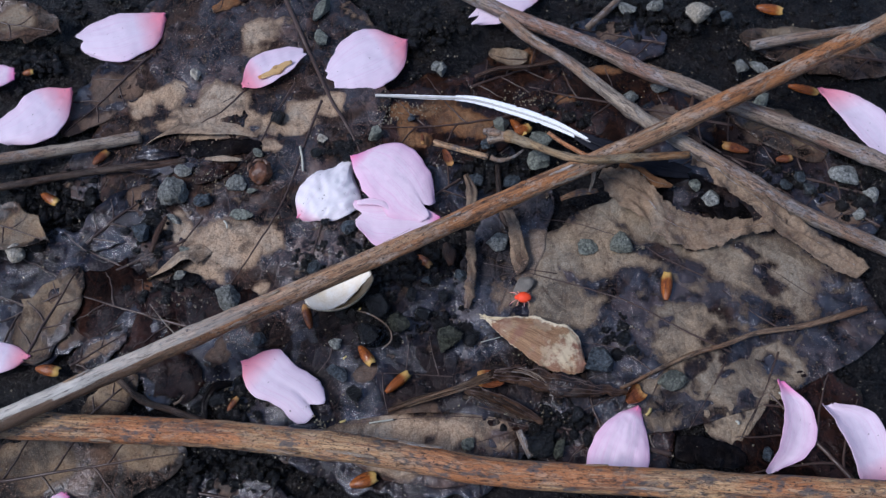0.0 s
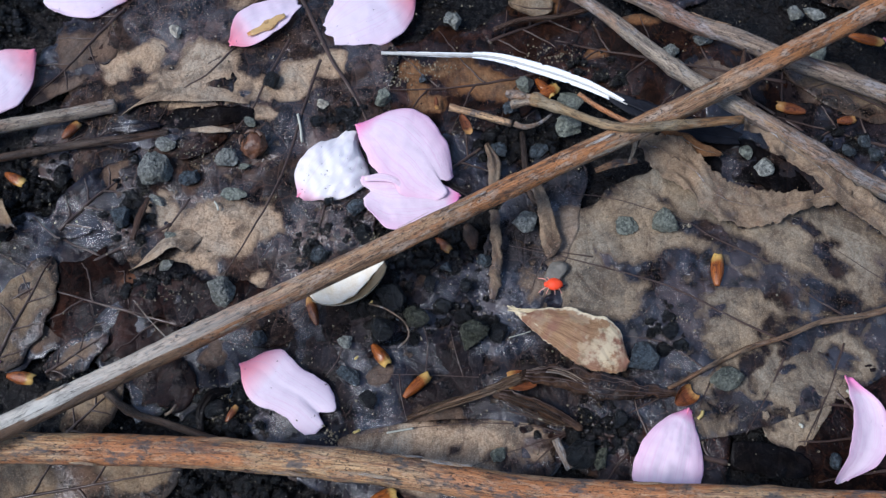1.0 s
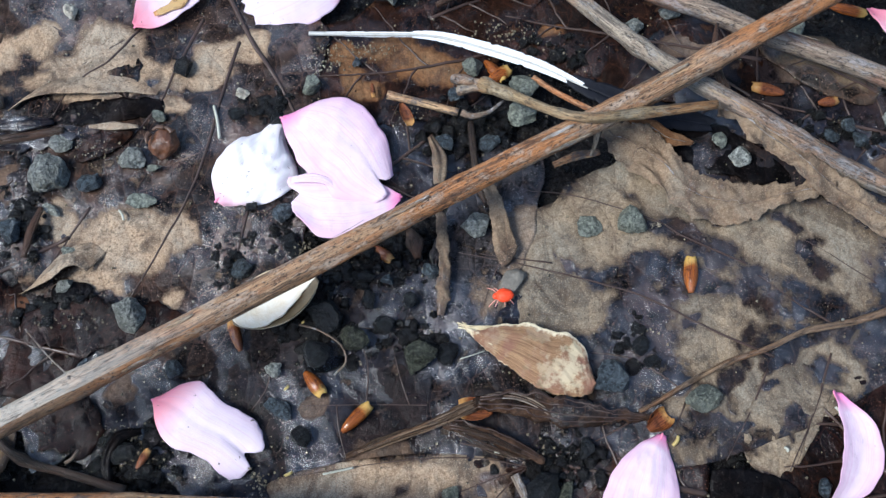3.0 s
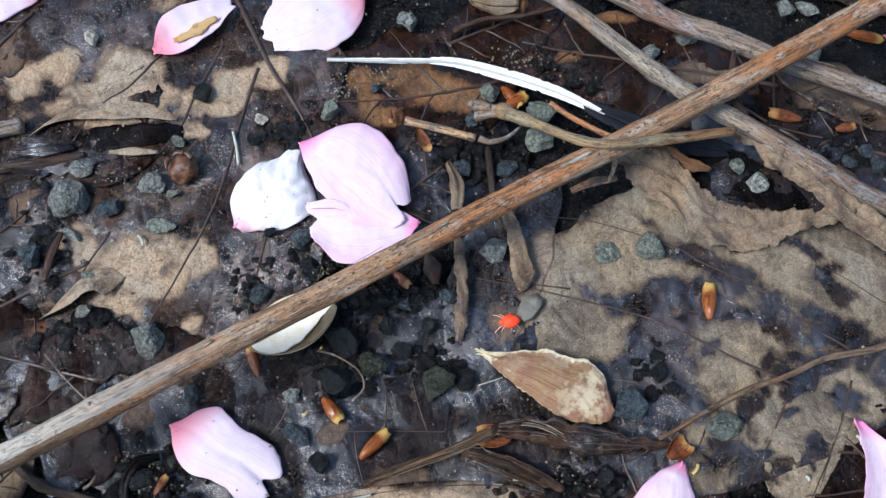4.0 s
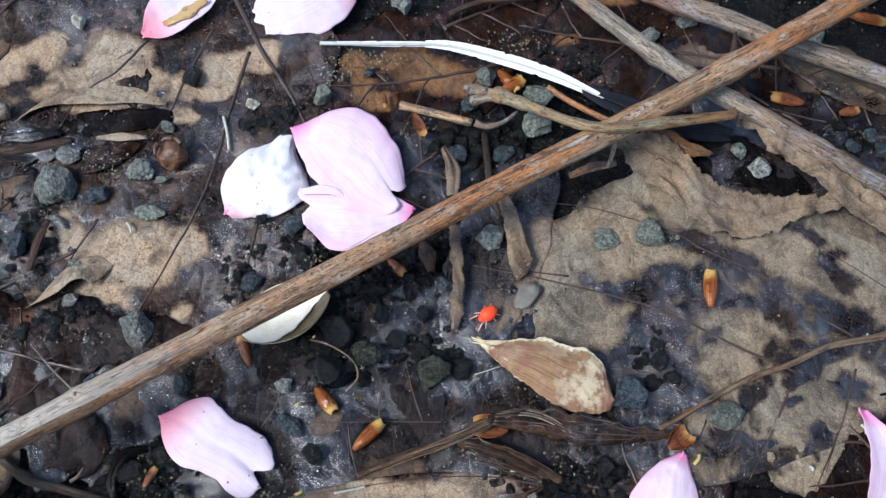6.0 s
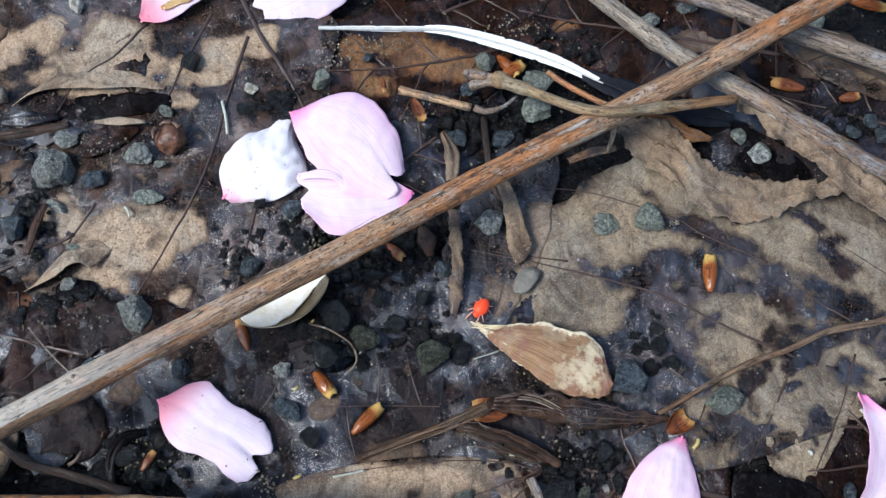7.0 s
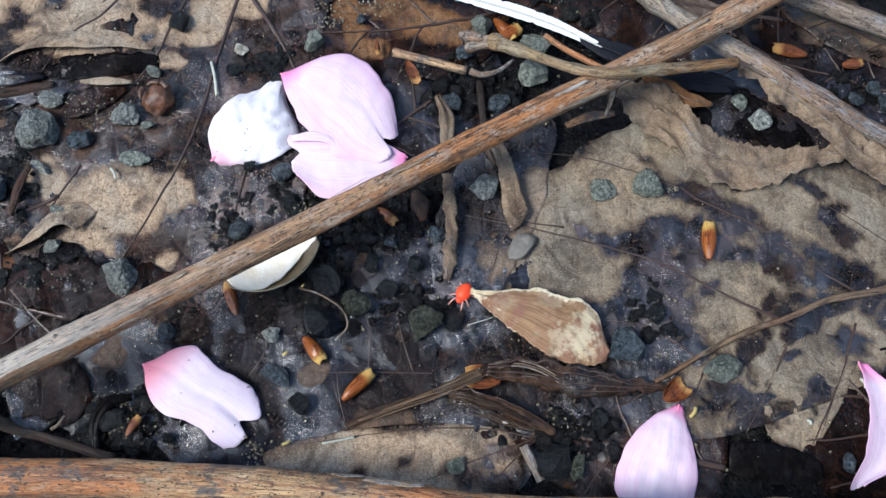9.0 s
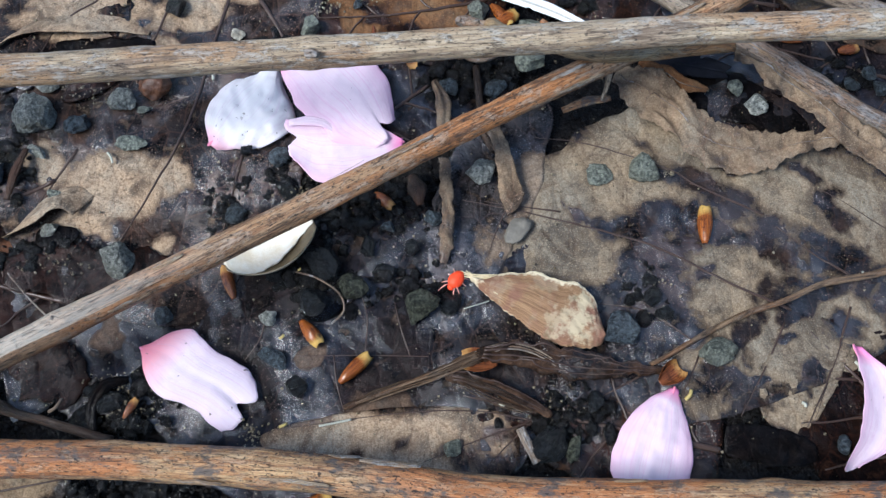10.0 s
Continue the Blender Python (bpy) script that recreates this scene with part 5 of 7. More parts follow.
membrane("torn_leaf", [(2.6, -25.6, 2.0), (8.4, -26.6, 2.4), (13.5, -28.4, 2.3), (18.5, -31.4, 1.5)], [(2.8, -27.0, 1.7), (8.2, -28.5, 1.8), (13.0, -30.7, 1.8), (18.2, -32.5, 1.4)],
         LEAF_BROWN, "dark frayed strip of soaked leaf", seed=52, wrinkle=0.5, belly=0.3, damp=0.62, rag=0.35, veins=3)
fibre_bundle("loose_fibres", [(4.6, -27.3, 2.8), (9.5, -29.3, 3.2), (15.3, -31.6, 2.6)], (1.4, 2.4, 1.8), FIBRE_WET, "soaked brown fibres on a strip", 6, 7, 0.14)
membrane("dry_leaf", [(50.0, 27.6, 8.0), (54.4, 25.7, 8.2), (58.8, 23.0, 7.2), (63.1, 19.9, 6.2), (67.3, 16.7, 5.2), (72.5, 13.0, 4.4), (79.5, 8.5, 3.6), (86.0, 4.0, 2.6)],
         [(49.5, 24.8, 6.4), (52.8, 24.1, 6.2), (54.4, 20.9, 6.0), (58.2, 18.8, 5.4), (62.0, 16.6, 4.8), (64.8, 13.2, 3.8), (69.0, 9.8, 3.0), (76.0, 5.0, 2.4), (83.0, 1.5, 2.0)],
         DRY_SKIN, "grey-tan shrivelled leaf clinging to a twig", seed=31, wrinkle=0.9, damp=0.12, rag=0.2, veins=1, thick=0.12)
membrane("dry_leaf", [(30.7, 23.9, 5.6), (35.6, 24.6, 5.0), (40.0, 22.6, 4.2), (43.6, 18.4, 3.4), (48.0, 15.0, 3.0), (53.0, 13.9, 3.0), (59.0, 13.6, 3.2), (65.0, 14.0, 3.6), (69.5, 13.6, 4.0)],
         [(29.8, 22.0, 4.6), (32.6, 18.4, 3.2), (35.6, 15.8, 2.6), (39.7, 13.8, 2.2), (42.0, 10.4, 2.0), (46.0, 7.8, 1.8), (52.0, 6.8, 1.8), (58.0, 9.2, 2.2), (64.0, 11.2, 2.8), (69.0, 11.6, 3.4)],
         DRY_SKIN, "thin shrivelled grey leaf draped over a tan leaf", seed=32, wrinkle=0.85, belly=0.0, damp=0.2, rag=0.28, veins=1, thick=0.12)
membrane("dry_leaf", [(34.5, 25.6, 5.0), (39.0, 25.2, 4.6), (42.0, 23.6, 4.0), (46.5, 22.0, 2.8)], [(34.0, 24.0, 4.4), (38.4, 22.8, 3.8), (41.4, 21.0, 3.2), (46.0, 21.4, 2.6)],
         LEAF_RED, "brown curled scrap of dry leaf under a stem", seed=33, wrinkle=0.5, damp=0.15, rag=0.2, veins=1)
# black sheet added where the hollow under the twig is only shaded
leaf("dead_leaf", (38.5, 27.5), (63.5, 16.0), 4.6, 4.8, LEAF_AND_SHADE, "black sheet standing in for shade in the hollow under a twig", [], 0.8, 46, 0.0, 0.2, fine=0.7, veins=0, midrib=0)
membrane("torn_leaf_lobe", [(-73.2, 27.8, 2.0), (-70.5, 29.9, 2.3), (-66.7, 30.9, 2.7), (-62.8, 31.0, 2.8), (-57.9, 31.2, 2.5), (-53.0, 31.8, 2.0), (-48.0, 31.8, 1.0)],
         [(-72.4, 29.6, lie(-72.4, 29.6) - 0.2), (-69.8, 33.6, lie(-69.8, 33.6) - 0.2), (-66.0, 36.4, lie(-66.0, 36.4) - 0.2), (-61.0, 36.8, lie(-61.0, 36.8) - 0.2), (-56.0, 37.0, lie(-56.0, 37.0) - 0.2), (-51.0, 36.0, lie(-51.0, 36.0) - 0.2), (-47.0, 34.4, lie(-47.0, 34.4) - 0.2)],
         LEAF_TAN, "raised tan lobe of a dead leaf over a dark gap", seed=42, wrinkle=0.25, belly=0.3, damp=0.0, rag=0.03, veins=0)
membrane("torn_leaf_lobe", [(-65.6, -5.6, 2.2), (-62.9, -4.4, 2.6), (-60.4, -3.0, 2.9), (-58.8, -1.5, 3.1), (-57.2, -0.8, 2.6), (-55.6, -1.6, 1.7)],
         [(-65.4, -5.0, lie(-65.4, -5.0) - 0.2), (-63.4, -0.6, lie(-63.4, -0.6) - 0.2), (-61.0, 2.8, lie(-61.0, 2.8) - 0.2), (-58.2, 4.6, lie(-58.2, 4.6) - 0.2), (-55.0, 4.8, lie(-55.0, 4.8) - 0.2), (-52.6, 3.0, lie(-52.6, 3.0) - 0.2)],
         LEAF_TAN, "curled tan lobe of a torn dead leaf", seed=41, wrinkle=0.15, belly=0.2, damp=0.0, rag=0.03, veins=0)
# two black sheets added for the shade under the raised lobes
leaf("dead_leaf", (-61.0, -5.4), (-54.4, -4.2), 1.8, 1.8, LEAF_AND_SHADE, "black sheet standing in for shade in a torn hole", [], 1.0, 47, 0.0, 0.2, fine=0.6, veins=0, midrib=0)
leaf("dead_leaf", (-46.5, 29.6), (-75.0, 26.2), 2.2, 2.6, LEAF_AND_SHADE, "black sheet standing in for shade in a hollow", [], 0.7, 35, 0.0, 0.25, fine=0.6, veins=0, midrib=0, ripple=0.4)
leaf("dead_leaf", (-76.7, 22.5), (-60.7, 23.2), 2.0, 2.4, LEAF_DARK, "soaked purplish leaf fold", [], 1.3, 36, 0.0, 0.25, fine=0.7, veins=0, midrib=0)
leaf("dead_leaf", (-65.1, -10.5), (-37.3, -9.9), 4.2, 4.4, LEAF_MAROON, "red-brown soaked leaf beneath the long stem", [], 1.0, 37, 0.0, 0.35, fine=0.7, veins=0, midrib=0)
leaf("dead_leaf", (-50.3, -29.0), (-62.2, -22.4), 4.5, 4.5, LEAF_MAROON, "maroon-black soaked leaf scrap by a thin twig", [], 0.6, 38, 0.0, 0.2, fine=0.6, veins=0, midrib=0, ripple=1.0)
strip("bark_strip", [(21.8, 17.5, 3), (25.5, 18.9, 3.5), (29.9, 20.0, 3)], (1.0, 1.6, 1.0), BARK_RED, "small red-brown scrap of bark below a stem", seed=11)
leaf("dead_leaf", (64.0, -18.0), (53.5, -35.0), 2.6, 8.5, LEAF_OLIVE, "tan flap of a dead leaf, soaked along its rim", [(58.0, -24.5, 6.4, 8.5, -30), (55.0, -29.8, 4.4, 3.8, 0), (50.5, -26.5, 3.5, 2.5, 20)], 0.42, 58, 0.0, 0.05, fine=0.6, blunt=0.3, veins=0, midrib=0, ripple=0.6,
     soaks=[(52.5, -30.5, 2.0, 1.2, 20), (58.5, -27.5, 1.0, 2.0, 0), (54.8, -24.6, 1.3, 0.9, 0)], lines=[(0.2, (63.4, -20.2), (60.0, -27.0), (57.0, -33.0))])
leaf("bark_chip", (43.6, -35.2), (57.0, -37.2), 2.9, 2.7, LEAF_AND_SHADE, "flat slate-dark chip of wet bark", [], 0.8, 51, 0.0, 0.12, fine=0.5, blunt=0.3, veins=0, midrib=0, ripple=0.6)
strip("curled_leaf", [(-50.0, 24.8, 2.4), (-53.6, 24.7, 2.8), (-58.6, 24.8, 2.2)], (0.6, 1.6, 0.5), LEAF_TAN, "narrow tan tip of a torn leaf", "leaf", seed=23, arch=0.3, damp=0.0)
leaf("dead_leaf", (-51.6, 24.9), (-60.2, 18.4), 2.0, 2.6, LEAF_RED, "glossy red-brown leaf fold in a hollow", [], 1.4, 39, 0.0, 0.15, fine=0.6, veins=0, midrib=0, ripple=1.2)
strip("curled_leaf", [(-74.9, 25.1, 1.8), (-69.8, 25.1, 2.6), (-65.1, 26.1, 1.8)], (1.6, 3.0, 1.2), LEAF_DARK, "shiny purplish leaf fold", "leaf", seed=24, arch=0.4, damp=0.9)
strip("curled_leaf", [(-47.7, -35.4, 1.4), (-48.2, -31.6, 2), (-46.5, -28.3, 2.6), (-43.4, -27.4, 2.2)], (1.0, 1.6, 2.0, 1.0), LEAF_AND_SHADE, "black soaked leaf rim curled into a hook", "leaf", seed=21, arch=0.5, damp=0.9)
strip("curled_leaf", [(-64.6, 9.7, 2), (-65.5, 5.5, 2.4), (-66.2, 0.8, 2)], (0.8, 1.4, 0.8), BARK_WET, "dark red-brown curled leaf edge", "leaf", seed=22, arch=0.4)

# ---- petals ----
lower_petal = petal("petal", (-4.3, 11.8), (-22.8, 11.9), (0.8, 3.9, 5.8, 7.1, 8.0, 7.9, 7.6, 5.7, 3.9), (-0.4, -1.6, -2.7, -3.3, -3.7, -3.7, -3.5, -3.2, -3.1), PETAL_PINK, "pale pink blossom petal tucked under another", 2.1, (1.03, 1.04, 1.01, 0.93, 0.96, 0.99, 0.99, 0.97, 0.94), 0.25, 0.02, seed=2)
crumpled_petal = petal("petal", (-35.6, 11.1), (-26.6, 26.1), (0.4, 2.4, 3.8, 4.3, 4.3, 3.9, 3.1, 2.0, 1.5), (-1.4, -5.0, -7.9, -9.2, -9.8, -9.5, -7.7, -4.7, -3.1), PETAL_WHITE, "white crumpled blossom petal with specks of dirt", 1.2, (0.94, 0.97, 0.99, 1.02, 1.03, 1.02, 1.0, 0.99, 0.95), -0.55, 0.10, seed=3, ruffle=0.55, crease=0.7)
petal("petal", (-25.2, 26.2), (-7.1, 11.8), (0.8, 7.0, 9.8, 10.5, 10.2, 9.4, 8.4, 6.4, 4.2), (-0.3, -2.2, -3.5, -4.8, -5.2, -5.0, -5.5, -4.4, -2.8), PETAL_PINK, "soft pink blossom petal with a notched end, propped on others", 2.9, (0.95, 0.99, 1.01, 1.02, 1.0, 0.90, 0.94, 0.95, 0.94), -0.3, 0.04, seed=1)
petal("petal", (-42.6, -22.5), (-27.5, -32.0), (0.6, 4.3, 6.3, 6.1, 5.7, 5.7, 5.9, 6.1, 5.4), (-0.3, -2.3, -3.6, -4.1, -3.7, -3.1, -2.9, -3.4, -3.4), PETAL_PALE, "pale pink petal with a deep pink foot and split end", 1.2, (0.97, 1.04, 1.06, 1.06, 0.95, 1.04, 1.07, 1.02, 0.95), -0.2, 0.05, -0.015, seed=4, ruffle=0.12)
petal("petal", (36.8, -27.9), (31.8, -44.5), (0.8, 1.6, 2.8, 3.8, 4.4, 4.7, 4.8, 4.6, 3.9), (-0.6, -3.0, -4.6, -5.7, -6.4, -6.7, -6.7, -6.2, -5.0), PETAL_PINK, "pale lilac-pink petal with fine veins and rosy foot", 1.6, cup=-0.35, arch=0.05, fold=0.02, seed=5, ruffle=0.35, crease=0.35)
petal("petal", (64.4, -21.4), (60.2, -39.8), (1.0, 5.2, 7.4, 8.1, 8.3, 7.8, 6.4, 4.3, 1.6), (-0.3, 0.6, 1.3, 1.7, 1.8, 1.6, 1.2, 0.2, -0.6), PETAL_PINK, "pale pink petal standing curled on its edge", 1.8, (1.0, 1.0, 0.99, 0.97, 0.95), cup=0.75, lean=-0.12, seed=6)
petal("petal", (80.6, -43.6), (71.5, -26.1), (1.2, 2.6, 1.8, 0.9, 0.2, -0.2, -0.4, -0.3, -0.1), (-2.2, -4.1, -5.8, -7.2, -8.2, -8.7, -8.4, -5.9, -2.6), PETAL_PALE, "pale lilac petal rolled along its length", 2.0, (0.95, 0.96, 0.97, 0.98, 1.0), cup=0.8, lean=0.1, seed=7)
petal("petal", (-15.6, 62.0), (-33.9, 50.5), (0.8, 5.0, 7.7, 9.0, 9.5, 9.3, 8.7, 7.2, 5.6), (-0.9, -4.2, -7.2, -8.4, -8.4, -8.0, -7.0, -5.4, -3.8), PETAL_PALE, "pale pink petal with a rosy foot on dark litter", 1.2, (0.95, 1.0, 0.98, 1.02, 0.97, 1.0, 0.95), -0.3, 0.05, seed=8)
white_petal = petal("petal", (-53.4, 45.7), (-39.8, 56.5), (0.9, 3.2, 5.0, 5.3, 5.3, 4.7, 4.0, 3.3, 2.4), (-0.4, -2.5, -3.5, -3.9, -3.7, -3.6, -3.2, -2.2, -1.5), PETAL_PALE, "small pale petal browned along its middle", 1.3, cup=0.45, arch=0.04, seed=9)
petal("petal", (-77.1, 67.5), (-96.6, 57.8), (1.6, 7.0, 9.4, 9.8, 10.6, 10.4, 9.0, 7.0, 4.6), (-0.9, -1.9, -2.7, -3.9, -4.9, -5.2, -5.0, -5.2, -4.2), PETAL_PALE, "pale pink petal lying beside a tan leaf", 1.3, (0.95, 1.0, 1.02, 0.99, 0.95, 0.99, 1.0, 0.98, 0.94), -0.3, 0.04, seed=10)
petal("petal", (-94.6, 43.1), (-108.6, 28.0), (0.8, 4.2, 7.0, 8.4, 9.1, 8.4, 7.4, 5.0, 2.8), (-0.6, -3.0, -5.0, -5.6, -5.1, -4.4, -4.4, -4.6, -3.7), PETAL_PALE, "pale pink petal by a dark wet twig", 2.2, (0.95, 0.98, 1.0, 1.03, 1.03, 1.01, 0.99, 0.97, 0.94), cup=-0.3, arch=0.05, seed=11)
petal("petal", (19.0, 82.2, 1.5), (-0.5, 69.4, 1.5), (0.7, 3.6, 5.1, 5.8, 5.3, 2.9), (-0.7, -2.9, -4.1, -4.3, -3.6, -1.4), PETAL_PALE, "pale pink petal under a brown twig", 1.2, (0.9, 1.0, 0.9, 1.02, 0.93), -0.2, 0.04, seed=12)
petal("petal", (80.8, 48.4), (93.5, 27.5), (0.6, 3.6, 5.6, 6.8, 7.6, 7.6, 6.6, 4.8, 2.2), (-0.3, -0.8, -1.2, -1.4, -1.6, -1.6, -1.4, -0.8, 0.0), PETAL_PALE, "lilac-pink petal by a yellow bud scale", 4.4, cup=0.3, arch=0.03, seed=13)
petal("petal", (-86.6, -23.5, 2), (-100.1, -24.9, 2), (0.4, 2.4, 3.4, 3.6, 3.4, 1.8), (-0.4, -2.2, -3.1, -3.4, -2.9, -1.4), PETAL_PALE, "pink petal on soaked leaves", 1.6, cup=-0.3, arch=0.03, seed=14)
petal("petal", (-109.6, 47.1, 2), (-122.1, 43.9, 2), (1.7, 3.1, 3.6, 3.6, 3.4, 1.8), (-1.7, -3.1, -3.4, -3.4, -2.9, -1.4), PETAL_PINK, "pink petal among dark litter", 1.6, cup=-0.3, arch=0.03, seed=15)
petal("petal", (-72.0, -50.3, 2), (-75.5, -58.4, 2), (1.0, 1.9, 2.7, 2.9, 2.4, 1.4), (-1.0, -1.9, -2.4, -2.7, -2.4, -1.2), PETAL_PINK, "deep pink petal under a thick stem", 1.2, cup=-0.3, arch=0.03, seed=16)

# the withered brown middle of the small petal, the turned-over end of the tucked one
rim = strip("browned_rim", [(-49.8, 47.6, 2.8), (-46.3, 49.4, 3.1), (-42.4, 52.6, 3.2)], (0.9, 2.4, 1.2), HUSK_RIM, "brown withered patch", "petal rim", seed=3, arch=0.1, jag=0.9, thick=0.1)
adopt(rim, white_petal, "withered_patch", "brown withered patch of the petal")
flap = strip("flap", [(x, y, lie(x, y) + z) for x, y, z in ((-15.0, 12.4, 3.0), (-16.8, 14.0, 3.3), (-19.6, 14.6, 3.2), (-22.7, 14.3, 2.9))], (0.5, 1.4, 1.7, 1.1), PETAL_PINK, "turned-over end", "petal rim", seed=6, arch=0.12, jag=0.1, thick=0.15)
adopt(flap, lower_petal, "folded_end", "turned-over pale pink end of the petal")

# ---- cast bud scales ----
for foot, tip, width, mat, words, wrap in (
        ((-19.1, -18.0), (-15.9, -21.8), 2.7, HUSK_AMBER, "glossy amber bud scale with a pale torn end", 170),
        ((-12.9, -27.4), (-8.5, -23.0), 2.5, HUSK_AMBER, "glossy orange-brown bud scale rolled lengthwise", 190),
        ((43.6, -5.0), (44.2, 1.4), 2.8, HUSK_AMBER, "upright-looking brown bud scale with a yellow rim", 180),
        ((-29.5, -14.7), (-31.5, -9.4), 2.2, HUSK_BROWN, "brown bud scale beside a white husk", 170),
        ((11.1, 35.2), (15.1, 38.0), 3.2, HUSK_AMBER, "orange bud scale between grey stones", 150),
        ((64.2, 32.5), (58.3, 34.0), 2.8, HUSK_BROWN, "red-brown bud scale with an amber end", 160),
        ((70.0, 30.5), (73.7, 31.1), 2.2, HUSK_BROWN, "small red-brown bud scale on wet soil", 160),
        ((-8.6, 3.1), (-5.5, 0.5), 2.2, HUSK_BROWN, "amber bud scale among black crumbs", 160),
        ((75.5, 51.7), (82.5, 49.9), 2.8, HUSK_AMBER, "yellow-brown bud scale touching a petal", 150),
        ((-84.4, -26.0), (-79.1, -26.6), 2.8, HUSK_AMBER, "orange-brown bud scale on soaked leaves", 150),
        ((10.6, 39.6), (14.2, 35.4), 2.6, HUSK_AMBER, "amber bud scale beneath the feather", 150),
        ((70.5, 75.5), (76.9, 74.2), 3.6, HUSK_AMBER, "bright orange bud scale on gravel", 150),
        ((-94.2, 14.4), (-89.7, 12.1), 2.6, HUSK_AMBER, "orange bud scale beside a dark twig", 150),
        ((-84.6, 22.8), (-81.9, 26.6), 2.6, HUSK_BROWN, "tan bud scale leaning on a twig", 150),
        ((-18.0, -45.9), (-13.0, -43.8), 3.2, HUSK_AMBER, "brown bud scale below a thick stem", 150),
        ((-108.0, 47.6), (-105.4, 48.4), 2.0, HUSK_AMBER, "small glossy orange bud scale", 150)):
    bud_scale(foot, tip, width * 0.86, mat, words, wrap, seed=len(words) + width)
bud_scale((-4.6, 30.0), (-2.6, 25.2), 1.9, HUSK_BROWN, "thin red-brown scrap of bud skin on black crumbs", 120, 1.4, 9, True, tilt=0.1)
bud_scale((-9.8, 34.2), (-9.4, 31.2), 0.9, HUSK_BROWN, "narrow brown splinter on a wet leaf", 150, 1.2, 11)
bud_scale((-43.6, -33.0), (-42.0, -30.0), 1.3, HUSK_BROWN, "dull brown bud scale in a black hollow", 150, 1.4, 12)
bud_scale((10.5, -24.3), (4.9, -24.0), 3.6, HUSK_BROWN, "wide red-brown bud scale on a fibrous strip", 120, 2.2, 3, True)
bud_scale((34.6, -27.2), (37.9, -24.7), 3.4, HUSK_BROWN, "curled brown bud scale at a petal's foot", 200, 1.2, 5, True)

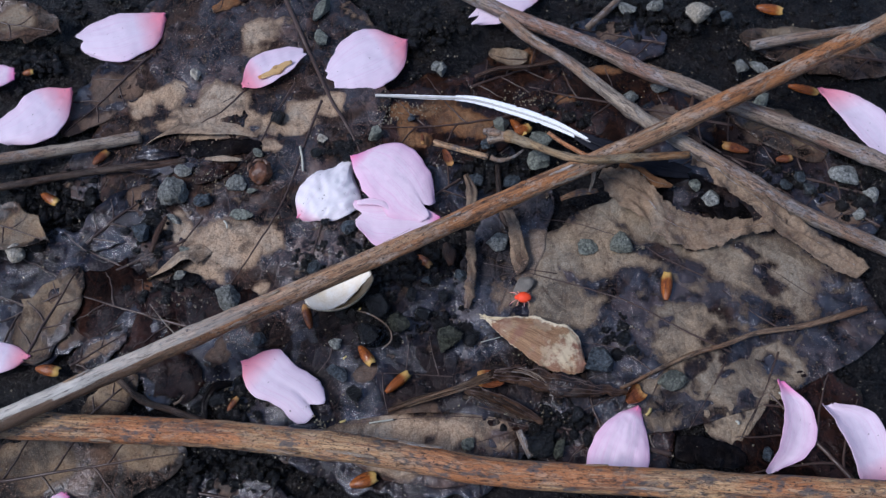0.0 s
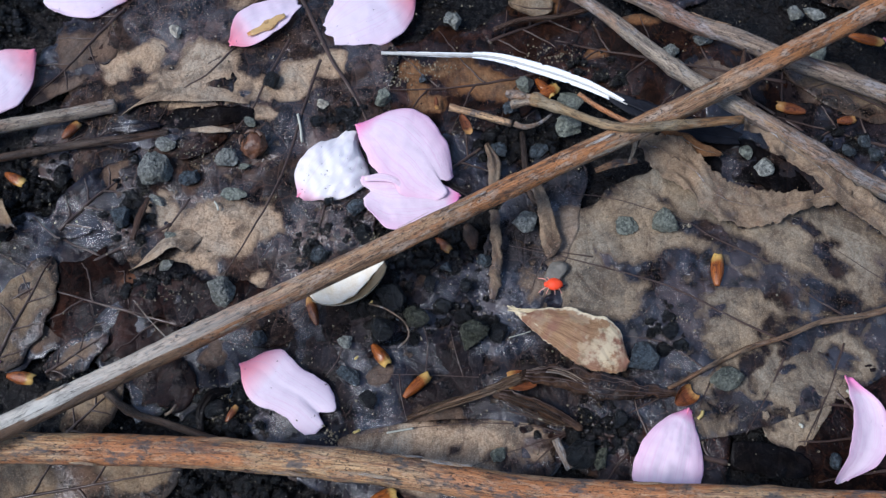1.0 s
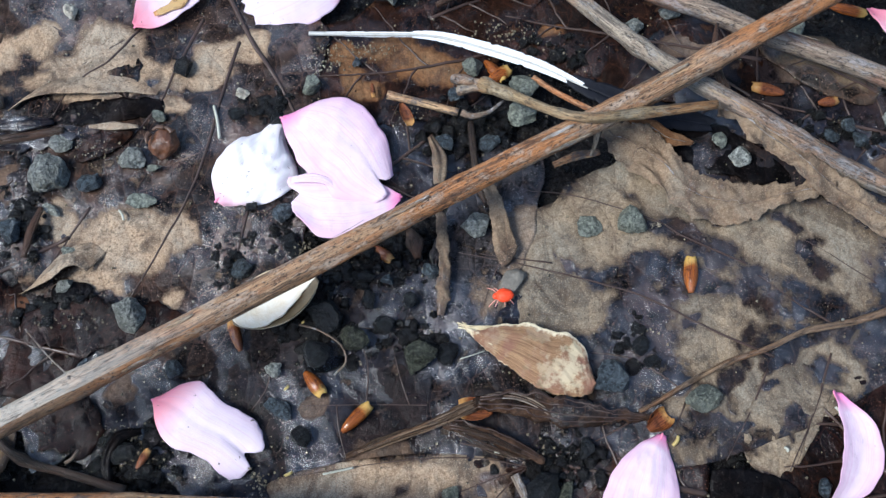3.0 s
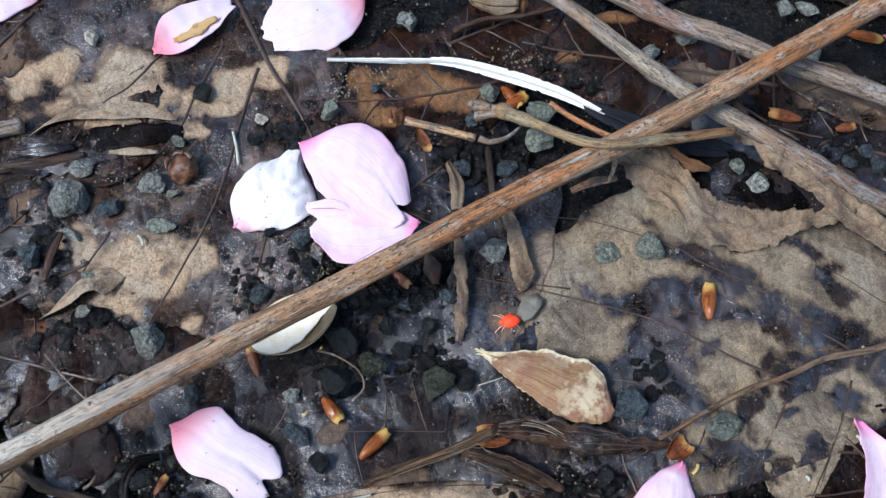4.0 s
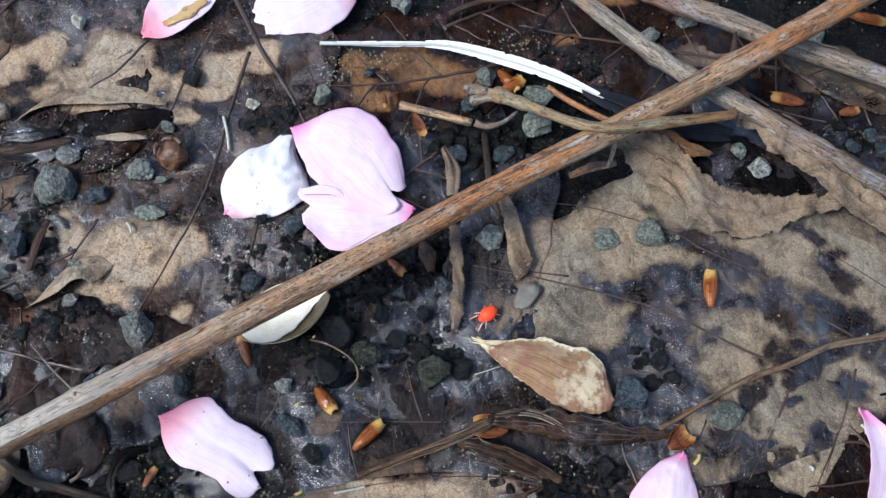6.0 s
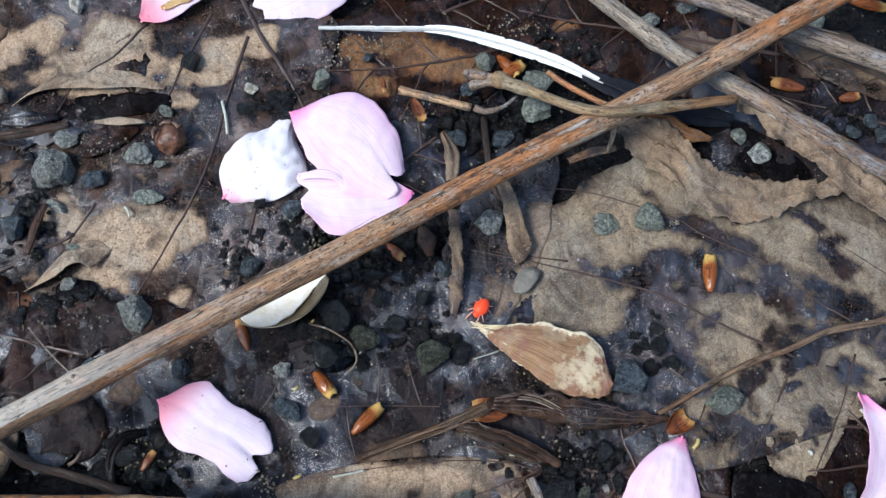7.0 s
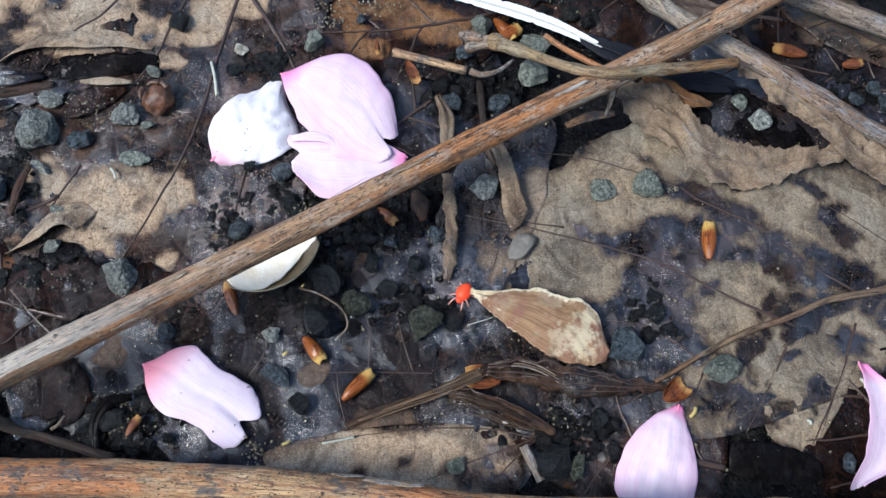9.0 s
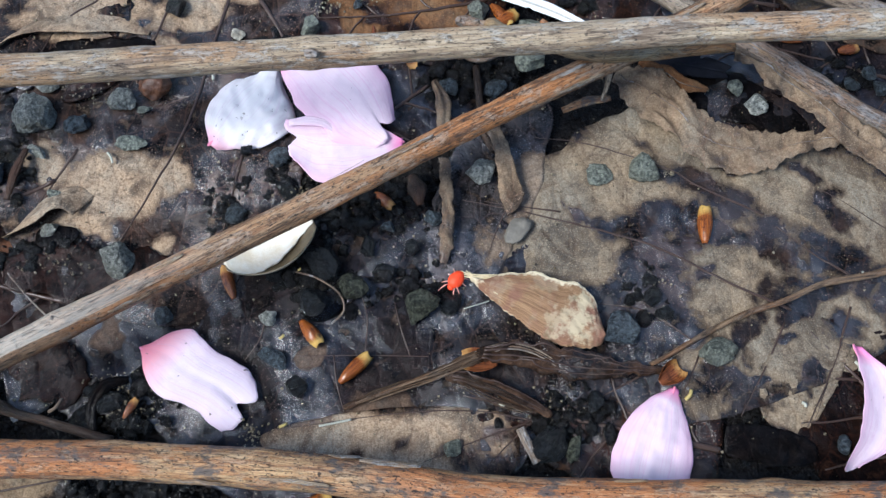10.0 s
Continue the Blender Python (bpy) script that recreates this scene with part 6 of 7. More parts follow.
# ---- stones ----
GREY, GREEN, BLUE, BLACK = "light grey speckled angular pebble", "rough grey-green angular pebble", "dark damp blue-grey pebble", "wet black pebble among crumbs"
for n, (x, y, wide, deep, mat, words) in enumerate((
        (-64.3, 16.1, 6.4, 7.2, STONE_LIGHT, GREY), (-50.4, 18.7, 4.6, 4.4, STONE_LIGHT, GREY), (-57.5, 14.3, 3.2, 4.2, STONE_BLUE, BLUE),
        (-32.8, 32.0, 2.3, 2.2, STONE_BEIGE, "small rounded beige pebble"), (-46.7, 17.2, 2.6, 1.2, STONE_GREEN, GREEN), (-59.2, -3.9, 3.4, 2.4, STONE_LIGHT, GREY),
        (-47.8, -8.8, 6.4, 5.2, STONE_LIGHT, GREY), (-69.1, 5.5, 3.8, 4.2, STONE_BLUE, BLUE), (-20.6, 33.9, 3.8, 3.6, STONE_GREEN, GREEN),
        (-30.5, -1.0, 3.4, 3.2, STONE_BLUE, BLUE), (8.6, 38.1, 3.6, 3.8, STONE_GREEN, GREEN), (17.5, 34.3, 5.4, 4.6, STONE_GREEN, GREEN),
        (17.1, 28.7, 5.4, 4.8, STONE_GREEN, GREEN), (5.3, 32.1, 3.0, 3.0, STONE_BLUE, BLUE), (8.6, 7.0, 4.8, 5.2, STONE_LIGHT, GREY),
        (35.0, 7.7, 5.2, 4.8, STONE_GREEN, GREEN), (43.7, -22.5, 5.4, 4.2, STONE_GREEN, GREEN), (29.6, -19.0, 5.4, 5.8, STONE_BLUE, BLUE),
        (51.7, 23.2, 3.0, 2.6, STONE_GREEN, GREEN), (54.8, 20.0, 4.0, 3.8, STONE_LIGHT, GREY), (-16.2, -8.9, 4.8, 6.4, STONE_WET, BLACK),
        (-11.4, -12.7, 4.2, 5.0, STONE_MOSS, "damp olive-grey lump of stone"), (-17.4, -15.0, 4.8, 4.6, STONE_WET, BLACK), (-0.7, -15.7, 5.4, 5.6, STONE_MOSS, "damp olive-grey lump of stone"),
        (3.6, -14.9, 4.2, 3.6, STONE_WET, BLACK), (-2.4, -6.1, 2.8, 2.6, STONE_WET, BLACK), (-6.2, -2.8, 2.4, 2.0, STONE_BLUE, BLUE),
        (-9.4, -6.0, 2.6, 3.8, STONE_WET, BLACK), (0.8, -0.9, 2.4, 3.0, STONE_BLUE, BLUE), (-19.1, -28.2, 3.6, 3.4, STONE_WET, BLACK),
        (-39.9, -17.6, 3.2, 3.0, STONE_BLUE, BLUE), (74.9, 26.1, 2.8, 2.6, STONE_BLUE, BLUE), (76.6, 23.5, 2.6, 3.2, STONE_BLUE, BLUE),
        (17.8, -36.3, 5.2, 6.2, STONE_WET, BLACK), (21.4, -36.8, 2.4, 4.2, STONE_MOSS, "narrow damp olive-grey pebble"), (4.0, -36.8, 2.8, 2.4, STONE_GREEN, GREEN),
        (25.1, -30.1, 3.6, 2.4, STONE_WET, BLACK), (60.9, -36.0, 2.8, 2.8, STONE_BLUE, BLUE), (-6.6, -10.2, 3.4, 2.8, STONE_WET, BLACK),
        (-24.1, 8.9, 3.6, 3.2, STONE_BLUE, BLUE), (-10.6, 3.5, 4.0, 3.6, STONE_WET, BLACK),
        (-22.4, 3.5, 4.6, 3.0, STONE_WET, BLACK), (3.1, 22.7, 3.4, 3.0, STONE_BLUE, BLUE), (10.8, 22.8, 4.2, 3.0, STONE_BLUE, BLUE),
        (-12.7, 38.8, 1.8, 1.8, STONE_BLUE, BLUE), (-26.3, 26.8, 3.2, 2.6, STONE_WET, BLACK), (-33.5, 27.8, 3.0, 2.4, STONE_WET, BLACK),
        (-43.7, 37.1, 3.8, 3.6, STONE_WET, BLACK), (-54.1, -17.1, 2.4, 2.0, STONE_BLUE, BLUE), (-45.9, -30.7, 3.4, 4.0, STONE_WET, BLACK),
        (34.5, -14.0, 3.0, 3.2, STONE_WET, BLACK), (36.1, -16.3, 2.6, 2.4, STONE_WET, BLACK), (-6.7, 54.0, 4.2, 3.2, STONE_LIGHT, GREY),
        (38.5, 47.1, 3.4, 3.0, STONE_LIGHT, GREY), (45.5, 50.0, 4.2, 2.6, STONE_LIGHT, GREY), (68.4, 46.4, 6.0, 3.0, STONE_GREEN, GREEN),
        (-65.4, 48.7, 3.6, 2.6, STONE_BEIGE, "beige rounded pebble on a leaf"), (69.1, 56.9, 5.0, 2.6, STONE_LIGHT, GREY), (-57.8, 14.8, 3.0, 2.6, STONE_BLUE, BLUE),
        (-37.5, 70.3, 8.0, 3.4, STONE_GREEN, "flat smooth grey-green stone"), (-36.7, 61.6, 5.0, 3.2, STONE_GREEN, "flat smooth grey-green stone"), (-7.2, 54.4, 3.6, 2.8, STONE_LIGHT, GREY),
        (56.2, 73.1, 7.0, 5.6, STONE_BEIGE, "chalky cream-white rough stone"), (84.3, 27.2, 5.0, 7.0, STONE_LIGHT, GREY), (89.9, 22.5, 3.6, 3.0, STONE_LIGHT, GREY),
        (38.7, 74.1, 5.0, 3.0, STONE_LIGHT, GREY), (45.7, 74.9, 4.0, 3.6, STONE_LIGHT, GREY), (62.9, 72.3, 3.6, 3.2, STONE_BLUE, BLUE), (64.8, 56.6, 3.6, 3.2, STONE_LIGHT, GREY),
        (71.5, 24.0, 3.0, 3.0, STONE_BLUE, BLUE), (86.5, 17.5, 3.0, 2.4, STONE_LIGHT, GREY), (-69.8, 6.2, 3.6, 4.2, STONE_BLUE, BLUE), (-95.8, -0.6, 5.0, 4.0, STONE_BEIGE, "mossy tan rough stone"))):
    stone(x, y, wide, deep, mat, words, n + 1, turn=(n * 47) % 180, angular=0.75 if n % 3 else 0.4)
for n, (x, y, wide, deep, mat) in enumerate((
        (-47.1, 27.4, 3.0, 2.0, STONE_GREEN), (-48.2, 11.1, 5.4, 2.8, STONE_GREEN), (-58.3, 1.7, 5.2, 2.4, STONE_GREEN), (27.8, 7.0, 4.4, 4.0, STONE_GREEN),
        (-63.2, 9.6, 3.6, 1.6, STONE_LIGHT), (-24.2, -17.7, 2.8, 2.4, STONE_LIGHT), (-22.9, -23.7, 5.0, 2.6, STONE_BLUE), (-63.4, 22.1, 4.4, 4.0, STONE_LIGHT))):
    stone(x, y, wide, deep, mat, "flat grey grit flake pressed into a leaf", n + 60, 0.9, (n * 31) % 60 - 30, 0.2)
STONE_SMOOTH = plain_material("smooth_grey_stone", (0.10, 0.092, 0.076), (0.18, 0.162, 0.13), 700, 0.6, 0.3)
stone(14.0, -3.0, 3.4, 5.6, STONE_SMOOTH, "smooth flat grey-brown pebble", 91, 1.6, -35, 0.25, angular=0.2)
stone(-29.4, 9.9, 2.2, 1.4, STONE_WET, "wet black crumb of soil at a petal rim", 93, 1.2, 20, 0.1, layer=1.4)


# ---- a round brown nut ----
def build_nut(x, y):
    skin = plain_material("brown_nut_skin", (0.03, 0.013, 0.008), (0.18, 0.075, 0.035), 520, 0.4, 0.7)
    rim_mat = plain_material("dark_nut_rim", (0.05, 0.025, 0.015), (0.12, 0.06, 0.03), 900, 0.4, 0.3)
    ob = thing("nut", x, y, lie(x, y) + 0.8, "small round brown nut with a split cap", "nut")
    data = lump("body", (5.6, 5.4, 4.2), skin, 7, 0.2)
    part("body", data, ob, at=pose(0, 0, 1.6 * MM))
    for k, a in enumerate((80, 150, 35)):
        line = glide([(2.3 * math.cos(radians(a + b)), 2.3 * math.sin(radians(a + b)), 2.6 + 0.7 * math.sin(radians(b * 2 + 40))) for b in (0, 25, 50)], 4)
        part("cap_lobe", tube("cap_lobe", line, lambda u: 0.55 - 0.35 * u, rim_mat, 8, 0.2, k), ob)


build_nut(-45.3, 21.3)


# ---- the opened seed husk ----
def build_husk(foot, tip, half):
    """A pale boat-shaped seed husk, open upwards, its lining chalk white on one side."""
    shell = plain_material("pale_husk_shell", (0.50, 0.41, 0.27), (0.70, 0.60, 0.43), 500, 0.4, 0.2)
    chalk = plain_material("chalk_white_lining", (0.78, 0.66, 0.45), (0.94, 0.90, 0.79), 330, 0.55, 0.5)
    dull = plain_material("olive_husk_lining", (0.10, 0.07, 0.033), (0.21, 0.155, 0.082), 500, 0.3, 0.2)
    foot, tip = Vector((*foot, 0)), Vector((*tip, 0))
    axis = tip - foot
    length, heading = axis.length, math.degrees(math.atan2(axis.y, axis.x))
    ob = thing("seed_husk", foot.x, foot.y, lie(foot.x, foot.y) + 0.4, "open cream-white seed husk lying like a boat", "seed husk", turn=heading)

    def bowl(u, v, deep, wide):
        w = half * wide * max(0.0, math.sin(math.pi * (0.02 + 0.96 * u))) ** 0.55
        return (length * u, w * v, 0.4 + deep * (1 - math.sin(math.pi * (0.05 + 0.9 * u)) * max(0.0, 1 - v * v) ** 0.5))
    for name, mat, deep, wide, lo, hi, lift in (("shell", shell, 4.0, 1.0, -1, 1, 0.0), ("dull_lining", dull, 3.6, 0.965, -1.0, 0.1, 0.35), ("white_lining", chalk, 2.8, 0.95, -0.8, 1.0, 1.0)):
        pts, tags = [], []
        for i in range(31):
            row = []
            for j in range(21):
                v = lo + (hi - lo) * j / 20
                if name == "white_lining":
                    shore = -0.93 + 1.15 * max(0.0, i / 30 - 0.2) + 0.12 * noise.noise(Vector((i * 0.3, 0, 0))) + 0.1 * noise.noise(Vector((i * 0.9, 4, 0)))
                    v = shore + (hi - shore) * j / 20
                x, y, z = bowl(i / 30, v, deep, wide)
                row.append((x, y, z + lift))
            pts.append(row)
            tags.append([(i / 30, j / 20, 0) for j in range(21)])
        part(name, sheet(name, pts, mat, tags, 0.25), ob)


build_husk((-30.6, -10.4), (-17.6, -3.2), 4.5)


# ---- the dry bract ----
def build_bract():
    s = Shader("dry_bract")
    g = s.grain()
    along, across, edge = s.split(g)
    p = s.local()
    fibre = s.noise(s.stretch(g, (1.6, 60.0, 1.0)), 1.0, 5, 0.75, 0.05)
    patch = s.noise(p, 190, 4, 0.6, 0.5)
    colour = s.mix(s.ramp(fibre, (0.38, 0), (0.62, 1)), (0.125, 0.06, 0.032), (0.37, 0.225, 0.115))
    colour = s.mix(s.ramp(patch, (0.47, 0), (0.62, 0.7)), colour, (0.21, 0.095, 0.066))
    paling = s.math("MULTIPLY", s.ramp(s.noise(p, 280, 5, 0.7), (0.50, 0), (0.58, 0.8)), s.ramp(along, (0.5, 0.25), (0.72, 0.9), (0.84, 0.7), (0.92, 0.0)))
    colour = s.mix(paling, colour, (0.58, 0.50, 0.33))
    colour = s.mix(s.math("MULTIPLY", s.ramp(s.noise(p, 700, 3, 0.7), (0.58, 0), (0.66, 0.6)), s.ramp(along, (0.3, 0), (0.6, 1))), colour, (0.20, 0.165, 0.09))
    rim = s.math("ADD", edge, s.math("MULTIPLY", s.math("SUBTRACT", s.noise(p, 800, 4, 0.7), 0.5), 2.2))
    colour = s.mix(s.ramp(rim, (0.45, 0), (0.8, 0.95)), colour, (0.72, 0.62, 0.42))
    s.done(colour, 0.55, s.bump(fibre, 0.6, 0.2, s.bump(patch, 0.3, 0.3, s.bump(s.noise(p, 900, 4, 0.7), 0.6, 0.25))), specular_ior_level=0.2)
    straw = plain_material("straw_fibre", (0.46, 0.37, 0.21), (0.68, 0.58, 0.38), 600, 0.6, 0.2)

    def tags(u, v, run, across):
        top = max(0.0, 1 - v / (0.09 + 0.09 * math.sin(math.pi * min(1, u * 1.3)))) if u < 0.86 else 0.0
        return (u, v, max(top, 1 - u * 7, (v - 0.95) * 9 if v > 0.95 else 0.0))
    ob = membrane("dry_bract", [(6.6, -11.2, 2.2), (8.8, -11.5, 2.6), (11.0, -10.9, 2.9), (14.5, -10.6, 3.1), (17.0, -10.7, 3.2), (20.4, -11.9, 3.2), (22.7, -12.2, 3.1), (25.2, -14.4, 2.9), (25.9, -17.0, 2.7), (26.7, -20.0, 2.4)],
                  [(6.5, -11.5, 2.0), (9.2, -14.3, 2.1), (11.8, -16.4, 2.2), (15.1, -19.0, 2.3), (18.4, -21.2, 2.3), (20.9, -22.0, 2.3), (24.3, -22.1, 2.2), (26.0, -21.7, 2.1), (26.7, -20.4, 2.1)],
                  s.mat, "dry brown leaf-shaped bract with frayed straw-coloured tip", "bract", seed=61, wrinkle=0.16, belly=0.9, rag=0.055, thick=0.16, fine=0.24, veins=0, tags_of=tags)
    rnd = random.Random(5)
    base = Vector((6.8, -11.3, 2.4)) - Vector(ob.location) / MM
    for k in range(11):
        y0, y1 = rnd.uniform(-0.5, 0.5), (k - 5) * 0.34
        line = glide([base + Vector(q) for q in ((-1.9 + rnd.uniform(0, 1.6), y0 + 0.8, -0.5), (0.4, y0 * 0.4 + y1 * 0.2, 0.1), (2.0, y1 * 0.55 - 0.6, 0.4), (3.8, y1 * 0.9 - 1.3, 0.7))], 2)
        part("fibre", tube("fibre", line, 0.10, straw, 6), ob)


build_bract()


# ---- the feather ----
def build_feather():
    white = plain_material("white_barbs", (0.74, 0.77, 0.80), (0.88, 0.90, 0.92), 700, 0.55, 0.25)
    black = plain_material("black_barbs", (0.005, 0.006, 0.009), (0.012, 0.013, 0.019), 700, 0.6, 0.25, 0.15)
    horn = plain_material("feather_shaft", (0.36, 0.35, 0.31), (0.52, 0.52, 0.49), 600, 0.4, 0.15)
    line = [(-21.5, 44.2, 2.0), (-9.5, 43.5, 2.8), (0.7, 43.0, 3.2), (9.8, 40.6, 3.2), (19.8, 36.9, 3.2), (29.5, 32.0, 3), (39.7, 27.7, 2.4), (52.2, 25.4, 1.8)]
    mid, path = local_line(line, 4.0)
    ob = thing("feather", *mid, "slim feather, white then black towards its tip, on dark litter", "feather")
    part("shaft", tube("shaft", path[:int(len(path) * 0.68)], lambda u: 0.30 * (1 - 0.7 * u) + 0.08, horn, 8), ob)
    count = len(path)
    rnd = random.Random(9)

    def vane(name, mat, lo, hi, wide, narrow):
        """Barb by barb: narrow slats set slanting along the shaft."""
        for side, reach in ((1, wide), (-1, narrow)):
            rows, tags = [], []
            first, last = int(lo * count), min(count - 2, int(hi * count))
            for i in range(first, last + 1):
                p = path[i]
                ahead = (path[i + 1] - path[i - 1 if i else 0]).normalized()
                across = Vector((-ahead.y, ahead.x, 0)) * side
                w = (i - first) / max(1, last - first)
                swell = reach * math.sin(math.pi * (0.08 + 0.86 * w)) ** 0.6 * rnd.uniform(0.95, 1.03) * (1 - 0.8 * max(0.0, noise.noise(Vector((i * 0.16, side, 2.0))) - 0.25))
                row = []
                for j in range(6):
                    q = p + (across * 0.95 + ahead * 0.9) * (swell * j / 5)
                    row.append(tuple(q + Vector((0, 0, 0.05 + 0.35 * (j / 5) ** 2 * side))))
                rows.append(row)
                tags.append([(i, j, 0) for j in range(6)])
            part(name, sheet(name, rows if side > 0 else [r[::-1] for r in rows], mat, tags, 0.08), ob)
    vane("downy_vane", white, 0.04, 0.30, 0.38, 0.34)
    vane("white_vane", white, 0.24, 0.66, 1.35, 1.0)
    vane("black_vane", black, 0.62, 0.97, 3.0, 2.2)


build_feather()


# ---- pale flecks ----
fleck_mat = plain_material("pale_plant_fleck", (0.30, 0.30, 0.24), (0.48, 0.48, 0.40), 900, 0.5, 0.2)
yellow_mat = plain_material("yellow_plant_fleck", (0.34, 0.25, 0.07), (0.50, 0.40, 0.16), 900, 0.5, 0.2)
for k, (a, b, r, mat, words) in enumerate((
        ((-37.5, 29.3), (-36.0, 22.9), 0.34, fleck_mat, "pale green-white stem fleck on a leaf vein"), ((-15.5, -33.8), (-10.9, -32.8), 0.26, fleck_mat, "thin straw fleck on a leaf rim"),
        ((-51.7, 9.4), (-50.7, 7.6), 0.28, fleck_mat, "tiny pale fleck on a tan leaf"), ((67.3, -10.1), (68.2, -9.3), 0.35, fleck_mat, "tiny white fleck on a vein"),
        ((38.2, -29.6), (39.2, -28.2), 0.4, yellow_mat, "tiny yellow curl by a petal"), ((-21.2, -34.0), (-20.2, -33.5), 0.32, yellow_mat, "tiny round yellow crumb"),
        ((-22.1, -20.8), (-21.6, -20.3), 0.28, yellow_mat, "tiny round yellow crumb"), ((64.5, -23.6), (65.0, -25.1), 0.35, fleck_mat, "translucent pale fleck by a petal"),
        ((5.6, -15.9), (9.5, -14.6), 0.12, fleck_mat, "hair-thin white thread on a wet leaf"), ((-20.1, -10.3), (-19.6, -9.8), 0.32, yellow_mat, "tiny tan crumb by a husk"),
        ((55.4, -29.9), (55.8, -30.5), 0.35, fleck_mat, "tiny white fleck on a tan leaf"), ((10.8, -30.4), (11.4, -30.5), 0.3, fleck_mat, "tiny white grain on a fibrous strip"))):
    mid = ((a[0] + b[0]) / 2 + 0.2, (a[1] + b[1]) / 2)
    twig("plant_fleck", [(*a, lie(*a) + 1.3), (*mid, lie(*mid) + 1.5), (*b, lie(*b) + 1.3)], 0.72 * r, mat, words, "plant fleck", 0.2, k, sides=8, steps=4)


# ---- a film of water round a stone ----
def build_drop(x, y, wide, deep, high):
    s = Shader("clear_water")
    s.done((1, 1, 1), 0.02, transmission_weight=1.0, ior=1.33)
    verts, faces = [(0, 0, high)], []
    for i in range(1, 9):
        for k in range(36):
            a, u = 2 * math.pi * k / 36, i / 8
            r = u * (1 + 0.12 * noise.noise(Vector((math.cos(a), math.sin(a), 4.0))))
            verts.append((wide * r * math.cos(a), deep * r * math.sin(a), high * (1 - u ** 4)))
    for k in range(36):
        faces.append((0, 1 + k, 1 + (k + 1) % 36))
        for i in range(7):
            a, b = 1 + i * 36 + k, 1 + i * 36 + (k + 1) % 36
            faces.append((a, a + 36, b + 36, b))
    faces.append(tuple(1 + 7 * 36 + k for k in range(35, -1, -1)))
    ob = new("water_drop", make_mesh("water_drop", verts, faces, s.mat))
    ob.matrix_basis = pose(x * MM, y * MM, (lie(x, y) + 0.75) * MM)
    ob.visible_shadow = False
    tagged(ob, "clear shallow film of water round a black stone", "water drop")


build_drop(-16.2, -15.5, 3.4, 2.6, 0.5)


# ---- the red mite ----
def build_mite():
    s = Shader("red_velvet")
    p = s.local()
    pile, fuzz = s.noise(p, 1500, 3), s.noise(p, 4500, 2)
    s.done(s.mix(pile, (0.70, 0.035, 0.006), (0.90, 0.085, 0.014)), 0.6, s.bump(pile, 0.5, 0.12, s.bump(fuzz, 0.5, 0.05)))
    s2 = Shader("pale_red_legs")
    s2.done(s2.mix(s2.noise(s2.local(), 3000, 2), (0.66, 0.22, 0.16), (0.80, 0.42, 0.34)), 0.45)
    ob = thing("red_mite", 14, -5.8, 1.5, "bright red velvet mite crawling over the wet leaf", "mite")

    def blob(name, at, size, dimple):
        bm = bmesh.new()
        bmesh.ops.create_icosphere(bm, subdivisions=4, radius=1.0)
        for v in bm.verts:
            c = v.co.copy()
            c *= 1 + 0.04 * noise.noise(c * 3) - dimple * math.exp(-((abs(c.y) - 0.62) / 0.2) ** 2 - (c.x / 0.5) ** 2) * (c.z > 0)
            c.y *= 1 + 0.14 * c.x
            v.co = Vector((c.x * size[0] + at[0], c.y * size[1] + at[1], c.z * size[2] + at[2])) * MM
        data = bpy.data.meshes.new(name)
        bm.to_mesh(data)
        bm.free()
        data.polygons.foreach_set("use_smooth", [True] * len(data.polygons))
        data.materials.append(s.mat)
        return part(name, data, ob)
    blob("abdomen", (-0.25, 0, 1.05), (1.5, 1.15, 0.85), 0.08)
    blob("head", (1.25, 0, 0.85), (0.5, 0.5, 0.4), 0.0)
    legs = []
    for x, reach, turn in ((1.05, 1.8, 26), (0.7, 1.25, 60), (-0.1, 1.15, 105), (-0.6, 1.3, 140)):
        for side in (1, -1):
            line = glide([(0, 0, 0), (0.35 * reach, 0, 0.35), (0.75 * reach, 0, -0.15), (reach, 0, -0.72)], 8)
            data = tube("leg", line, lambda u: 0.10 - 0.04 * u, s2.mat, 8, 0.1)
            leg = part("leg", data, ob)
            legs.append((leg, x, side * 0.55, turn * side))
    return ob, legs


mite, mite_legs = build_mite()

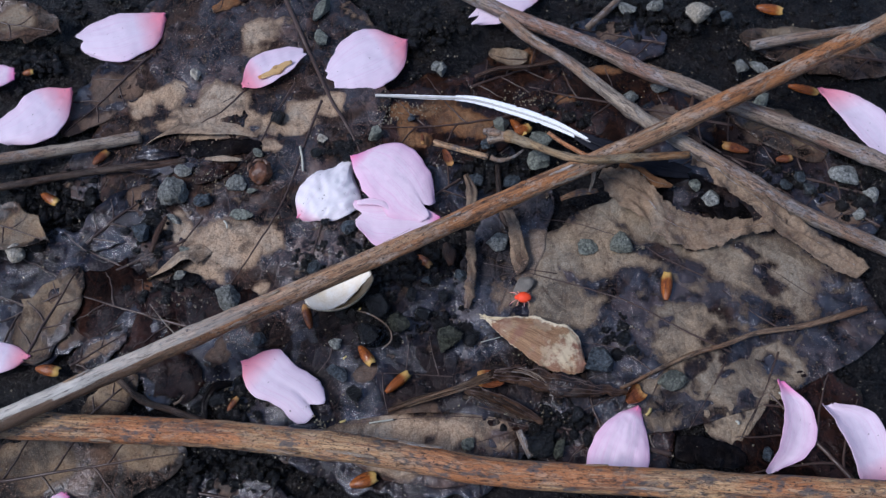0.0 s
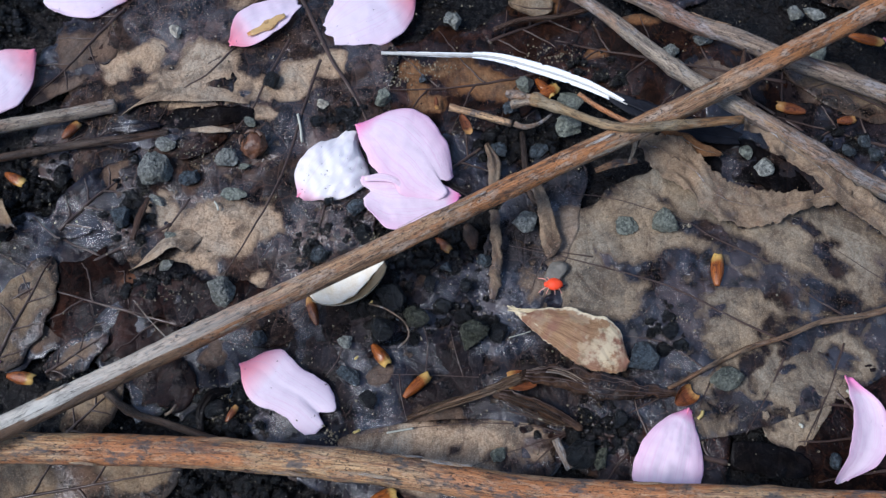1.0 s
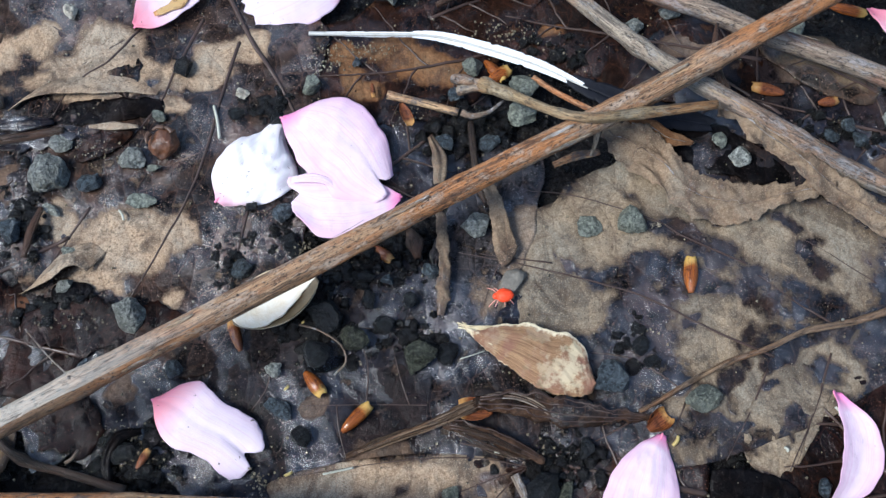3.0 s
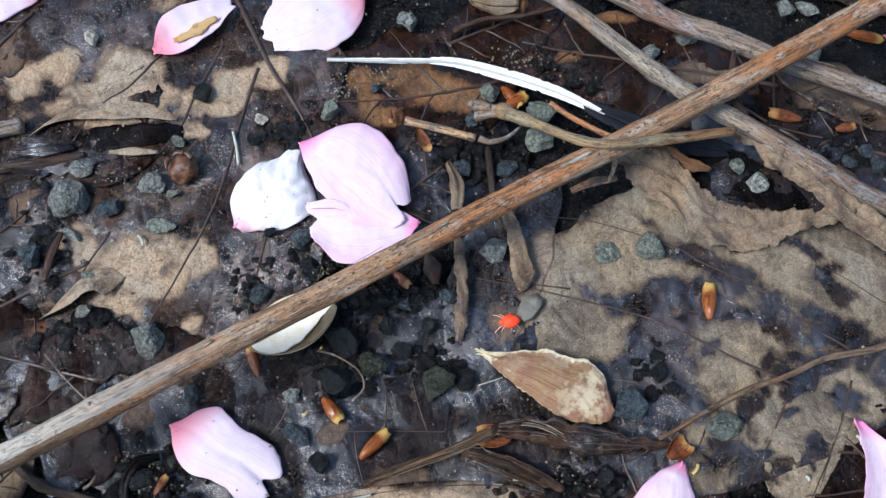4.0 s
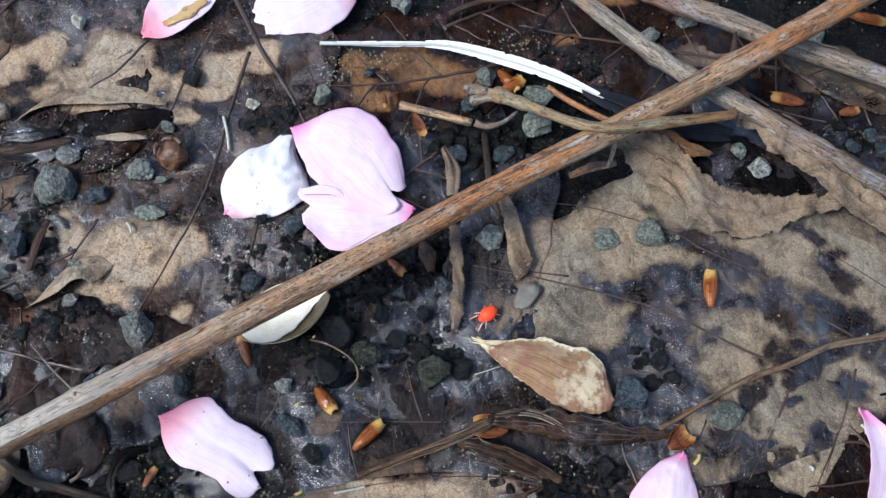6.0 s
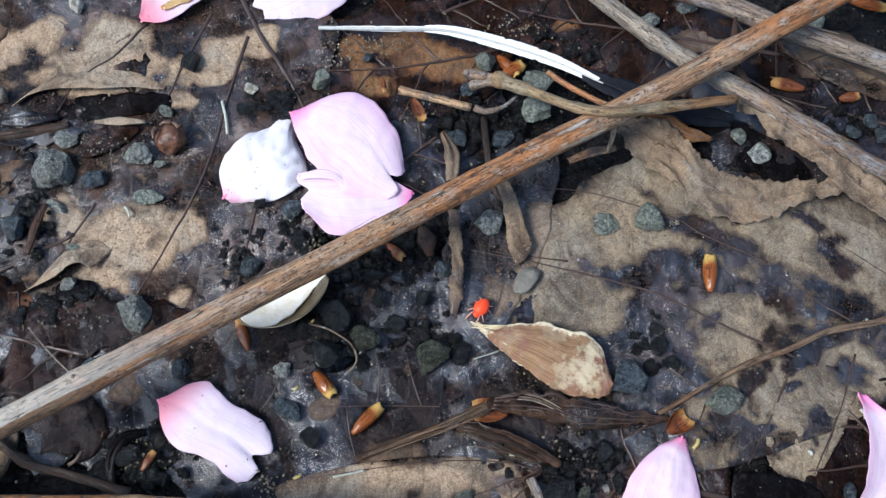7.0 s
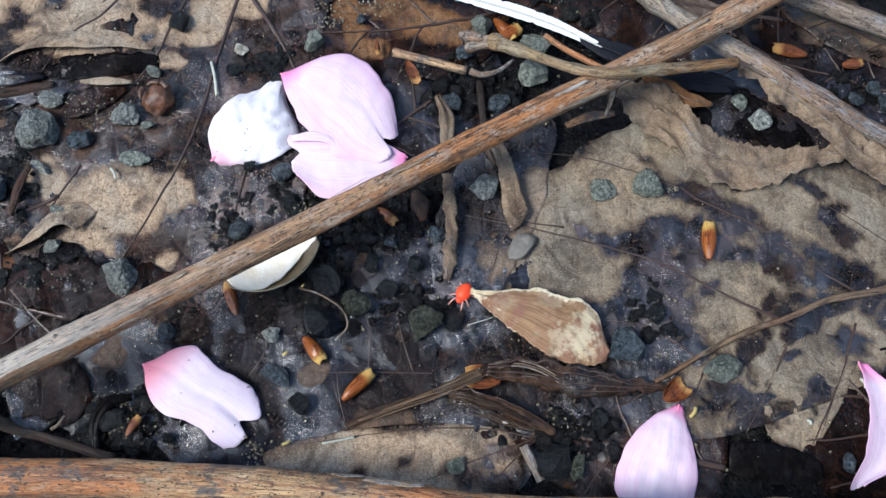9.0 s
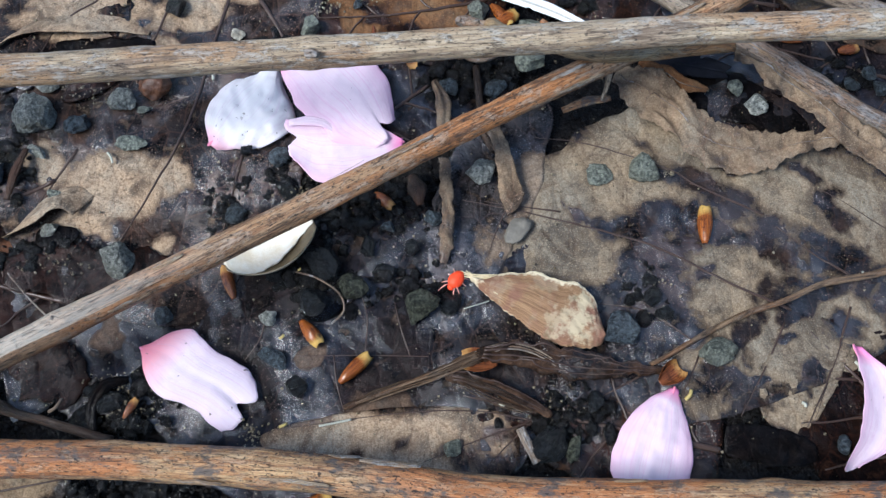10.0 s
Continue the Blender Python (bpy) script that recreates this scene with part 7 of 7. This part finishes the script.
# ---- the stick that is pushed in at the end ----
STICK_HIGH = 24.0
stick = thing("loose_stick", 0, 0, 0, "straight weathered tan stick held over the litter", "stick")
stick_line = glide([(-150, 0, 0), (-60, -0.6, 0), (-20, 0, 0), (40, 0.8, 0), (95, 0, 0), (160, 1, 0)], 0.9)
part("stem", tube("stem", stick_line, lambda u: 2.3 - 0.25 * u, BARK_STICK, 18, 0.1, 21, [(0.42, 0.12, 1.6), (0.66, 0.14, 1.5), (0.8, 0.1, 1.2)]), stick)
part("knot", tube("knot", glide([(-20, -1.2, 1.6), (-19, -1.6, 2.2), (-18.5, -2.0, 2.3)], 4), lambda u: 0.8 - 0.4 * u, BARK_GREY, 10, 0.2, 2), stick)


def motions():
    """The mite's crawl, its legs' steps, and the stick's way in."""
    crawl = [(0.0, 14.0, -5.8, 180), (1.0, 13.6, -5.6, 180), (2.0, 13.3, -5.6, 181), (3.0, 12.7, -5.5, 183), (3.2, 12.5, -5.5, 183), (4.5, 9.6, -5.4, 188), (5.0, 8.8, -5.8, 193), (5.5, 8.2, -6.0, 205),
             (7.0, 6.8, -7.8, 232), (7.5, 6.2, -9.0, 238), (8.0, 5.7, -9.7, 240), (8.5, 5.2, -10.5, 240), (9.0, 5.0, -11.0, 238), (9.5, 4.7, -11.1, 236), (10.0, 4.3, -11.6, 234)]
    walk(mite, [(t, pose(x * MM, y * MM, (lie(x, y) + 0.95) * MM, 0, 0, turn)) for t, x, y, turn in crawl])
    for k, (leg, x, y, turn) in enumerate(mite_legs):
        steps = []
        for i in range(51):
            t = i * 0.2
            stride = 11 if 2.8 < t < 9.4 else 3
            swing = stride * math.sin(2 * math.pi * 1.1 * t + (k % 2) * math.pi + (k // 2) * 1.6)
            steps.append((t, pose(x * MM, y * MM, 0.85 * MM, 0, 0, turn + swing)))
        walk(leg, steps)
    away = pose(0, 140 * MM, 30 * MM, 0, 0, 5)
    way = [(0.0, away), (9.4, away)]
    for t, x, y, turn in STICK:
        way.append((t, pose(x * MM, y * MM, STICK_HIGH * MM, 0, 0, turn)))
    walk(stick, way)


STICK = [
    (9.62, 4.0, 64.3, 5.9),
    (9.7, 3.9, 12.6, 5.3),
    (9.8, 3.1, 18.1, 4.1),
    (9.9, 3.1, 17.0, 4.1),
    (10, 3.1, 15.7, 4.1),
]
motions()
